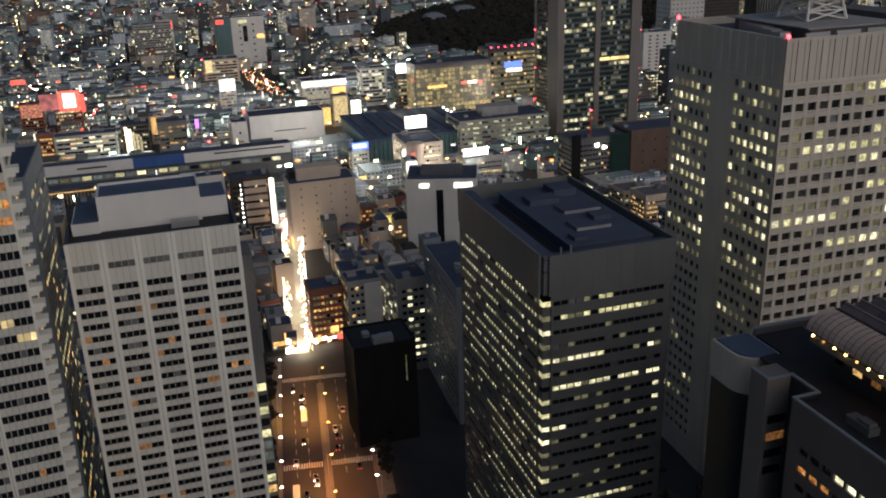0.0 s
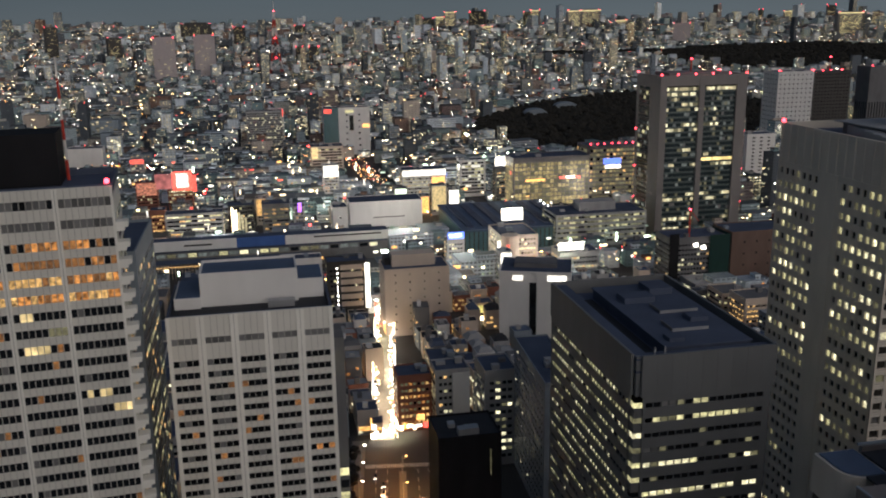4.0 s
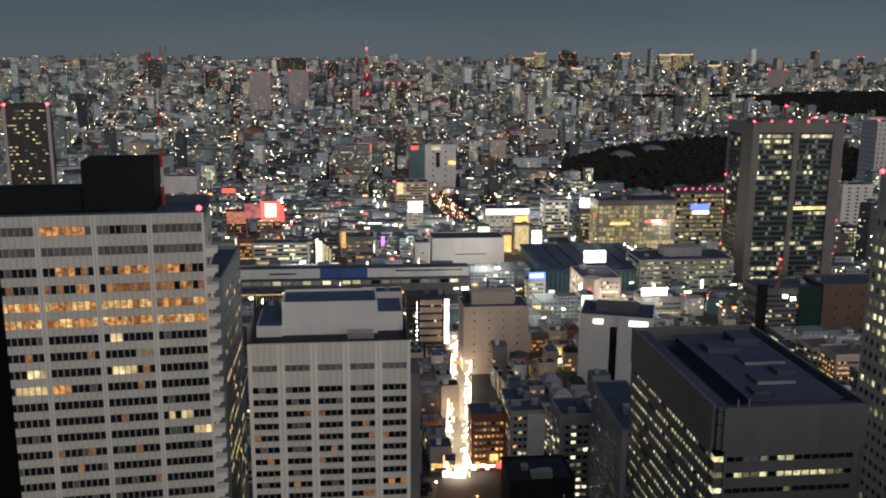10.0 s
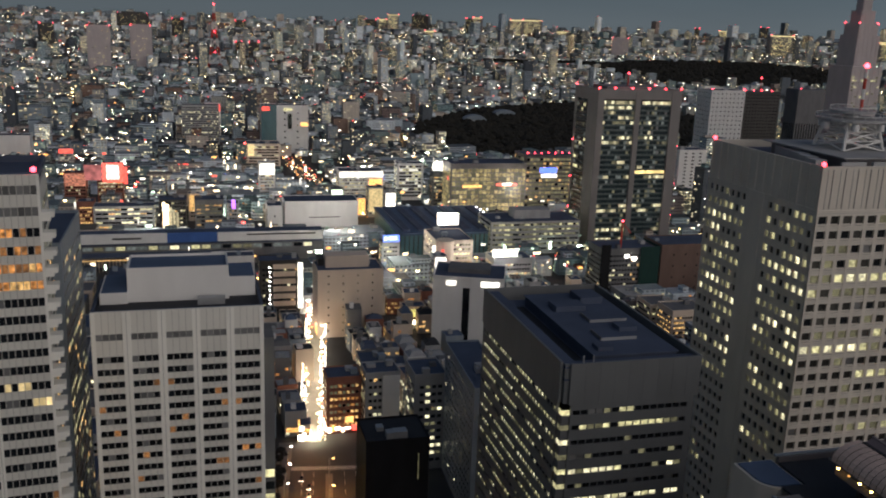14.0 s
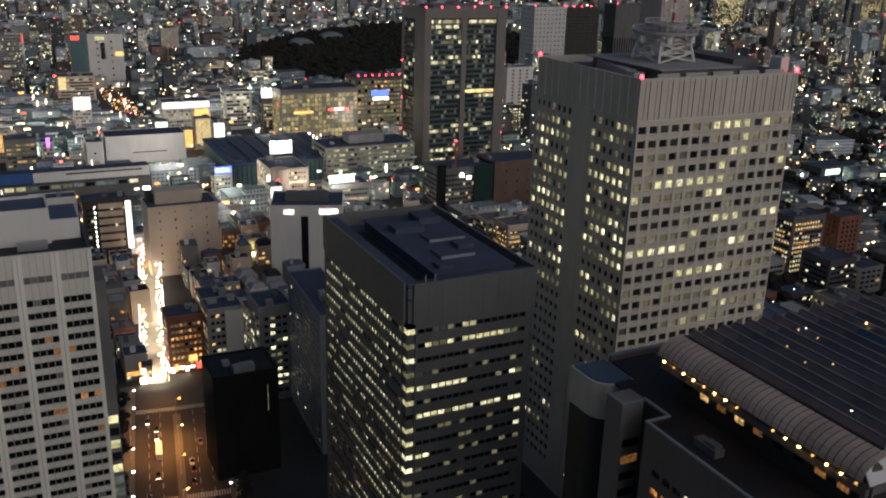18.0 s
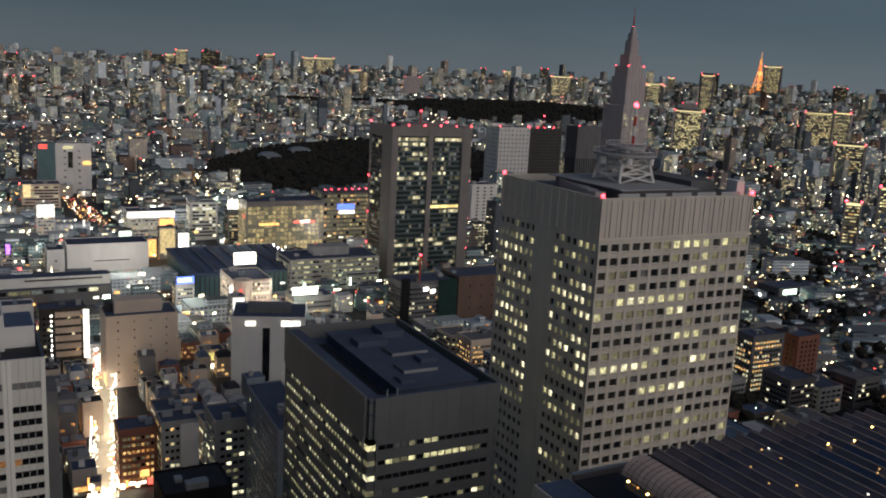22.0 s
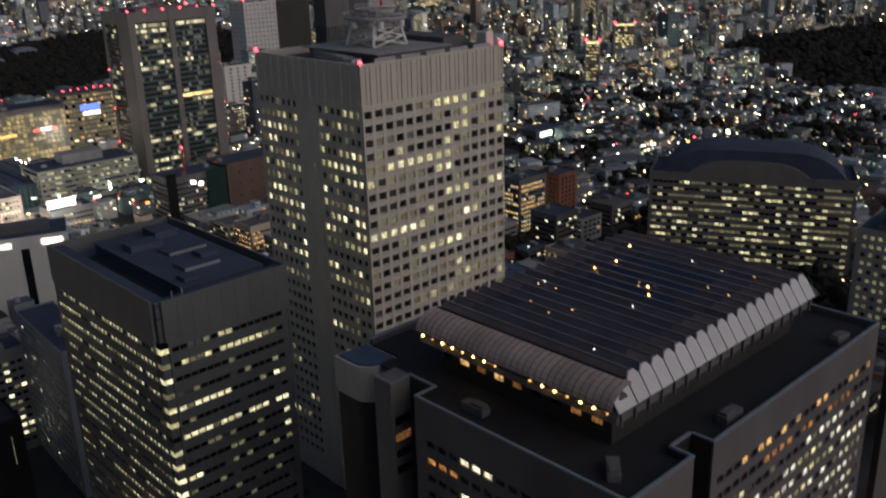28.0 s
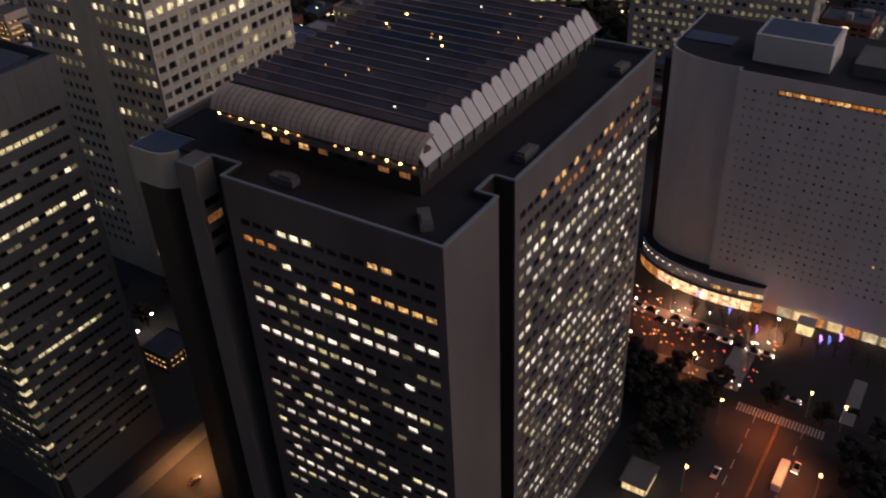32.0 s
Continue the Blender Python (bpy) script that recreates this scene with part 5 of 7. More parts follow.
site("orange_brick_block", "orange-brown brick block with lit shops", -104, 850, 14, 18, 31, brick_red, pitch=3.4, pane_w=1.5, gap=0.6, share=0.5, tones=((1, lit_warm),), seed=62, units=1)
c = site("board_tower", "slim dark office under a white lit board", 246, 940, 18, 12, 40, concrete_dark, share=0.4, seed=63, units=1)
part("billboard", boxes([(0, -0.6, 41.5, 18, 0, 51)]), sign_white, c, "white lit roof board")
site("dark_square_office", "brown office block with a lit band", -3, 846, 26, 22, 32, concrete_dark, pitch=3.6, pane_w=3.4, gap=0.4, share=0.8, tones=((0.7, lit_dim), (1, lit_warm)), seed=23)
c = site("lit_atrium_office", "office block with a warm lit glass atrium", -34, 842, 24, 22, 33, dark_panel, share=0.2, seed=24)
for i in range(5):
    part("atrium_glass", boxes([(3 + 2.9 * i, -0.4, 4 + i % 2 * 6, 5.2 + 2.9 * i, 0, 31 - 2.4 * i)]), shop_glow if i < 2 else lit_soft, c, "glowing glass atrium strip")
c = site("purple_sign_office", "slim office with a purple vertical sign", 26, 838, 10, 16, 30, concrete, share=0.5, seed=25)
sign(c, glow("purple_sign", (0.5, 0.15, 1.0), 2.2), 4, -0.1, 25, 7, 33, label="purple lit sign")
site("long_office", "long low office with pale bands", -90, 842, 52, 18, 28, concrete, pitch=4, pane_w=5, gap=0.4, share=0.4, seed=26)
site("brown_slab", "grey mid-rise slab with many windows", -20, 1434, 55, 20, 60, concrete, pitch=3.4, share=0.2, seed=27)
site("white_block_far", "low white blank block", -258, 1298, 46, 24, 31, white_paint, pitch=30, share=0, seed=28)
c = site("dotted_white_tower", "white tower with a grid of small dark windows", 730, 1195, 56, 40, 114, white_paint, pitch=6.5, pane_w=1.8, pane_h=1.8, gap=5.0, share=0.05, seed=29)
for x in (2, 54):
    beacon(c, x, 2, 115.5, 1.1)
c = site("black_tower", "black tower with a few lit windows", 806, 1240, 72, 30, 109, dark_panel, pitch=5, pane_w=2.2, gap=3, share=0.16, seed=30)
for x in (12, 26, 40, 58):
    beacon(c, x, 4, 111, 1.1)
beacon(c, 40, 8, 130, 1.2)
part("mast", rods([((40, 8, 109), (40, 8, 129), 0.5)]), red_paint, c)
c = site("striped_tower", "brown tower with pale vertical stripes", 954, 1300, 62, 34, 110, concrete_dark, pitch=60, pane_w=2, pane_h=50, gap=3, share=0.8, tones=((1, lit_dim),), seed=31)
for x in (4, 58):
    beacon(c, x, 2, 111.5, 1.1)
def lit_front(u, v, w, z0, z1, mat, label, wall=concrete):
    """A shop building whose front carries one large lit face."""
    c_ = site("lit_shop_building", f"shop building with {label}", u - 1, v, w + 2, 12, max(z1 + 1.5, 12), wall, pitch=3.6, pane_w=1.6, gap=0.8, share=0.3, seed=int(u) + 700, units=1, group="lit shop buildings")
    part("lit_face", boxes([(1, -0.6, z0, w + 1, -0.05, z1)]), mat, c_, label)


spot_green = glow("pale_green_board", (0.80, 1.0, 0.72), 3.0)
lit_front(169, 900, 14, 6, 30, lit_gold, "a tall golden lit front")
lit_front(158, 905, 8, 2, 19, sign_orange, "a bright shop front")
lit_front(66, 1000, 16, 28, 40, sign_white, "a white lit roof board", white_paint)
lit_front(172, 640, 8, 8, 26, sign_white, "a tall white sign")
lit_front(193, 930, 10, 5, 19, sign_white, "a white lit board")
lit_front(131, 900, 11, 20, 29, spot_green, "a pale green lit board")
lit_front(-131, 985, 20, 20, 33, glow("orange_lit_front", (1.0, 0.36, 0.22), 0.4, 0.9, 0.5), "an orange lit front", brick_red)
lit_front(-164, 1200, 16, 22, 27, sign_red, "a red lit board")
lit_front(16, 1500, 22, 44, 55, sign_red, "a red lit roof board", white_paint)
lit_front(-8, 900, 9, 10, 26, lit_warm, "warm lit floors", cream_wall)
lit_front(100, 905, 18, 9, 16, shop_glow, "a bright shop front", cream_wall)
lit_front(230, 860, 16, 3, 9, shop_glow, "a bright shop front")
lit_front(300, 700, 18, 3, 7, lit_green, "lit greenish floors", blue_grey)
site("slim_white_tower", "slim white tower with lit landings", 521, 905, 34, 24, 69, white_paint, pitch=4, pane_w=3, gap=6, share=0.6, seed=32)
site("brown_hall", "long brown brick hall", 342, 606, 62, 30, 40, brown_brick, pitch=9, pane_w=1.2, gap=9, share=0.3, seed=33, units=1)
c = site("scaffolded_building", "building site wrapped in green scaffold netting", 284, 588, 44, 26, 43, concrete_dark, share=0.15, seed=34, units=2)
part("netting", boxes([(30, -1.4, 0, 45.6, -1.1, 44), (45.4, -1.4, 0, 45.7, 26, 44)]), green_net, c, "green scaffold netting")
part("stair_tower", boxes([(-1, -1.4, 0, 6, -0.1, 46)]), black_clad, c, "dark site stair tower")
part("work_light", boxes([(18, -0.8, 36, 21, -0.3, 38), (24, -0.8, 34, 27, -0.3, 36)]), lamp_white, c, "bright work lights")
part("crane_mast", rods([((16, 4, 42), (16, 4, 62), 0.7), ((16, 4, 62), (22, 2, 54), 0.35)]), red_paint, c, "red crane mast")
beacon(c, 16, 4, 62.5, 0.9)


def station_tower():
    """The wide tower with two recessed glass bays."""
    r = random.Random(40)
    top, w, d = 146.0, 82.5, 52.0
    reserve(345.7, 750, w, d, 4)
    h = thing("railway_office_tower", grid(345.7, 750), "grey office tower with two tall recessed glass bays and beacons", "building")
    part("core", boxes([(1.4, 2.8, 0, w - 1.4, d - 1.4, top - 2)]), dark_panel, h, "dark recessed core")
    bays = ((6.3, 37.1), (42.0, 72.8))
    for a, b in ((0, bays[0][0]), (bays[0][1], bays[1][0]), (bays[1][1], w)):
        part("wall_pier", boxes([(a, 0, 0, b, 3.4, top)]), tower_brown, h, "broad grey wall pier")
    for a, b in bays:
        part("crown", boxes([(a, 0.4, top - 9, b, 2.8, top)]), tower_brown, h)
    part("left_wall", boxes([(0, 3.4, 0, 1.4, 22, top), (0, 47, 0, 1.4, d, top), (0, 22, top - 11, 1.4, 47, top)]), tower_brown, h)
    part("right_wall", boxes([(w - 1.4, 3.4, 0, w, d, top)]), tower_brown, h)
    part("roof", boxes([(1.4, 1.4, top - 2, w - 1.4, d - 1.4, top - 1.6)]), roof_felt, h)
    part("roof_plant", boxes([(13, 11, top - 1.6, 70, 42, top + 1.5)]), steel_grey, h)
    panes = Panes(h, 100)
    k, z = 0, top - 13.5
    while z > 6:
        p = r.choice((0.03, 0.07, 0.16, 0.5))
        for a, more in ((bays[0][0], 1.4), (bays[1][0], 0.75)):
            line = runs(r, 12, min(p * more, 0.85), 0.86)
            part("floor_band", boxes([(a, 1.7, z - 1.6, a + 30.8, 2.6, z)]), bay_band, h)
            for j in range(12):
                mat = pick(r, (0.22, lit_white), (0.38, lit_soft), (1, lit_dim)) if line[j] else pick(r, (0.07, lit_dim), (0.12, lit_cool), (0.04, pane_blind), (1, pane_teal))
                if k == 14 and a > 40:
                    mat = gold_floor
                panes.add("front", a + 0.2 + j * 2.55, 2.2, z, 2.5, 2.9, mat)
        for j in range(5):
            panes.add("left", 0.6, 22.3 + j * 5, z, 4.6, 2.9, pick(r, (0.04, lit_green), (0.12, lit_cool), (0.06, lit_dim), (1, pane_teal)))
        z -= 4.5
        k += 1
    panes.close()
    for x, y in ((0.7, 0.7), (0.7, d - 1), (w * 0.2, 1), (w * 0.4, 1), (w * 0.6, 1), (w * 0.8, 1), (w - 0.7, 0.7), (w - 0.7, d - 1)):
        beacon(h, x, y, top + 0.9, 0.85)
    part("crane_mast", rods([((40, 25, top + 1), (40, 25, top + 12), 0.7)]), red_paint, h)
    beacon(h, 40, 25, top + 12.7, 1.0)
    for z in (30, 60, 95):
        beacon(h, -0.2, 50, z, 0.8)
        beacon(h, w + 0.2, 1, z, 0.8)


def stepped_tower():
    """The tall stepped tower with a spire, far behind."""
    reserve(800, 975, 60, 55)
    reserve(1555, 1700, 135, 140)
    h = thing("stepped_tower", pose(484, 1194, 0, 0, 0, 17), "pale stepped skyscraper tapering to a spire", "building")
    r = random.Random(41)
    for s, lo, hi in ((44, 0, 162), (33, 162, 200), (28, 200, 214), (20, 214, 230), (13, 230, 248), (9, 248, 258), (5, 258, 266)):
        part("tier", boxes([(-s / 2, -s / 2, lo, s / 2, s / 2, hi)]), steel_pale, h)
        for i in range(5):
            a = -s / 2 + s * (i + 0.5) / 5
            part("tier_rib", boxes([(a - 0.5, -s / 2 - 0.4, lo, a + 0.5, -s / 2, hi - 1)]), steel_pale, h)
    part("spire", rods([((0, 0, 265), (0, 0, 278), 0.9), ((0, 0, 278), (0, 0, 292), 0.45)], 6), red_paint, h)
    for x, y in ((-13.5, -13.5), (13.5, -13.5), (-13.5, 13.5)):
        beacon(h, x, y, 214.8, 1.0)
    panes = Panes(h, 0)
    for k in range(34):
        for j in range(12):
            if r.random() < 0.22:
                panes.add("front", -20.5 + j * 3.45, -22.5, 20 + k * 4.0, 3.0, 2, pick(r, (0.5, lit_dim), (1, lit_green)))
    panes.close()
    beacon(h, 0, 0, 266.8, 0.9)


station_tower()
stepped_tower()

# offices behind the atrium block
reserve(440, 190, 130, 140)
c = block("terrace_office", "wide office block with a sloping dark top and lit windows", grid(515, 203, 0, 27.4), 40, 117, 60, tower_brown, pitch=4.2, pane_w=2.7, pane_h=1.6, gap=0.45, share=0.5, tones=((0.12, lit_white), (0.45, lit_green), (1, lit_dim)), seed=35, limit=140, units=3)

def arched_roof(y0, y1, x0, x1, base, rise, power):
    """A vault along x whose outline follows a flattened arch."""
    n = 20
    pts = [(y0 + (y1 - y0) * i / n, base + rise * (1 - abs(2 * i / n - 1) ** power)) for i in range(n + 1)]
    pts = [(y0, base - 1.5)] + pts + [(y1, base - 1.5)]
    k = len(pts)
    me = bpy.data.meshes.new("vault")
    me.from_pydata([(x0, y, z) for y, z in pts] + [(x1, y, z) for y, z in pts], [], [tuple(range(k - 1, -1, -1)), tuple(range(k, 2 * k))] + [(i, (i + 1) % k, (i + 1) % k + k, i + k) for i in range(k)])
    return me


part("arched_roof", arched_roof(6, 111, 3, 37, 61, 14.5, 5), roof_felt, c, "dark arched roof")
part("roof_edge", boxes(ring(-0.3, -0.3, 40.3, 117.3, 60, 61.4, 0.8)), tower_brown, c)
part("arched_gable", arched_roof(26, 94, -0.4, 5, 61.4, 8, 4), tower_brown, c, "brown blank arched gable")
c = site("punched_window_office", "pale office with punched windows and warm light", 440, 80, 40, 88, 62, concrete, turn=6, pitch=4.4, pane_w=1.9, pane_h=1.9, gap=1.6, share=0.9, tones=((0.5, lit_warm), (0.3, lit_green), (1, lit_dim)), seed=36, limit=90, units=3)
part("dark_roof_house", boxes([(6, 10, 61.3, 34, 78, 70)]), roof_felt, c)
site("red_apartment", "dark red apartment block with a lit side", 478, 392, 20, 20, 41, brick_red, pitch=3.2, pane_w=1.5, gap=2.5, share=0.25, seed=37)
site("lit_apartment", "dark apartment block with many lit landings", 440, 395, 28, 16, 44, concrete_dark, pitch=3.1, pane_w=1.4, gap=1.0, share=0.9, tones=((0.5, lit_white), (1, lit_warm)), seed=38)
c = site("green_lit_depot", "low depot with bright greenish lights", 680, 588, 60, 26, 12, concrete_dark, pitch=5, pane_w=8, pane_h=2.4, gap=2, share=2, tones=((1, lit_green),), seed=39, units=1)
sign(c, glow("bright_green_white", (0.75, 1.0, 0.8), 3.5), 6, -0.1, 5, 24, 10)
sign(c, glow("bright_green_white_b", (0.75, 1.0, 0.8), 3.5), 34, -0.1, 4, 52, 9)
c = thing("lit_footbridge", grid(640, 488, 0, -8), "long footbridge with a row of bright lamps", "bridge")
part("deck", boxes([(0, 0, 6, 90, 4, 7.2)]), concrete, c)
for i in range(4):
    part("bridge_pier", boxes([(8 + 24 * i, 1, 0, 9.5 + 24 * i, 3, 6)]), concrete, c)
for i in range(18):
    part("lamp", boxes([(2 + 5 * i, -0.3, 7.4, 4.6 + 5 * i, 0, 8.6)]), lamp_white if i % 2 else sign_white, c)


# ---- streets ----
def strip(name, label, m, w, length, mat, z=0.06, kind="structure", parts=()):
    ob = thing(name, m, label, "road", kind=kind)
    part("surface", boxes([(-w / 2, 0, 0, w / 2, length, z)]), mat, ob)
    return ob


def crosswalk(owner, x0, x1, y, deep=3.6, z=0.09, along=True):
    n = int(abs(x1 - x0) / 0.95)
    for i in range(n):
        a = x0 + (x1 - x0) * i / n
        b = (a, y, z - 0.02, a + 0.45, y + deep, z) if along else (y, a, z - 0.02, y + deep, a + 0.45, z)
        part("crossing_stripe", boxes([b]), line_paint, owner)


avenue = strip("road_avenue", "wide asphalt avenue with lane markings and crossings", grid(36, 245, 0, -8), 42, 160, asphalt)
for x in (-12, -7, 7, 12):
    for i in range(16):
        part("lane_line", boxes([(x - 0.08, 6 + i * 8, 0.065, x + 0.08, 10 + i * 8, 0.085)]), line_paint, avenue)
part("median", boxes([(-1.6, 20, 0.06, 1.6, 128, 0.25)]), pavement_mat, avenue, "paved median kerb")
crosswalk(avenue, -17, 17, 132)
crosswalk(avenue, -18, 18, 60)
for s in (-1, 1):
    part("pavement", boxes([(min(s * 17.5, s * 24), 0, 0.06, max(s * 17.5, s * 24), 160, 0.2)]), pavement_mat, avenue, "raised pavement with a kerb")
shop_street = strip("road_shop_street", "narrow brightly lit shopping street", grid(50, 405, 0, -8), 10, 215, paving_pale)
cross_road = strip("road_crossing", "asphalt cross road lit by sodium lamps", grid(-20, 285, 0, -90), 22, 200, asphalt, 0.1)
front_road = strip("road_front", "street between the towers lit by sodium lamps", grid(40, 166, 0, -90), 26, 230, asphalt)
part("pavement", boxes([(-13, 30, 0.06, -7.5, 230, 0.22)]), pavement_mat, front_road, "raised pavement with a kerb")
plaza_road = strip("road_hotel_side", "wide road with crossings beside the hotel", grid(236, -110, 0, 0), 28, 330, asphalt)
side_road = strip("road_south", "asphalt road with a row of lamps", grid(60, 26, 0, -90), 30, 240, asphalt, 0.1)
for x in (-7, -0.2, 0.2, 7):
    for i in range(22):
        part("lane_line", boxes([(x - 0.08, 4 + i * 7, 0.105, x + 0.08, (8 if abs(x) > 1 else 11) + i * 7, 0.125)]), line_paint if abs(x) > 1 else lane_orange, side_road)
crosswalk(side_road, -13, 13, 154, z=0.14)
crosswalk(plaza_road, -14, 7, 151, deep=7.5)
crosswalk(plaza_road, -12, 10, 117, deep=5.4)
for a, b in ((-14, -9), (9, 14)):
    part("pavement", boxes([(a, 0, 0.06, b, 112, 0.2), (a, 160, 0.06, b, 330, 0.2)]), pavement_mat, plaza_road, "raised pavement with a kerb")


def street_lamp(m, mat, height=8.5, arm=1.6, label="street lamp with a bright glass head on a steel pole"):
    h = thing("street_lamp", m, label, "street lamp", "street lamps")
    part("pole", rods([((0, 0, 0), (0, 0, height), 0.12)], 6), bare_metal, h)
    bracket = part("arm", rods([((0, 0, height), (arm, 0, height + 0.3), 0.07)], 5), bare_metal, h)
    part("lamp_head", boxes([(arm - 0.35, -0.3, height, arm + 0.55, 0.3, height + 0.28)]), mat, bracket, "glowing lamp glass")
    return h


first_white = street_lamp(grid(36, 245, 0, -8) @ pose(-19, 20, 0), lamp_white)
first_sodium = street_lamp(grid(36, 245, 0, -8) @ pose(0, 30, 0.2), lamp_sodium)
for i in range(1, 8):
    copy_thing(first_white, grid(36, 245, 0, -8) @ pose(-19, 20 + 17 * i, 0))
for i in range(8):
    copy_thing(first_white, grid(36, 245, 0, -8) @ pose(19, 20 + 17 * i, 0, 0, 0, 180))
for i in range(1, 5):
    copy_thing(first_sodium, grid(36, 245, 0, -8) @ pose(0, 30 + 24 * i, 0.2))
for u_, v_ in ((149, 225), (156, 214), (140, 222), (126, 228), (131, 136)):
    copy_thing(first_white, grid(u_, v_))
for i in range(9):
    copy_thing(first_sodium, grid(50 + 22 * i, 152))
for i in range(12):
    copy_thing(first_sodium, grid(70 + 15 * i, 42 if i % 2 else 10))
for i in range(14):
    copy_thing(first_sodium if i % 3 else first_white, grid(221 if i % 2 else 251, -70 + 18 * i))
for i in range(18):
    copy_thing(first_white, grid(50, 405, 0, -8) @ pose(-5.6 if i % 2 else 5.6, 8 + 11.5 * i, 0, 0, 0, 0 if i % 2 else 180))


def car(m, paint, label, lights=(lamp_white, sign_red)):
    h = thing("car", m, label, "car", "cars on the streets")
    bm = bmesh.new()
    bmesh.ops.create_cube(bm, size=1, matrix=Matrix.Translation((0, 0, 0.62)) @ Matrix.Diagonal((1.75, 4.4, 0.75, 1)))
    bmesh.ops.bevel(bm, geom=bm.edges[:], offset=0.15, segments=2, affect="EDGES")
    body = part("body", bm, paint, h)
    part("cabin", prism([(-0.78, -1.3), (0.78, -1.3), (0.78, 1.0), (-0.78, 1.0)], 0.95, 1.48, 0.8), pane_dark, h, "dark glazed cabin")
    for x in (-0.8, 0.8):
        for y in (-1.35, 1.35):
            part("wheel", rods([((x - 0.1, y, 0.32), (x + 0.1, y, 0.32), 0.32)], 10), black_clad, h)
    for x in (-0.6, 0.6):
        part("headlight", boxes([(x - 0.2, 2.15, 0.55, x + 0.2, 2.24, 0.75)]), lights[0], body)
        part("tail_light", boxes([(x - 0.2, -2.24, 0.6, x + 0.2, -2.15, 0.8)]), lights[1], body)
    return h


car_white = car(grid(36, 245, 0, -8) @ pose(-5, 52, 0.06, 0, 0, 180), white_paint, "white car with its lamps lit")
car_dark = car(grid(36, 245, 0, -8) @ pose(5, 80, 0.06), dark_panel, "dark car with red tail lights lit")
r = random.Random(50)
for i in range(16):
    s = r.choice((-1, 1))
    copy_thing(r.choice((car_white, car_dark)), grid(36, 245, 0, -8) @ pose(s * r.choice((4.5, 8.7, 12.2)), 12 + i * 7.4, 0.06, 0, 0, 0 if s > 0 else 180))
for i in range(14):
    copy_thing(r.choice((car_white, car_dark)), grid(222 + r.choice((4, 8, 20, 24)), -60 + 17 * i, 0.06, 180 if i % 2 else 0))
for i in range(9):
    copy_thing(r.choice((car_white, car_dark)), grid(95 + 13 * i, r.choice((17, 20, 32, 36)), 0.1, -90 if i % 2 else 90))
for i in range(12):
    copy_thing(r.choice((car_white, car_dark)), grid(243 + r.choice((0, 3.5)) + 0.04 * i, 38 + 4.6 * i, 0.06, 180 + r.uniform(-4, 4)))
for i in range(9):
    copy_thing(r.choice((car_white, car_dark)), grid(66 + 14 * i, r.choice((160, 164, 172)), 0.06, -90 if i % 2 else 90))


def bus(m):
    h = thing("bus", m, "white city bus with lit windows", "bus", "buses")
    bm = bmesh.new()
    bmesh.ops.create_cube(bm, size=1, matrix=Matrix.Translation((0, 0, 1.75)) @ Matrix.Diagonal((2.5, 11, 2.7, 1)))
    bmesh.ops.bevel(bm, geom=bm.edges[:], offset=0.2, segments=2, affect="EDGES")
    part("body", bm, white_paint, h)
    for s in (-1, 1):
        for i in range(6):
            part("window", boxes([(s * 1.26 - 0.02, -4.8 + 1.6 * i, 1.8, s * 1.26 + 0.02, -3.5 + 1.6 * i, 2.7)]), lit_dim, h)
        for y in (-3.4, 3.6):
            part("wheel", rods([((s * 1.1 - 0.15, y, 0.48), (s * 1.1 + 0.15, y, 0.48), 0.48)], 10), black_clad, h)
    return h


c = site("low_pavilion", "low dark pavilion with small warm windows", 138, 205, 12, 12, 7, concrete_dark, pitch=2.4, pane_w=0.8, pane_h=0.7, gap=1.2, share=1.2, tones=((1, lit_warm),), seed=65, units=0, base=1.5, crown=0.8)
c = thing("lit_kiosk", grid(168, 50, 0, 0), "low kiosk with golden lit front and a flat roof", "kiosk")
part("wall", boxes([(0, 0, 0, 9, 7, 3.4)]), concrete, c)
part("roof", boxes([(-0.6, -0.6, 3.4, 9.6, 7.6, 3.7)]), concrete_dark, c)
for i in range(5):
    part("front_pane", boxes([(0.3 + 1.72 * i, -0.12, 0.5, 1.8 + 1.72 * i, -0.02, 3.0)]), lit_gold, c)
    part("side_pane", boxes([(-0.12, 0.3 + 1.32 * i, 0.5, -0.02, 1.4 + 1.32 * i, 3.0)]), lit_gold, c)

first_bus = bus(grid(193, 20, 0.1, -90))
copy_thing(first_bus, grid(36, 245, 0, -8) @ pose(-12.4, 40, 0.06))
copy_thing(first_bus, grid(36, 245, 0, -8) @ pose(-8, 96, 0.06))

# the light that the lamps throw on the streets, and some added fill lights
def lamp_light(u, v, z, watts, color, down=True):
    """Street lighting; shielded heads throw their light down. Without down, an added bare fill light."""
    ob = new("lamp_light", bpy.data.lights.new("lamp_light", "SPOT" if down else "POINT"))
    if down:
        ob.data.spot_size, ob.data.spot_blend = radians(140), 0.6
    ob.data.energy, ob.data.color, ob.data.shadow_soft_size = watts, color, 1.0
    ob.matrix_world = grid(u, v, z)


for i in range(6):
    lamp_light(52 + 4.8 * i, 412 + 36 * i, 9, (34000, 9000, 30000, 9000, 22000, 12000)[i], (1.0, 0.80, 0.54))
lamp_light(48, 384, 12, 6000, (1.0, 0.42, 0.12))
lamp_light(45, 345, 16, 40000, (1.0, 0.38, 0.09))
lamp_light(40, 292, 16, 30000, (1.0, 0.33, 0.075))
lamp_light(46, 250, 16, 24000, (1.0, 0.33, 0.075))
lamp_light(-50, 345, 8, 9000, (1.0, 0.78, 0.32))
lamp_light(-58, 420, 8, 9000, (1.0, 0.74, 0.36))
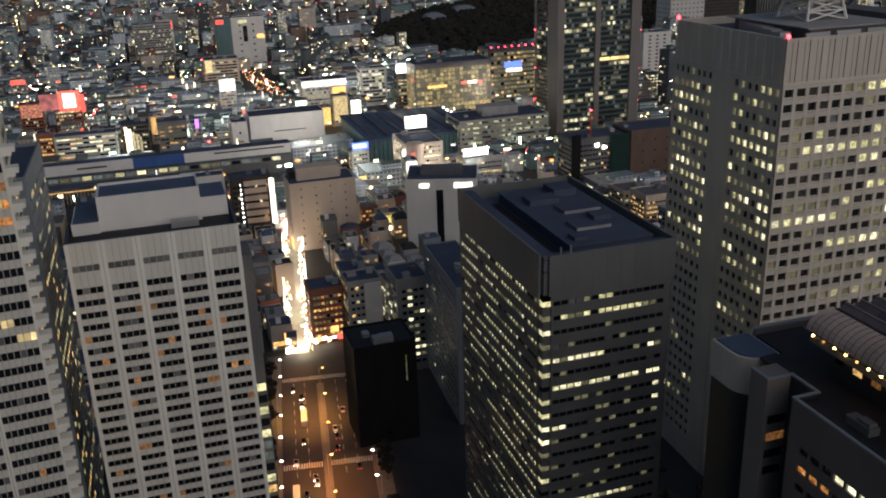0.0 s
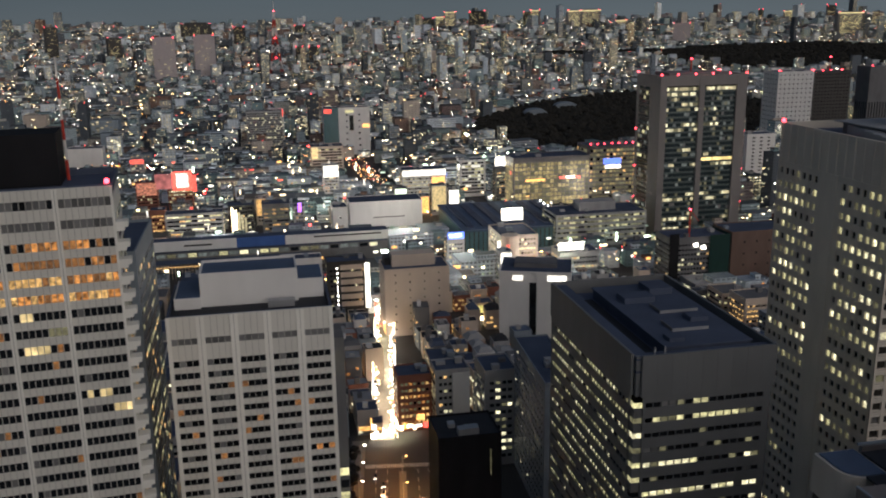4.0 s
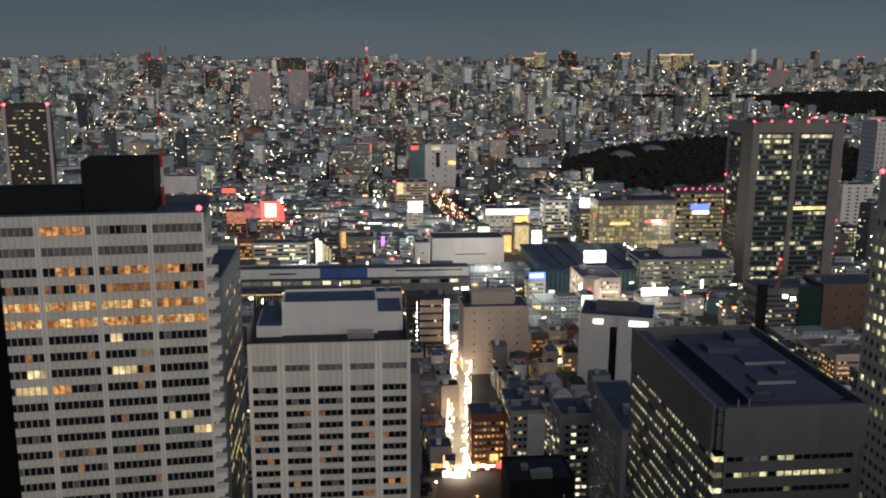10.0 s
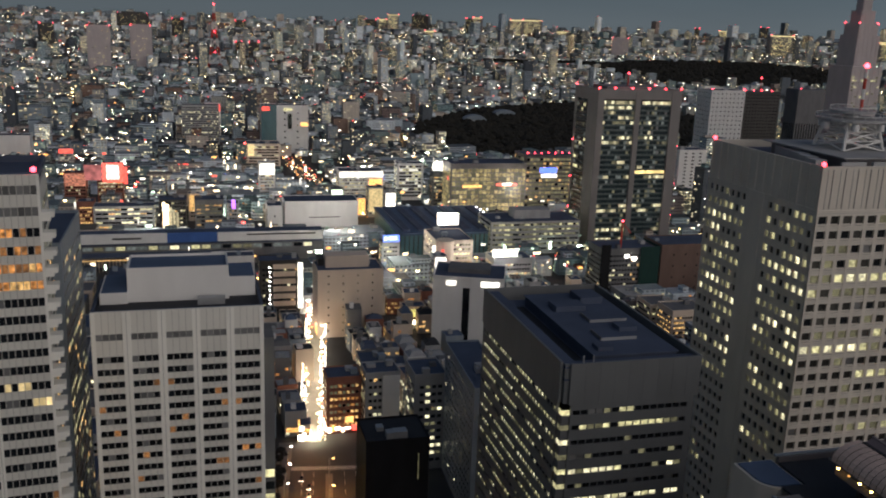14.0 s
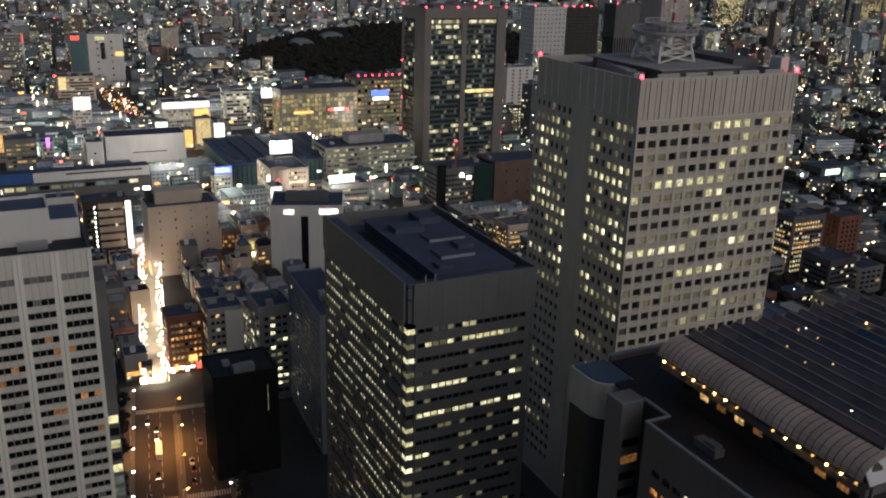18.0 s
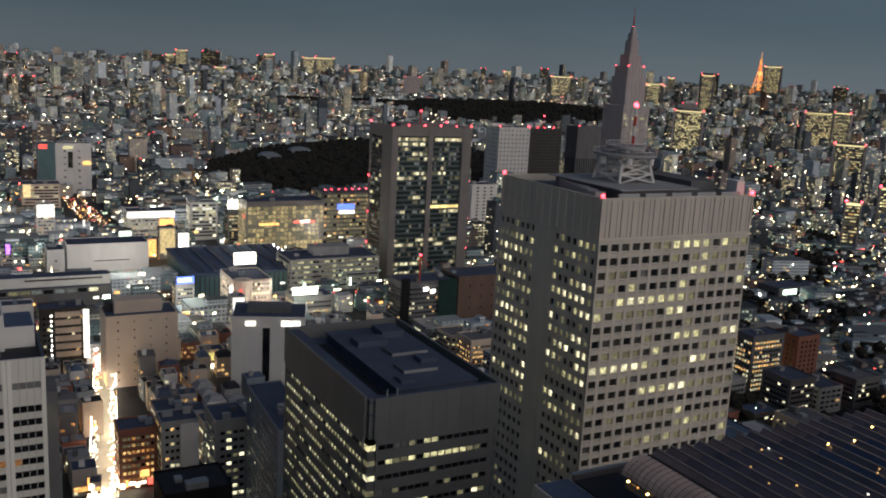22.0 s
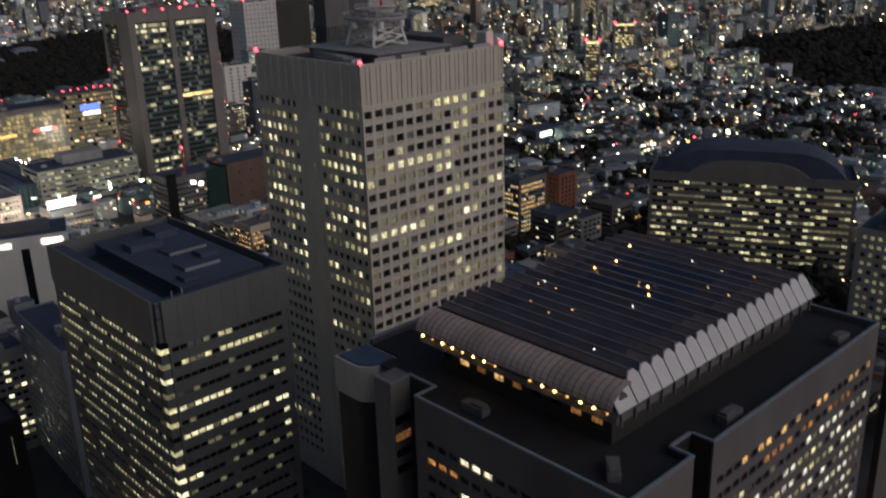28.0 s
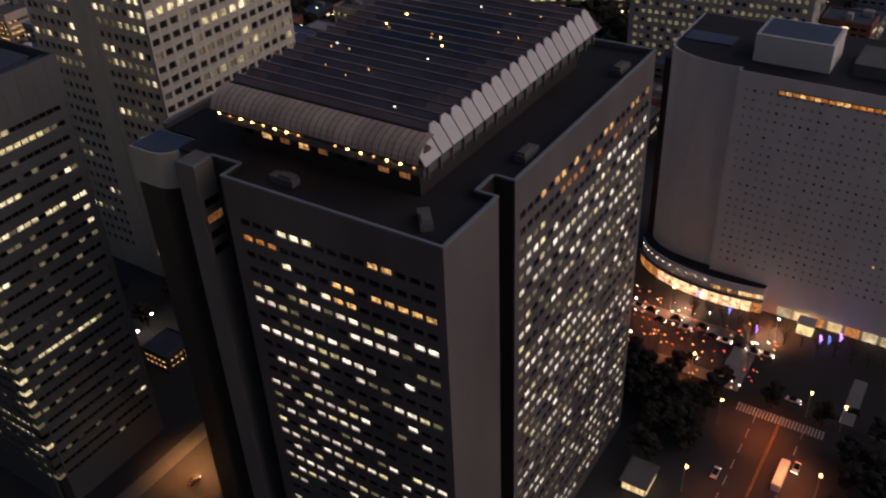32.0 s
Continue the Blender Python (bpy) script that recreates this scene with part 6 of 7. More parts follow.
lamp_light(112, 168, 9, 16000, (1.0, 0.42, 0.12))
lamp_light(72, 168, 9, 14000, (1.0, 0.40, 0.12))
for u_, v_ in ((228, 62), (230, 96), (247, 78), (246, 112), (256, 40)):
    lamp_light(u_, v_, 9, 5600, (1.0, 0.23, 0.055))
lamp_light(244, -14, 9, 3500, (1.0, 0.30, 0.08))
for u_, v_ in ((208, 30), (192, 18), (174, 30)):
    lamp_light(u_, v_, 9, 6500, (1.0, 0.22, 0.055))
lamp_light(150, 24, 8, 9000, (1.0, 0.30, 0.08))
lamp_light(234, 120, 8, 7000, (1.0, 0.30, 0.08))
lamp_light(149, 225, 7, 900, (1.0, 0.85, 0.6))
# added fill for two store fronts, in place of sign and city light
lamp_light(150, 478, 8, 7000, (1.0, 0.92, 0.78), False)
lamp_light(88, 535, 17, 5000, (1.0, 0.70, 0.5), False)
lamp_light(253, 70, 5, 9000, (1.0, 0.55, 0.28))
lamp_light(252, 40, 5, 9000, (1.0, 0.55, 0.28))
# unseen fill lights hung over the roofs to brighten the busy quarter
for u_, v_ in ((110, 640), (150, 690), (215, 640), (120, 790), (235, 880), (-40, 800), (60, 900), (200, 1035), (330, 880), (20, 1010), (180, 1080)):
    lamp_light(u_, v_, 26, 32000, (1.0, 0.94, 0.84), False)


# ---- low-rise buildings of the near quarters ----
def lot_free(u, v, w, d):
    for a, b, c_, e in reserved:
        if u < c_ and u + w > a and v < e and v + d > b:
            return False
    # the shopping street and the avenue run at eight degrees to the grid
    if 240 < v < 640:
        mid = 36 + (v + d / 2 - 245) * math.tan(radians(8))
        half = 26 if v < 405 else 8.5
        if u < mid + half and u + w > mid - half:
            return False
    return True


def near_quarters():
    r = random.Random(60)
    walls = (concrete, concrete, white_paint, cream_wall, concrete_dark, brick_red, blue_grey, steel_grey, cream_wall)
    words = {"grey_concrete": "grey concrete", "weathered_white_wall": "white rendered", "cream_tile_wall": "cream tiled", "dark_concrete": "dark concrete",
             "red_brown_tile": "red-brown tiled", "blue_grey_panel": "blue-grey panelled", "grey_steel_panel": "grey metal-clad"}
    count = 0
    for bu in range(-560, 900, 88):
        for bv in range(-500, 800, 66):
            for i in range(3):
                for j in range(2):
                    w, d = r.uniform(17, 26), r.uniform(19, 27)
                    u, v = bu + 4 + i * 27.5, bv + 4 + j * 29
                    x = u * math.cos(radians(GRID)) - v * math.sin(radians(GRID))
                    y = u * math.sin(radians(GRID)) + v * math.cos(radians(GRID))
                    far, yaw = math.hypot(x, y), math.degrees(math.atan2(-x, y))
                    top = r.uniform(8, 20) + (r.uniform(4, 14) if r.random() < 0.25 else 0)
                    wall = r.choice(walls)
                    if not (300 < far < 640 and -68 < yaw < 34 and (v > 262 or u > 330)) or (380 < v < 700 and -60 < u < 290) or not lot_free(u, v, w, d):
                        continue
                    busy = 0.55 if 400 < v < 700 and -60 < u < 300 else 0.3
                    if u > 330:
                        wall = r.choice((concrete_dark, concrete, brick_red, steel_grey, blue_grey, cream_wall))
                    label = f"{words[wall.name]} low-rise city building with roof units and lit windows"
                    block("low_rise_building", label, grid(u, v, 0, r.uniform(-1.5, 1.5)), w, d, top, wall, pitch=3.3, pane_w=r.choice((1.4, 2.2, 3.0)), pane_h=1.4, gap=r.choice((0.5, 1.0, 1.6)),
                          share=busy * r.uniform(0.2, 1.4), tones=((1, r.choice((lit_white, lit_green, lit_warm, lit_white))),), seed=count + 100, units=r.choice((1, 1, 2)), roof=r.choice((roof_felt, roof_felt, concrete, concrete_dark, roof_blue)), base=3.6, crown=1.6, group="low-rise city buildings")
                    count += 1
                    taken.append((u - 0.5, v - 0.5, u + w + 0.5, v + d + 0.5))
    # small buildings crowd the busy quarter
    lots = [(u_, v_) for u_ in np.arange(-62, 296, 12.4) for v_ in np.arange(398, 596, 13.6)]
    for iu, iv in lots:
        w, d, wall = r.uniform(7.5, 12), r.uniform(8, 13), r.choice(walls)
        top = r.uniform(9, 17) + (r.uniform(3, 10) if r.random() < 0.25 else 0)
        shade = r.choice((roof_felt, roof_black, concrete_dark, roof_black, concrete, roof_blue))
        u, v = iu + r.uniform(0, 1.2), iv + r.uniform(0, 1.2)
        if not lot_free(u, v, w, d) or any(u < c_ and u + w > a and v < e and v + d > b for a, b, c_, e in taken):
            continue
        h = thing("small_building", grid(u, v, 0, r.uniform(-5, 5)), f"small {words[wall.name]} town building with a cluttered roof", "building", "small town buildings")
        part("wall", tub(w, d, top, 0.25, 0.7), wall, h)
        if r.random() < 0.25:
            part("roof", prism([(0.1, 0.1), (w - 0.1, 0.1), (w - 0.1, d - 0.1), (0.1, d - 0.1)], top - 0.3, top + r.uniform(1.4, 3), r.uniform(0.2, 0.6)), shade, h, "sloping roof")
        else:
            part("roof", boxes([(0.26, 0.26, top - 0.69, w - 0.26, d - 0.26, top - 0.5)]), shade, h)
            x, y, a, b = r.uniform(0.6, w * 0.5), r.uniform(0.6, d * 0.5), r.uniform(2, 3.6), r.uniform(2, 4)
            part("roof_unit", boxes([(x, y, top - 0.5, x + a, y + b, top + r.uniform(0.8, 3.4))]), r.choice((bare_metal, concrete, concrete_dark, white_paint)), h)
        panes = Panes(h, 0)
        mat, share = r.choice((lit_white, lit_warm, lit_green, lit_warm, lit_orange)), r.choice((0.1, 0.2, 0.3, 0.55))
        for z in range(int((top - 2) / 3.0)):
            for j in range(int(w / 2.4)):
                if r.random() < share:
                    panes.add("front", 0.6 + 2.4 * j, 0, 1.2 + 3 * z, 1.6, 1.4, mat)
            for j in range(int(d / 2.4)):
                if r.random() < share:
                    panes.add("left", 0, 0.6 + 2.4 * j, 1.2 + 3 * z, 1.6, 1.4, mat)
        panes.close()
        if r.random() < 0.3:
            q = r.uniform(1.2, 2.6)
            part("shop_sign", boxes([(r.uniform(0.3, 2), -0.5, 2.6, w - r.uniform(0.3, 3), -0.02, 2.6 + q)]), r.choice((shop_glow, sign_white, sign_orange, sign_red, shop_glow)), h, "glowing shop sign")


taken = []
near_quarters()


# ---- shops along the bright street ----
def shop_signs():
    r = random.Random(61)
    base = grid(50, 405, 0, -8)
    for s in (-1, 1):
        y = 1.0
        while y < 206:
            long_ = r.uniform(3.5, 7.5)
            h = thing("shop_front", base @ pose(s * 6.4, y, 0), "glowing shop front with a hanging sign on the shopping street", "shop front", "shop fronts")
            part("fascia", boxes([(-0.15, 0, 3.3, 0.15, long_, 3.9)]), r.choice((sign_white, sign_orange, sign_red, white_paint)), h)
            part("shop_window", boxes([(-0.1, 0.2, 0.3, 0.1, long_ - 0.2, 3.2)]), pick(r, (0.55, shop_glow), (0.25, sign_white), (0.1, lit_warm), (1, pane_dark)), h, "lit shop window")
            if r.random() < 0.75:
                z = r.uniform(4.4, 7)
                hang = part("hanging_sign", boxes([(-0.7 if s > 0 else -0.1, -0.15, z, 0.1 if s > 0 else 0.7, 0.15, z + r.uniform(2, 8))]), r.choice((sign_white, sign_white, shop_glow, sign_orange, sign_red, shop_glow)), h, "lit hanging sign")
                part("bracket", boxes([(-0.12, -0.1, 3.9, 0.12, 0.1, z)]), bare_metal, hang)
            y += long_ + r.choice((0.3, 0.3, 1.5, 4))


shop_signs()
c = thing("corner_shop", grid(43.5, 407, 0, -8), "corner shop with dazzling lit windows at the end of the avenue", "shop")
part("wall", boxes([(0, 0, 0, 6, 7, 9)]), cream_wall, c)
part("roof", boxes([(-0.2, -0.2, 9, 6.2, 7.2, 9.3)]), roof_felt, c)
for x, lo, hi, m_ in ((0.3, 0.4, 3.2, street_blaze), (2.2, 0.4, 4.4, street_blaze), (4.1, 0.4, 2.8, shop_glow)):
    part("shop_window", boxes([(x, -0.2, lo, x + 1.6, -0.02, hi)]), m_, c, "dazzling shop window")
for y, hi in ((0.4, 3.6), (2.6, 2.8), (4.8, 3.2)):
    part("shop_window", boxes([(6.02, y, 0.4, 6.2, y + 1.7, hi)]), street_blaze, c)
part("sign", boxes([(0.8, -0.4, 5.4, 3.0, -0.02, 7.8)]), sign_white, c, "white lit sign")
part("sign", boxes([(3.6, -0.4, 5.0, 5.4, -0.02, 6.4)]), sign_orange, c, "orange lit sign")


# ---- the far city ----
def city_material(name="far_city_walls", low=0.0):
    """Walls of far buildings: a tone for each building, pale partly to stand in for haze, rows of dark windows at real
    size.
    """
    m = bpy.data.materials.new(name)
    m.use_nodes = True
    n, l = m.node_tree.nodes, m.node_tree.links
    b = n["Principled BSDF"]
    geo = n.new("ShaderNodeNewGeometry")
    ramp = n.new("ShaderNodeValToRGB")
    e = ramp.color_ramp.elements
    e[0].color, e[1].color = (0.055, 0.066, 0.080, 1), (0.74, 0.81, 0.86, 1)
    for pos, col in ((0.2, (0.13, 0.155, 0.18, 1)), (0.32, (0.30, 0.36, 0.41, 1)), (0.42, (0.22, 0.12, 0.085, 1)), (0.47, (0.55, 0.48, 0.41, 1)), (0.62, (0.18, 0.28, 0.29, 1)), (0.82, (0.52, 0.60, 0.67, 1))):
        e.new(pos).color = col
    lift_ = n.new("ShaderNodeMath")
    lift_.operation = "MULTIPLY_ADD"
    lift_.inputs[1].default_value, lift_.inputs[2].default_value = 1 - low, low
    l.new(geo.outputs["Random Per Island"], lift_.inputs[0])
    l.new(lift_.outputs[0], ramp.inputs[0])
    sep, nor = n.new("ShaderNodeSeparateXYZ"), n.new("ShaderNodeSeparateXYZ")
    l.new(geo.outputs["Position"], sep.inputs[0])
    l.new(geo.outputs["Normal"], nor.inputs[0])

    def math_node(op, a, bb=None, c_=None):
        k = n.new("ShaderNodeMath")
        k.operation = op
        for i, x in enumerate((a, bb, c_)):
            if x is None:
                continue
            if isinstance(x, (int, float)):
                k.inputs[i].default_value = x
            else:
                l.new(x, k.inputs[i])
        return k.outputs[0]

    along = math_node("SUBTRACT", math_node("MULTIPLY", sep.outputs[0], nor.outputs[1]), math_node("MULTIPLY", sep.outputs[1], nor.outputs[0]))
    kind_ = math_node("FRACT", math_node("MULTIPLY", geo.outputs["Random Per Island"], 17.3))
    fz = math_node("FRACT", math_node("MULTIPLY", sep.outputs[2], 1 / 3.2))
    fh = math_node("FRACT", math_node("MULTIPLY", along, math_node("MULTIPLY_ADD", kind_, 0.3, 0.12)))
    win = math_node("MULTIPLY", math_node("MULTIPLY", math_node("GREATER_THAN", fz, 0.35), math_node("LESS_THAN", fz, 0.85)), math_node("GREATER_THAN", fh, 0.35))
    win = math_node("MULTIPLY", win, math_node("LESS_THAN", math_node("ABSOLUTE", nor.outputs[2]), 0.5))
    mix = n.new("ShaderNodeMix")
    mix.data_type = "RGBA"
    l.new(math_node("MULTIPLY", win, math_node("MINIMUM", math_node("MULTIPLY", kind_, 1.2), 0.78)), mix.inputs[0])
    l.new(ramp.outputs[0], mix.inputs[6])
    mix.inputs[7].default_value = (0.03, 0.033, 0.04, 1)
    noise_ = n.new("ShaderNodeTexNoise")
    noise_.inputs["Scale"].default_value = 0.12
    l.new(geo.outputs["Position"], noise_.inputs["Vector"])
    sc = n.new("ShaderNodeVectorMath")
    sc.operation = "SCALE"
    l.new(mix.outputs[2], sc.inputs[0])
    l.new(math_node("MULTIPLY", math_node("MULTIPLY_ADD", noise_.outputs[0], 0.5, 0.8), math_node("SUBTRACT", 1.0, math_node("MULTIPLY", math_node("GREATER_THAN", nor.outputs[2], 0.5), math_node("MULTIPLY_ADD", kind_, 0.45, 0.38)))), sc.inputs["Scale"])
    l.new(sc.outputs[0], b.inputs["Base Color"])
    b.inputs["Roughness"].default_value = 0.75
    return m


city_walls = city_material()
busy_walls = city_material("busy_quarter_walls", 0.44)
CORNERS = np.array([(-1, -1, 0), (1, -1, 0), (1, 1, 0), (-1, 1, 0), (-1, -1, 1), (1, -1, 1), (1, 1, 1), (-1, 1, 1)], float)
FACES = np.array([(4, 5, 6, 7), (0, 1, 5, 4), (1, 2, 6, 5), (2, 3, 7, 6), (3, 0, 4, 7)])


def mesh_of(name, verts, quads):
    me = bpy.data.meshes.new(name)
    me.vertices.add(len(verts))
    me.vertices.foreach_set("co", np.asarray(verts, dtype=np.float32).ravel())
    me.loops.add(quads.size)
    me.loops.foreach_set("vertex_index", quads.astype(np.int32).ravel())
    me.polygons.add(len(quads))
    me.polygons.foreach_set("loop_start", np.arange(0, quads.size, 4, dtype=np.int32))
    me.update(calc_edges=True)
    me.shade_flat()
    return me


def box_cloud(name, x, y, z, hw, hd, hh, ang):
    """One mesh of many upright boxes."""
    c_, s = np.cos(ang)[:, None], np.sin(ang)[:, None]
    lx, ly = CORNERS[None, :, 0] * hw[:, None], CORNERS[None, :, 1] * hd[:, None]
    v = np.stack([x[:, None] + lx * c_ - ly * s, y[:, None] + lx * s + ly * c_, z[:, None] + CORNERS[None, :, 2] * hh[:, None]], -1).reshape(-1, 3)
    q = (FACES[None] + 8 * np.arange(len(x))[:, None, None]).reshape(-1, 4)
    return mesh_of(name, v, q)


def in_park(x, y):
    """The dark gardens: ellipses in plan."""
    out = np.zeros(len(x), bool)
    for cx, cy, a, b, turn in PARKS:
        c_, s = math.cos(radians(turn)), math.sin(radians(turn))
        dx, dy = x - cx, y - cy
        out |= ((dx * c_ + dy * s) / a) ** 2 + ((-dx * s + dy * c_) / b) ** 2 < 1
    return out


PARKS = ((200, 1790, 270, 460, -22), (1426, 845, 480, 430, -14), (830, 2980, 430, 330, -16), (320, 3150, 330, 45, 0))


def far_city():
    g = np.random.default_rng(11)
    xs, ys, hs, ws, ds, an, bz = [], [], [], [], [], [], []
    centres = g.uniform((-3600, 300), (3600, 4900), (90, 2))
    angles = radians(GRID) + g.normal(0, 0.35, 90)
    for lo, hi, step in ((640, 1500, 21), (1500, 2600, 23), (2600, 3700, 28), (3700, 4850, 36)):
        k = np.arange(-int(hi / step), int(hi / step) + 1)
        gx, gy = np.meshgrid(k * step * 1.0, k * step * 1.0)
        x = gx.ravel() + g.uniform(-0.1, 0.1, gx.size) * step
        y = gy.ravel() + g.uniform(-0.1, 0.1, gx.size) * step
        a = radians(GRID)
        x, y = x * math.cos(a) - y * math.sin(a), x * math.sin(a) + y * math.cos(a)
        far, yaw = np.hypot(x, y), np.degrees(np.arctan2(-x, y))
        u, v = x * math.cos(a) + y * math.sin(a), -x * math.sin(a) + y * math.cos(a)
        # the busy quarter round the station begins nearer
        busy = (v > 596) & (v < 1260) & (u > -330) & (u < 420)
        keep = ((far > lo) | ((lo == 640) & busy & (u > -62) & (u < 290))) & (far <= hi) & (yaw > -70) & (yaw < 42) & ~in_park(x, y)
        for p, q, s, t in reserved:
            keep &= ~((u > p - 8) & (u < s + 8) & (v > q - 8) & (v < t + 8))
        keep &= g.random(x.size) < 0.94
        # broad streets run out through the quarters
        keep &= ~((np.abs(np.mod(u + 0.13 * v, 330) - 20) < 9) | (np.abs(np.mod(v, 410) - 60) < 9))
        x, y, busy = x[keep], y[keep], busy[keep]
        near = np.argmin((x[:, None] - centres[None, :, 0]) ** 2 + (y[:, None] - centres[None, :, 1]) ** 2, 1)
        n = len(x)
        h = np.exp(g.normal(2.2, 0.36, n))
        # taller and closer set apartment blocks south-east of the station
        east = np.clip((np.degrees(np.arctan2(x, y)) - 14) / 14, 0, 1)
        tall = g.random(n) < 0.10 + 0.20 * east
        h[tall] = g.uniform(18, 38, tall.sum())
        high = g.random(n) < (0.010 if lo > 2500 else 0.008 if lo > 1400 else 0.003) * (1 + 1.5 * east)
        h[high] = g.uniform(38, 92, high.sum())
        broad = g.random(n) < np.where(busy, 0.28, 0.13)
        xs.append(x), ys.append(y), hs.append(h), an.append(angles[near] * 0.6 + a * 0.4)
        wide = np.where(broad & (lo < 2500), g.uniform(1.6, 2.3, n), 1.0)
        h = np.where(broad & (h < 30), h * 1.25 + 3, h)
        h = np.where(busy, np.minimum(h, 13 + 4 * g.random(n)), h)
        h = np.where((np.hypot(x, y) < 1250) & (np.degrees(np.arctan2(x, y)) > 33), np.minimum(h, 9 + 7 * g.random(n)), h)
        hs[-1] = h
        bz.append(busy)
        ws.append(step * g.uniform(0.22, 0.49, n) * wide), ds.append(step * g.uniform(0.22, 0.49, n) * np.sqrt(wide))
    x, y, h, w, d, ang, busy = (np.concatenate(q) for q in (xs, ys, hs, ws, ds, an, bz))
    far = np.hypot(x, y)
    t = np.clip((far - 1800) / 3100, 0, 1)
    z = 150 * t * t * (3 - 2 * t)
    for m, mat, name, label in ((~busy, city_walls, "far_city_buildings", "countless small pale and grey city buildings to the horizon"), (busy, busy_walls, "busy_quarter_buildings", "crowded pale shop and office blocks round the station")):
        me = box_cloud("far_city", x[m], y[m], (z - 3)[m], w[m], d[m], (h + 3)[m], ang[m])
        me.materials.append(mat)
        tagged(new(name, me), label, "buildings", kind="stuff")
    # stair houses and tanks on the roofs
    top = g.random(len(x)) < 0.6
    n = top.sum()
    f1, f2 = g.uniform(0.2, 0.5, n), g.uniform(0.2, 0.5, n)
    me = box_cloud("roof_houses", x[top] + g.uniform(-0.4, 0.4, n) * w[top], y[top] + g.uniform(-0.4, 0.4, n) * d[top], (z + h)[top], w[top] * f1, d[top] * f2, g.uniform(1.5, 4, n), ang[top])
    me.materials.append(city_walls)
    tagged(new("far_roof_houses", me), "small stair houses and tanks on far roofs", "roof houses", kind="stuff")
    # rows of faintly lit landings on the taller blocks
    pts = []
    lit_share = np.where(g.random(len(x)) < 0.35, g.uniform(0.5, 0.9, len(x)), g.uniform(0.05, 0.4, len(x)))
    for side in range(4):
        nx, ny = np.cos(ang + side * math.pi / 2), np.sin(ang + side * math.pi / 2)
        facing = (-(nx * x + ny * y) / far > 0.25) & (h > 15)
        half, reach = (w, d) if side % 2 == 0 else (d, w)
        for i in np.nonzero(facing)[0]:
            if g.random() < 0.3:
                continue
            big = h[i] > 37
            rows_n, cols_n, lit_ = int(h[i] / 3.2), 6 if big else 4, lit_share[i]
            for a_ in range(rows_n):
                for b_ in range(cols_n):
                    if g.random() < lit_:
                        o = (-0.8 + 1.6 * b_ / (cols_n - 1)) * reach[i]
                        pts.append((x[i] + nx[i] * (half[i] + 0.1) - ny[i] * o, y[i] + ny[i] * (half[i] + 0.1) + nx[i] * o, z[i] + 1.6 + 3.2 * a_, ang[i] + side * math.pi / 2, min(reach[i] * 0.12, 2.2) if big else 0.8))
    p = np.array(pts)
    n = len(p)
    me = box_cloud("landings", p[:, 0], p[:, 1], p[:, 2], np.full(n, 0.05), p[:, 4], np.full(n, 1.6), p[:, 3])
    me.materials.append(far_faint)
    tagged(new("far_faint_windows", me), "faintly lit windows in rows on far apartment blocks", "lights", kind="stuff")
    # lit storeys of the nearer blocks, in rows of one tone for each building
    rows_of = {"white": [], "warm": [], "green": []}
    tone_of = g.choice(["white", "warm", "green", "white"], len(x))
    for side in range(4):
        nx, ny = np.cos(ang + side * math.pi / 2), np.sin(ang + side * math.pi / 2)
        half, reach = (w, d) if side % 2 == 0 else (d, w)
        for i in np.nonzero((-(nx * x + ny * y) / far > 0.2) & (far < 1550) & (g.random(len(x)) < 0.62))[0]:
            cols_n = max(int(reach[i] / 1.5), 2)
            for a_ in range(int((h[i] - 1) / 3.2)):
                row_share = lit_share[i] * g.uniform(0.1, 1.1)
                for b_ in range(cols_n):
                    if g.random() < row_share:
                        o = (-0.85 + 1.7 * b_ / (cols_n - 1)) * reach[i]
                        rows_of[tone_of[i]].append((x[i] + nx[i] * (half[i] + 0.1) - ny[i] * o, y[i] + ny[i] * (half[i] + 0.1) + nx[i] * o, z[i] + 1.3 + 3.2 * a_, ang[i] + side * math.pi / 2, reach[i] * 0.62 / cols_n))
    for name, mat in (("white", lit_white), ("warm", lit_warm), ("green", near_green)):
        p = np.array(rows_of[name])
        n = len(p)
        me = box_cloud("storeys", p[:, 0], p[:, 1], p[:, 2], np.full(n, 0.05), p[:, 4], np.full(n, 1.4), p[:, 3])
        me.materials.append(mat)
        tagged(new(f"mid_city_windows_{name}", me), f"{name} lit windows in rows on mid-distance blocks", "lights", kind="stuff")
    # lit windows on the faces turned to the viewer
    tones = {"white": (far_white, 0.42), "warm": (far_warm, 0.33), "green": (far_green, 0.14), "red": (far_red, 0.05), "orange": (far_orange, 0.06)}
    for name, (mat, share) in tones.items():
        pts = []
        for side in range(4):
            nx, ny = np.cos(ang + side * math.pi / 2), np.sin(ang + side * math.pi / 2)
            facing = -(nx * x + ny * y) / far > 0.3
            for rep in range(3):
                m = facing & (g.random(len(x)) < share * LIGHT_SHARE[name] * np.clip(1.75 - far / 3300, 0.65, 1.5))
                half, reach = (w, d) if side % 2 == 0 else (d, w)
                if name == "red":
                    zz = (z + h)[m] + 0.5
                else:
                    zz = z[m] + g.uniform(0.35, 0.98, m.sum()) * h[m]
                off = g.uniform(-0.7, 0.7, m.sum()) * reach[m]
                px = x[m] + nx[m] * (half[m] + 0.12) - ny[m] * off
                py = y[m] + ny[m] * (half[m] + 0.12) + nx[m] * off
                pts.append(np.stack([px, py, zz, ang[m] + side * math.pi / 2, far[m]], -1))
        p = np.concatenate(pts)
        n = len(p)
        size = np.exp(g.normal(0, 0.5, n))
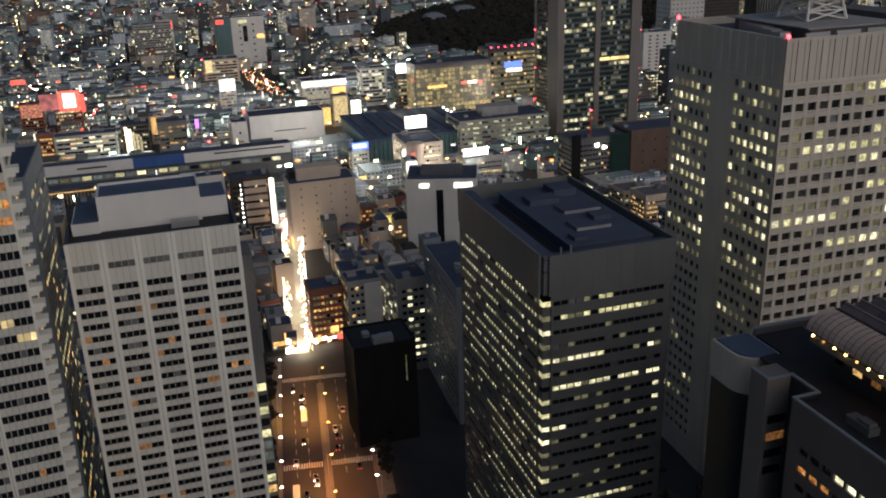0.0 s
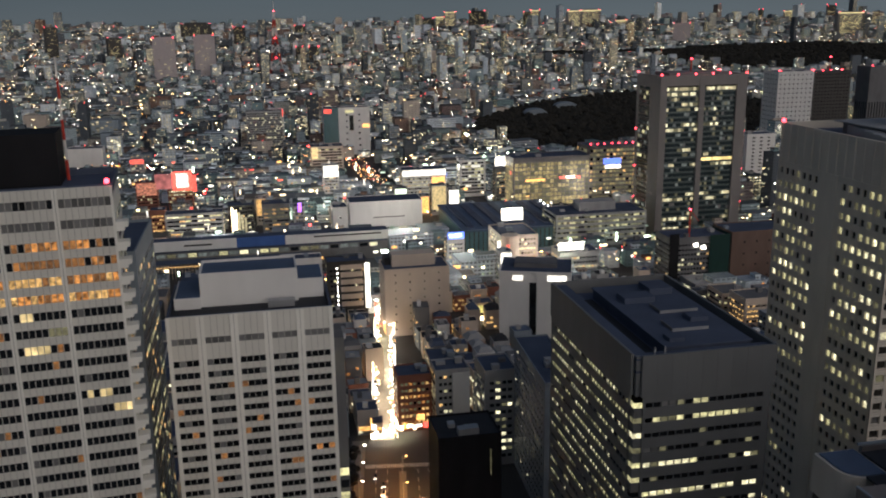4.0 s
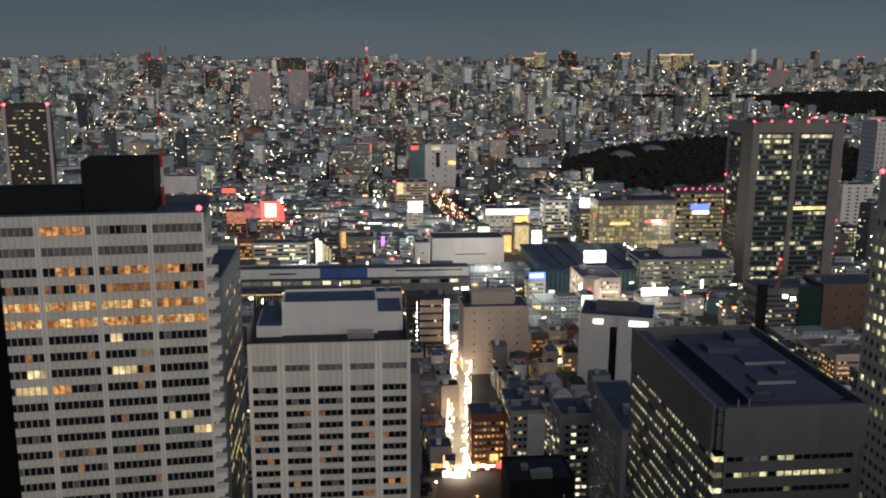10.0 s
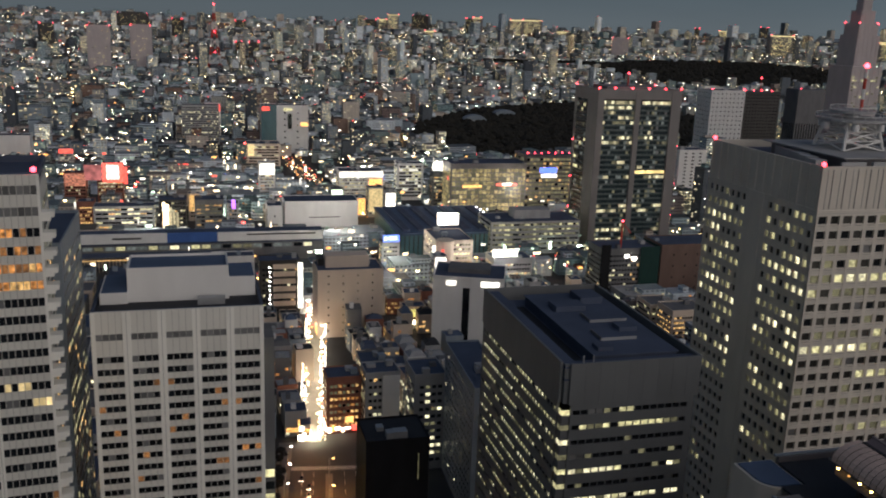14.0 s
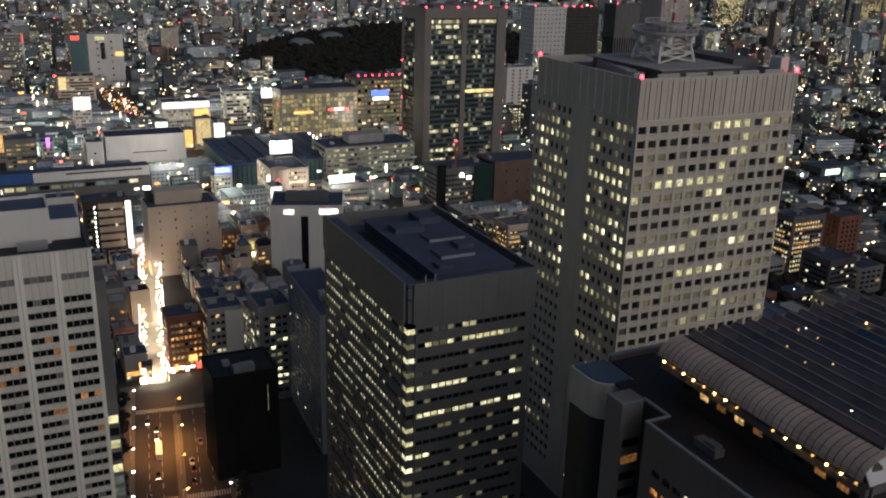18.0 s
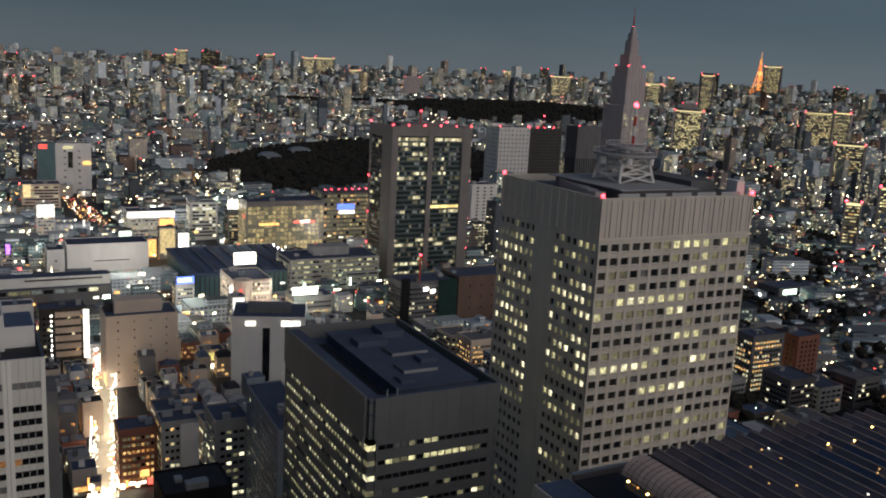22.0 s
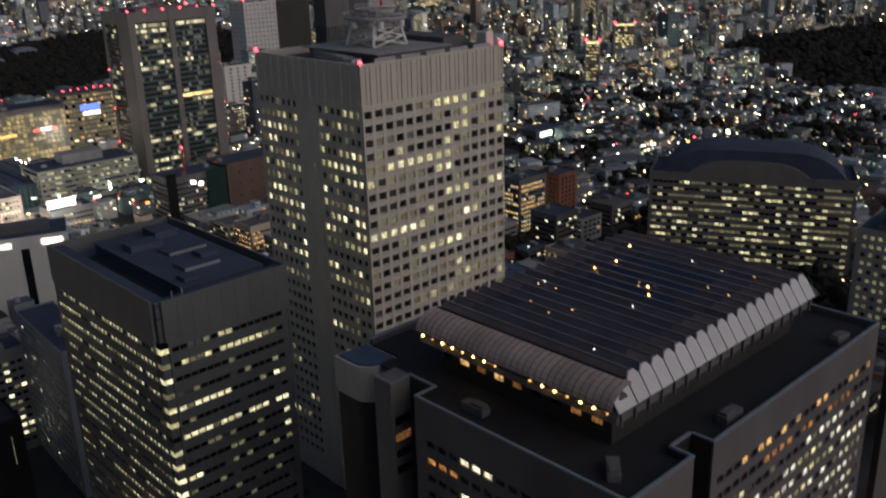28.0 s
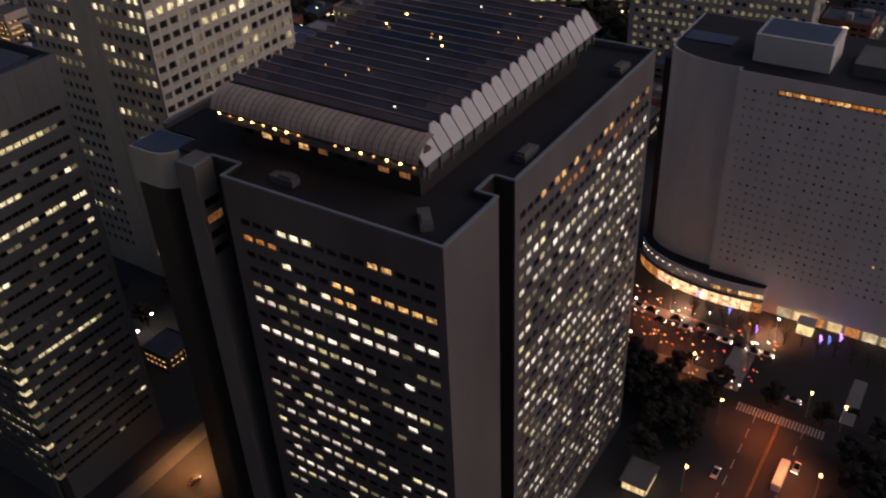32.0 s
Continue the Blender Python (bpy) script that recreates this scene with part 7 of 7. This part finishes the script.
        hw_ = np.clip(0.45 * size + p[:, 4] / 7000, 0.35, 2.6)
        hh_ = np.clip(0.9 * size ** 0.6, 0.6, 2.4)
        me = box_cloud("lights", p[:, 0], p[:, 1], p[:, 2], np.full(n, 0.06), hw_, hh_, p[:, 3])
        me.materials.append(mat)
        tagged(new(f"far_lit_windows_{name}", me), f"countless {name} lit windows and lamps of the far city", "lights", kind="stuff")


def street_lights():
    """Lamps and headlights strung along the broad streets, and glowing shop signs in the busy quarters."""
    g = np.random.default_rng(31)
    a = radians(GRID)
    for name, mat, n, lo, hi, size in (("warm", far_warm, 3900, 620, 4700, 0.7), ("white", far_white, 2600, 620, 4700, 0.7), ("red", far_red, 700, 620, 3000, 0.6), ("orange", far_orange, 1900, 620, 4700, 0.7)):
        v = np.sqrt(g.uniform((lo / hi) ** 2, 1, n)) * hi
        u = g.uniform(-1.0, 1.35, n) * v
        on_v = g.random(n) < 0.55
        line = np.round((u + 0.13 * v - 20) / 330) * 330 + 20 - 0.13 * v
        u2 = np.where(on_v, line + g.normal(0, 26, n), u)
        v2 = np.where(on_v, v, np.round((v - 60) / 410) * 410 + 60 + g.uniform(-8, 8, n))
        x, y = u2 * math.cos(a) - v2 * math.sin(a), u2 * math.sin(a) + v2 * math.cos(a)
        far = np.hypot(x, y)
        keep = (far > lo) & (far < 4800) & ~in_park(x, y)
        x, y, far = x[keep], y[keep], far[keep]
        t = np.clip((far - 1800) / 3100, 0, 1)
        n = len(x)
        s = size * np.exp(g.normal(0, 0.4, n)) + far / 7000
        me = box_cloud("lamps", x, y, 150 * t * t * (3 - 2 * t) + g.uniform(2, 9, n), s * 0.6, s * 0.6, s, g.uniform(0, 3, n))
        me.materials.append(mat)
        tagged(new(f"far_street_lamps_{name}", me), f"{name} street lamps and car lights along far streets", "lights", kind="stuff")


def busy_signs():
    """Glowing signs on the roofs and fronts of the shopping quarters."""
    g = np.random.default_rng(41)
    a = radians(GRID)
    for name, mat, n in (("white", sign_white, 110), ("warm", shop_glow, 120), ("orange", sign_orange, 60), ("red", sign_red, 34), ("blue", sign_blue, 16), ("green", far_green, 90)):
        u, v = g.uniform(-330, 420, n), g.uniform(640, 1250, n)
        x, y = u * math.cos(a) - v * math.sin(a), u * math.sin(a) + v * math.cos(a)
        tall_ = g.random(n) < 0.3
        wide_, high_ = np.where(tall_, g.uniform(0.4, 0.9, n), g.uniform(1.0, 3.2, n)), np.where(tall_, g.uniform(3, 8, n), g.uniform(0.8, 2.4, n))
        me = box_cloud("signs", x, y, g.uniform(5, 17, n), wide_, np.full(n, 0.25), high_, np.full(n, a))
        me.materials.append(mat)
        tagged(new(f"busy_quarter_signs_{name}", me), f"many {name} glowing shop signs of the busy quarter", "signs", kind="stuff")


LIGHT_SHARE = {"white": 0.52, "warm": 0.62, "green": 0.5, "red": 0.6, "orange": 0.4}
near_green = glow("greenish_shop_window", (0.82, 1.0, 0.72), 0.7, 0.6, 0.5)
far_faint = glow("far_faint_light", (1.0, 0.84, 0.48), 0.42, 0.2, tail=2.0)
far_white = glow("far_white_light", (1.0, 0.93, 0.76), 10.0, 0.2, tail=3.5)
far_warm = glow("far_warm_light", (1.0, 0.72, 0.33), 10.0, 0.2, tail=3.5)
far_green = glow("far_green_light", (0.74, 1.0, 0.76), 5.5, 0.2, tail=3.5)
far_red = glow("far_red_light", (1.0, 0.06, 0.05), 6.0, 0.2, tail=4.0)
far_orange = glow("far_orange_light", (1.0, 0.40, 0.10), 7.0, 0.2, tail=3.5)
far_city()
street_lights()
busy_signs()


def quiet_lamps():
    """Lamps and lit signs in the dark streets behind the office towers."""
    g = np.random.default_rng(51)
    for name, mat, n in (("white", far_white, 70), ("warm", far_warm, 110), ("green", far_green, 40), ("red", far_red, 25)):
        a, dist = np.radians(g.uniform(24, 66, n)), g.uniform(380, 900, n)
        s = g.uniform(0.15, 0.4, n)
        me = box_cloud("lamps", dist * np.sin(a), dist * np.cos(a), g.uniform(3, 15, n), s, s, s * 1.6, g.uniform(0, 3, n))
        me.materials.append(mat)
        tagged(new(f"quiet_street_lamps_{name}", me), f"{name} lamps in the dark streets between low blocks", "lights", kind="stuff")


quiet_lamps()


def avenue_of_lights():
    """Cars and lamps on the far avenue between the stores."""
    g = np.random.default_rng(52)
    a = radians(GRID)
    for name, mat, n in (("orange", far_orange, 80), ("red", far_red, 50), ("white", far_white, 45), ("warm", far_warm, 60)):
        f = g.random(n)
        u, v = 137 - 10 * f + g.uniform(-13, 13, n), 1062 + 240 * f
        s = g.uniform(0.22, 0.5, n)
        me = box_cloud("lamps", u * math.cos(a) - v * math.sin(a), u * math.sin(a) + v * math.cos(a), g.choice([0.6, 0.6, 5.0], n), s * 1.2, s, s, g.uniform(0, 3, n))
        me.materials.append(mat)
        tagged(new(f"avenue_lights_{name}", me), f"{name} car lights and lamps on a busy avenue", "lights", kind="stuff")


avenue_of_lights()


def junction_lights():
    """Head and tail lamps of the cars that wait in the dark at the junction by the hotel."""
    g = np.random.default_rng(53)
    a = radians(GRID)
    for name, mat, n in (("white", street_blaze, 26), ("red", sign_red, 44), ("orange", sign_orange, 60)):
        u, v = g.uniform(222, 258, n), g.uniform(36, 108, n)
        s = g.uniform(0.09, 0.22, n)
        me = box_cloud("lamps", u * math.cos(a) - v * math.sin(a), u * math.sin(a) + v * math.cos(a), np.full(n, 0.22), s * 1.6, s, s, g.uniform(0, 3, n))
        me.materials.append(mat)
        tagged(new(f"junction_lights_{name}", me), f"{name} car lamps and road studs at a dark junction", "lights", kind="stuff")


junction_lights()


def shop_street_lights():
    """Lanterns, lit boards and car lamps crowded along the bright shopping street."""
    g = np.random.default_rng(54)
    m_ = grid(50, 405, 0, -8)
    for name, mat, n in (("white", street_blaze, 90), ("warm", shop_glow, 150), ("red", sign_red, 26), ("orange", sign_orange, 50)):
        side = g.choice([-1, 1], n)
        p = [m_ @ Vector((float(x), float(y), 0)) for x, y in zip(side * (5.4 - np.abs(g.normal(0, 1.4, n))), 205 * g.random(n) ** 1.3)]
        s_ = g.uniform(0.15, 0.55, n)
        me = box_cloud("lamps", np.array([v.x for v in p]), np.array([v.y for v in p]), 1.2 + 7 * g.random(n) ** 2, s_, s_, s_ * g.uniform(0.8, 2.2, n), np.full(n, radians(GRID - 8)))
        me.materials.append(mat)
        tagged(new(f"shop_street_lights_{name}", me), f"{name} lanterns and lit boards along the shopping street", "lights", kind="stuff")


shop_street_lights()
TOWER_WALL = {"pale": steel_pale, "dark": dark_panel, "lit": steel_grey}
TOWER_WORD = {"pale": "pale", "dark": "dark", "lit": "brightly lit"}


def far_tower(x, y, w, top, style):
    r = random.Random(int(x * 7 + y))
    a = math.degrees(math.atan2(-x, y))
    h = thing("distant_tower", pose(x, y, 0, 0, 0, a + r.uniform(-12, 12)), f"{TOWER_WORD[style]} high-rise tower on the far skyline", "building", "skyline towers")
    low = lift(math.hypot(x, y)) - 4
    part("wall", boxes([(-w / 2, -w * 0.35, low, w / 2, w * 0.35, top)]), TOWER_WALL[style], h)
    for s in (-1, 1) if math.hypot(x, y) < 2800 else ():
        part("corner_pier", boxes([(s * w * 0.46 - w * 0.035, -w * 0.35 - 0.8, low, s * w * 0.46 + w * 0.035, -w * 0.35, top)]), steel_pale, h)
    part("crown", boxes([(-w * 0.36, -w * 0.22, top, w * 0.36, w * 0.22, top + w * 0.05)]), TOWER_WALL[style], h)
    panes = Panes(h, 0)
    n, k = max(int(w / 3.8), 3), max(int((top - low) / 4.4), 2)
    share = {"lit": 0.72, "pale": 0.05, "dark": 0.2}[style]
    floor_ = [r.uniform(0.6, 1.4) for j in range(k)]
    for i in range(n):
        for j in range(k):
            if r.random() < share * floor_[j]:
                panes.add("front", -w / 2 + w * 0.1 + w * 0.8 * i / n, -w * 0.35 - 0.1, low + 5 + (top - low - 7) * j / k, w * 0.8 / n * 0.86, (top - low) / k * 0.36, pick(r, (0.62, far_tower_lit), (0.08, lit_warm), (1, lit_dim)))
    panes.close()
    if style == "lit":
        part("crown_light", boxes([(-w / 2, -w * 0.35 - 0.3, top - 3, w / 2, -w * 0.35, top)]), far_tower_lit, h)
    for s in (-1, 1):
        beacon(h, s * w * 0.45, -w * 0.3, top + 2, 1.6)


far_tower(-696, 978, 52, 138, "dark")
far_tower(-1023, 2499, 60, 145, "pale")
far_tower(-937, 2585, 58, 149, "pale")
far_tower(-1567, 2904, 39, 174, "dark")
far_tower(-1354, 2900, 44, 138, "dark")
far_tower(-1355, 3657, 119, 173, "dark")
far_tower(-1103, 3427, 40, 161, "dark")
far_tower(-373, 4183, 52, 206, "lit")
far_tower(-421, 4229, 40, 184, "lit")
far_tower(-254, 4292, 75, 205, "dark")
far_tower(-190, 3895, 44, 145, "lit")
far_tower(-31, 4300, 35, 200, "dark")
far_tower(7, 4250, 42, 207, "lit")
far_tower(175, 4196, 60, 203, "lit")
far_tower(255, 4292, 91, 205, "lit")
far_tower(376, 4083, 48, 161, "lit")
far_tower(535, 3459, 61, 152, "pale")
far_tower(-495, 4372, 55, 179, "dark")
far_tower(-984, 3877, 42, 158, "dark")
far_tower(-743, 2906, 22, 104, "dark")
far_tower(-710, 2966, 34, 102, "dark")
far_tower(1756, 3482, 73, 224, "dark")
far_tower(2170, 3713, 75, 272, "lit")
far_tower(1138, 3521, 87, 183, "lit")
far_tower(1439, 3300, 74, 176, "lit")
far_tower(2294, 3398, 56, 196, "dark")
far_tower(1089, 1557, 59, 96, "lit")
far_tower(698, 976, 19, 66, "lit")
far_tower(1474, 2262, 84, 130, "lit")
far_tower(1306, 2701, 47, 125, "pale")
far_tower(1747, 3819, 26, 201, "lit")
far_tower(1281, 4209, 36, 210, "dark")
far_tower(1118, 4256, 41, 189, "lit")
far_tower(1027, 4381, 22, 196, "dark")
far_tower(2231, 2825, 67, 225, "lit")
far_tower(1571, 2437, 54, 114, "lit")
far_tower(1442, 3300, 70, 171, "lit")
far_tower(1570, 3122, 46, 217, "lit")
far_tower(1466, 2148, 44, 136, "lit")
far_tower(1090, 2252, 80, 120, "lit")
far_tower(895, 1170, 34, 62, "lit")
far_tower(1720, 2050, 50, 105, "lit")
far_tower(1950, 2280, 40, 150, "dark")


def lattice_tower(x, y, low, top, base, mats, label, beacons=True):
    h = thing("lattice_tower", pose(x, y, 0, 0, 0, 20), label, "tower")
    n = 8
    for i in range(n):
        f0, f1 = i / n, (i + 1) / n
        w0, w1 = base * (1 - f0) ** 1.6 + 2.2, base * (1 - f1) ** 1.6 + 2.2
        z0, z1 = low + (top - low) * f0, low + (top - low) * f1
        rows_ = []
        c_ = ((-1, -1), (1, -1), (1, 1), (-1, 1))
        for (ax, ay), (bx, by) in zip(c_, c_[1:] + c_[:1]):
            rows_ += [((ax * w0, ay * w0, z0), (ax * w1, ay * w1, z1), 1.3), ((ax * w0, ay * w0, z0), (bx * w1, by * w1, z1), 0.8), ((bx * w0, by * w0, z0), (ax * w1, ay * w1, z1), 0.8)]
        part("lattice_section", rods(rows_, 4), mats[i % len(mats)], h)
    part("mast", rods([((0, 0, top), (0, 0, top + 0.14 * (top - low)), 1.0)], 5), mats[-1], h)
    if beacons:
        for f in (0.3, 0.6, 1.0):
            beacon(h, 0, -base * (1 - f) - 2, low + (top - low) * f, 2.0)


def diagrid_tower(x, y, top, wide):
    h = thing("diagrid_tower", pose(x, y, 0, 0, 0, 20), "curved dark tower wrapped in a white diagonal lattice", "building")
    def reach(z):
        return wide * math.sqrt(max(1 - ((z - 0.35 * top) / (0.66 * top)) ** 2, 0.02))
    n, levels = 24, [top * k / 20 for k in range(21)]
    v = [(reach(z) * 0.97 * math.cos(2 * math.pi * i / n), reach(z) * 0.97 * math.sin(2 * math.pi * i / n), z) for z in levels for i in range(n)]
    f = [(k * n + i, k * n + (i + 1) % n, (k + 1) * n + (i + 1) % n, (k + 1) * n + i) for k in range(20) for i in range(n)]
    me = bpy.data.meshes.new("glass_body")
    me.from_pydata(v, [], f + [tuple(range(n - 1, -1, -1)), tuple(range(20 * n, 21 * n))])
    part("glass_body", me, pane_grey, h, "dark curved glass body")
    for s in (-1, 1):
        for i in range(n // 2):
            line = [(reach(z) * math.cos(2 * math.pi * (2 * i + s * k * 0.7) / n), reach(z) * math.sin(2 * math.pi * (2 * i + s * k * 0.7) / n), z) for k, z in enumerate(levels)]
            part("lattice_rib", rods([(a, b, 0.55) for a, b in zip(line, line[1:])], 4), white_paint, h, "white diagonal lattice rib" if i == 0 and s < 0 else "")


diagrid_tower(-282, 327, 208, 27)


def arena(x, y, w, d, turn):
    h = thing("arena", pose(x, y, lift(math.hypot(x, y)), 0, 0, turn), "low arena with a brown roof and rows of lamps", "arena")
    part("wall", boxes([(-w / 2, 0, 0, w / 2, d, 13)]), concrete_dark, h)
    part("roof", prism([(-w / 2 - 2, -2), (w / 2 + 2, -2), (w / 2 + 2, d), (-w / 2 - 2, d)], 13, 22, 0.86), brick_red, h)
    for row in range(2):
        for i in range(11):
            part("lamp", boxes([(-w / 2 + w * (i + 0.4) / 11, -0.9, 5 + 5.5 * row, -w / 2 + w * (i + 0.6) / 11, -0.2, 6.6 + 5.5 * row)]), sign_white, h)


arena(931, 1926, 95, 60, -25.7)
# the orange tower's steel glows itself, in place of floodlights
lattice_tower(2171, 3827, 96, 305, 34, (glow("floodlit_orange_steel", (1.0, 0.26, 0.04), 1.5, 0.4, 0.05), glow("floodlit_gold_steel", (1.0, 0.38, 0.08), 1.8, 0.4, 0.05)), "floodlit orange lattice broadcasting tower on the skyline", False)
lattice_tower(-753, 2667, 24, 215, 18, (red_paint, white_paint), "red and white lattice aerial tower with beacons")


# ---- gardens ----
def clump_mesh(g, n):
    """A tree crown of small leaf clumps with an uneven outline."""
    bm = bmesh.new()
    for i in range(n):
        a, rr, z = g.uniform(0, 6.28), g.uniform(0, 3.4), g.uniform(3.5, 9.0)
        rr *= 1 - abs(z - 6) / 6
        bmesh.ops.create_icosphere(bm, subdivisions=1, radius=g.uniform(0.7, 1.5), matrix=Matrix.Translation((rr * math.cos(a), rr * math.sin(a), z)) @ Matrix.Diagonal((1, 1, g.uniform(0.5, 0.9), 1)))
    for v in bm.verts:
        v.co += Vector((g.uniform(-0.3, 0.3), g.uniform(-0.3, 0.3), g.uniform(-0.3, 0.3)))
    me = bpy.data.meshes.new("crown")
    bm.to_mesh(me)
    bm.free()
    me.materials.append(dark_leaf)
    return me


def gardens():
    g = np.random.default_rng(21)
    ico = bmesh.new()
    bmesh.ops.create_icosphere(ico, subdivisions=1, radius=1.0)
    base = np.array([v.co[:] for v in ico.verts])
    tri = np.array([[v.index for v in f.verts] for f in ico.faces])
    ico.free()
    for k, (cx, cy, a, b, turn) in enumerate(PARKS):
        n = (3600, 5200, 3600, 600)[k]
        c_, s = math.cos(radians(turn)), math.sin(radians(turn))
        rr, th = np.sqrt(g.random(n)), g.uniform(0, 6.283, n)
        px, py = rr * np.cos(th) * a, rr * np.sin(th) * b
        x, y = cx + px * c_ - py * s, cy + px * s + py * c_
        t = np.clip((np.hypot(x, y) - 1800) / 3100, 0, 1)
        z = 150 * t * t * (3 - 2 * t)
        size = g.uniform(4, 9, n)
        v = base[None] * (size[:, None, None] * g.uniform(0.75, 1.25, (n, len(base), 1))) * np.array([1, 1, 0.9]) + np.stack([x, y, z + size * 0.7], -1)[:, None, :]
        q = (tri[None] + len(base) * np.arange(n)[:, None, None]).reshape(-1, 3)
        me = bpy.data.meshes.new("park_trees")
        me.vertices.add(n * len(base))
        me.vertices.foreach_set("co", v.astype(np.float32).ravel())
        me.loops.add(q.size)
        me.loops.foreach_set("vertex_index", q.astype(np.int32).ravel())
        me.polygons.add(len(q))
        me.polygons.foreach_set("loop_start", np.arange(0, q.size, 3, dtype=np.int32))
        me.update(calc_edges=True)
        me.materials.append(dark_leaf)
        me.shade_flat()
        tagged(new("park_trees", me), "dark tree canopy of a city garden at dusk", "trees", kind="stuff")


gardens()


def wooded_lots():
    """Dark trees between the low blocks behind the office towers."""
    g = np.random.default_rng(22)
    ico = bmesh.new()
    bmesh.ops.create_icosphere(ico, subdivisions=1, radius=1.0)
    base = np.array([v.co[:] for v in ico.verts])
    tri = np.array([[v.index for v in f.verts] for f in ico.faces])
    ico.free()
    hubs = g.uniform((26, 430), (66, 1500), (150, 2))
    n = 2600
    pick_ = g.integers(0, 150, n)
    a, dist = np.radians(hubs[pick_, 0]), hubs[pick_, 1]
    x, y = dist * np.sin(a) + g.normal(0, 13, n), dist * np.cos(a) + g.normal(0, 13, n)
    size = g.uniform(2.5, 5.5, n)
    v = base[None] * (size[:, None, None] * g.uniform(0.7, 1.3, (n, len(base), 1))) + np.stack([x, y, 5 + size], -1)[:, None, :]
    q = (tri[None] + len(base) * np.arange(n)[:, None, None]).reshape(-1, 3)
    me = bpy.data.meshes.new("lot_trees")
    me.vertices.add(n * len(base))
    me.vertices.foreach_set("co", v.astype(np.float32).ravel())
    me.loops.add(q.size)
    me.loops.foreach_set("vertex_index", q.astype(np.int32).ravel())
    me.polygons.add(len(q))
    me.polygons.foreach_set("loop_start", np.arange(0, q.size, 3, dtype=np.int32))
    me.update(calc_edges=True)
    me.materials.append(dark_leaf)
    me.shade_flat()
    tagged(new("lot_trees", me), "dark tree crowns between low city blocks", "trees", kind="stuff")


wooded_lots()


def greenhouse(x, y, w, d):
    h = thing("greenhouse", pose(x, y, 0, 0, 0, 10), "low curved glasshouse among dark garden trees", "greenhouse", "garden glasshouses")
    part("base", boxes([(-w, -d, 0, w, d, 9)]), concrete, h)
    me = prism([(w * math.cos(math.pi * i / 12), 9 + 9 * math.sin(math.pi * i / 12)) for i in range(13)], -d, d)
    ob = part("glass_vault", me, blue_grey, h, "pale blue-grey glass vault")
    ob.matrix_local = pose(0, 0, 0, 90, 0, 0)


greenhouse(5, 1805, 22, 14)
greenhouse(68, 1933, 24, 14)


def tree(m, seed):
    g = random.Random(seed)
    h = thing("street_tree", m, "dark leafy street tree beside the road", "tree", "street trees")
    part("trunk", rods([((0, 0, 0), (0.1, 0, 2.5), 0.22), ((0.1, 0, 2.5), (0.2, 0.1, 5.5), 0.14), ((0.1, 0, 2.8), (1.3, 0.4, 5.2), 0.09), ((0.1, 0, 2.6), (-1.1, -0.6, 5.0), 0.09)], 6), bark, h)
    part("crown", clump_mesh(g, 34), dark_leaf, h)
    return h


first_tree = tree(grid(198, 52), 1)
second_tree = tree(grid(206, 60), 2)
r = random.Random(70)
for i in range(54):
    copy_thing(r.choice((first_tree, second_tree)), grid(r.uniform(194, 217), r.uniform(44, 118), 0, r.uniform(0, 360)))
for i in range(12):
    copy_thing(r.choice((first_tree, second_tree)), grid(r.uniform(181, 196), r.uniform(44, 60), 0, r.uniform(0, 360)))
for i in range(14):
    copy_thing(r.choice((first_tree, second_tree)), grid(r.uniform(184, 214), r.uniform(-14, 7), 0, r.uniform(0, 360)))
for i in range(14):
    copy_thing(r.choice((first_tree, second_tree)), grid(220, -90 + i * 15, 0, r.uniform(0, 360)))


def bare_tree(m, seed):
    g = random.Random(seed)
    h = thing("bare_tree", m, "bare winter street tree with thin upright branches", "tree", "bare street trees")
    part("trunk", rods([((0, 0, 0), (0, 0, 2.6), 0.16), ((0, 0, 2.6), (0.1, 0.1, 5.2), 0.11)], 6), bark, h)
    for i in range(9):
        q, z = i * 2.4 + g.uniform(-0.4, 0.4), g.uniform(2.2, 4.8)
        mid = (0.9 * math.cos(q), 0.9 * math.sin(q), z + 1.5)
        twigs = [((0.05, 0.05, z), mid, 0.06)]
        for j in range(4):
            e = q + g.uniform(-0.8, 0.8)
            twigs.append((mid, (mid[0] + 0.9 * math.cos(e), mid[1] + 0.9 * math.sin(e), mid[2] + g.uniform(0.8, 2.2)), 0.03))
        part("branch", rods(twigs, 4), bark, h)
    return h


first_bare = bare_tree(grid(252.5, 66), 3)
for i in range(17):
    copy_thing(first_bare, grid(r.uniform(250.5, 253.6), 66 - 5.2 * i, 0, r.uniform(0, 360)))
for i in range(22):
    copy_thing(r.choice((first_tree, second_tree)), grid(r.uniform(-30, -24), 200 + i * 9, 0, r.uniform(0, 360)))
for i in range(24):
    copy_thing(r.choice((first_tree, second_tree)), grid(36, 245, 0, -8) @ pose(r.choice((-22, 22)), 4 + i * 6, 0.2, 0, 0, r.uniform(0, 360)))
for i in range(16):
    copy_thing(r.choice((first_tree, second_tree)), grid(126 + r.uniform(0, 44), 195 + r.uniform(0, 60), 0, r.uniform(0, 360)))
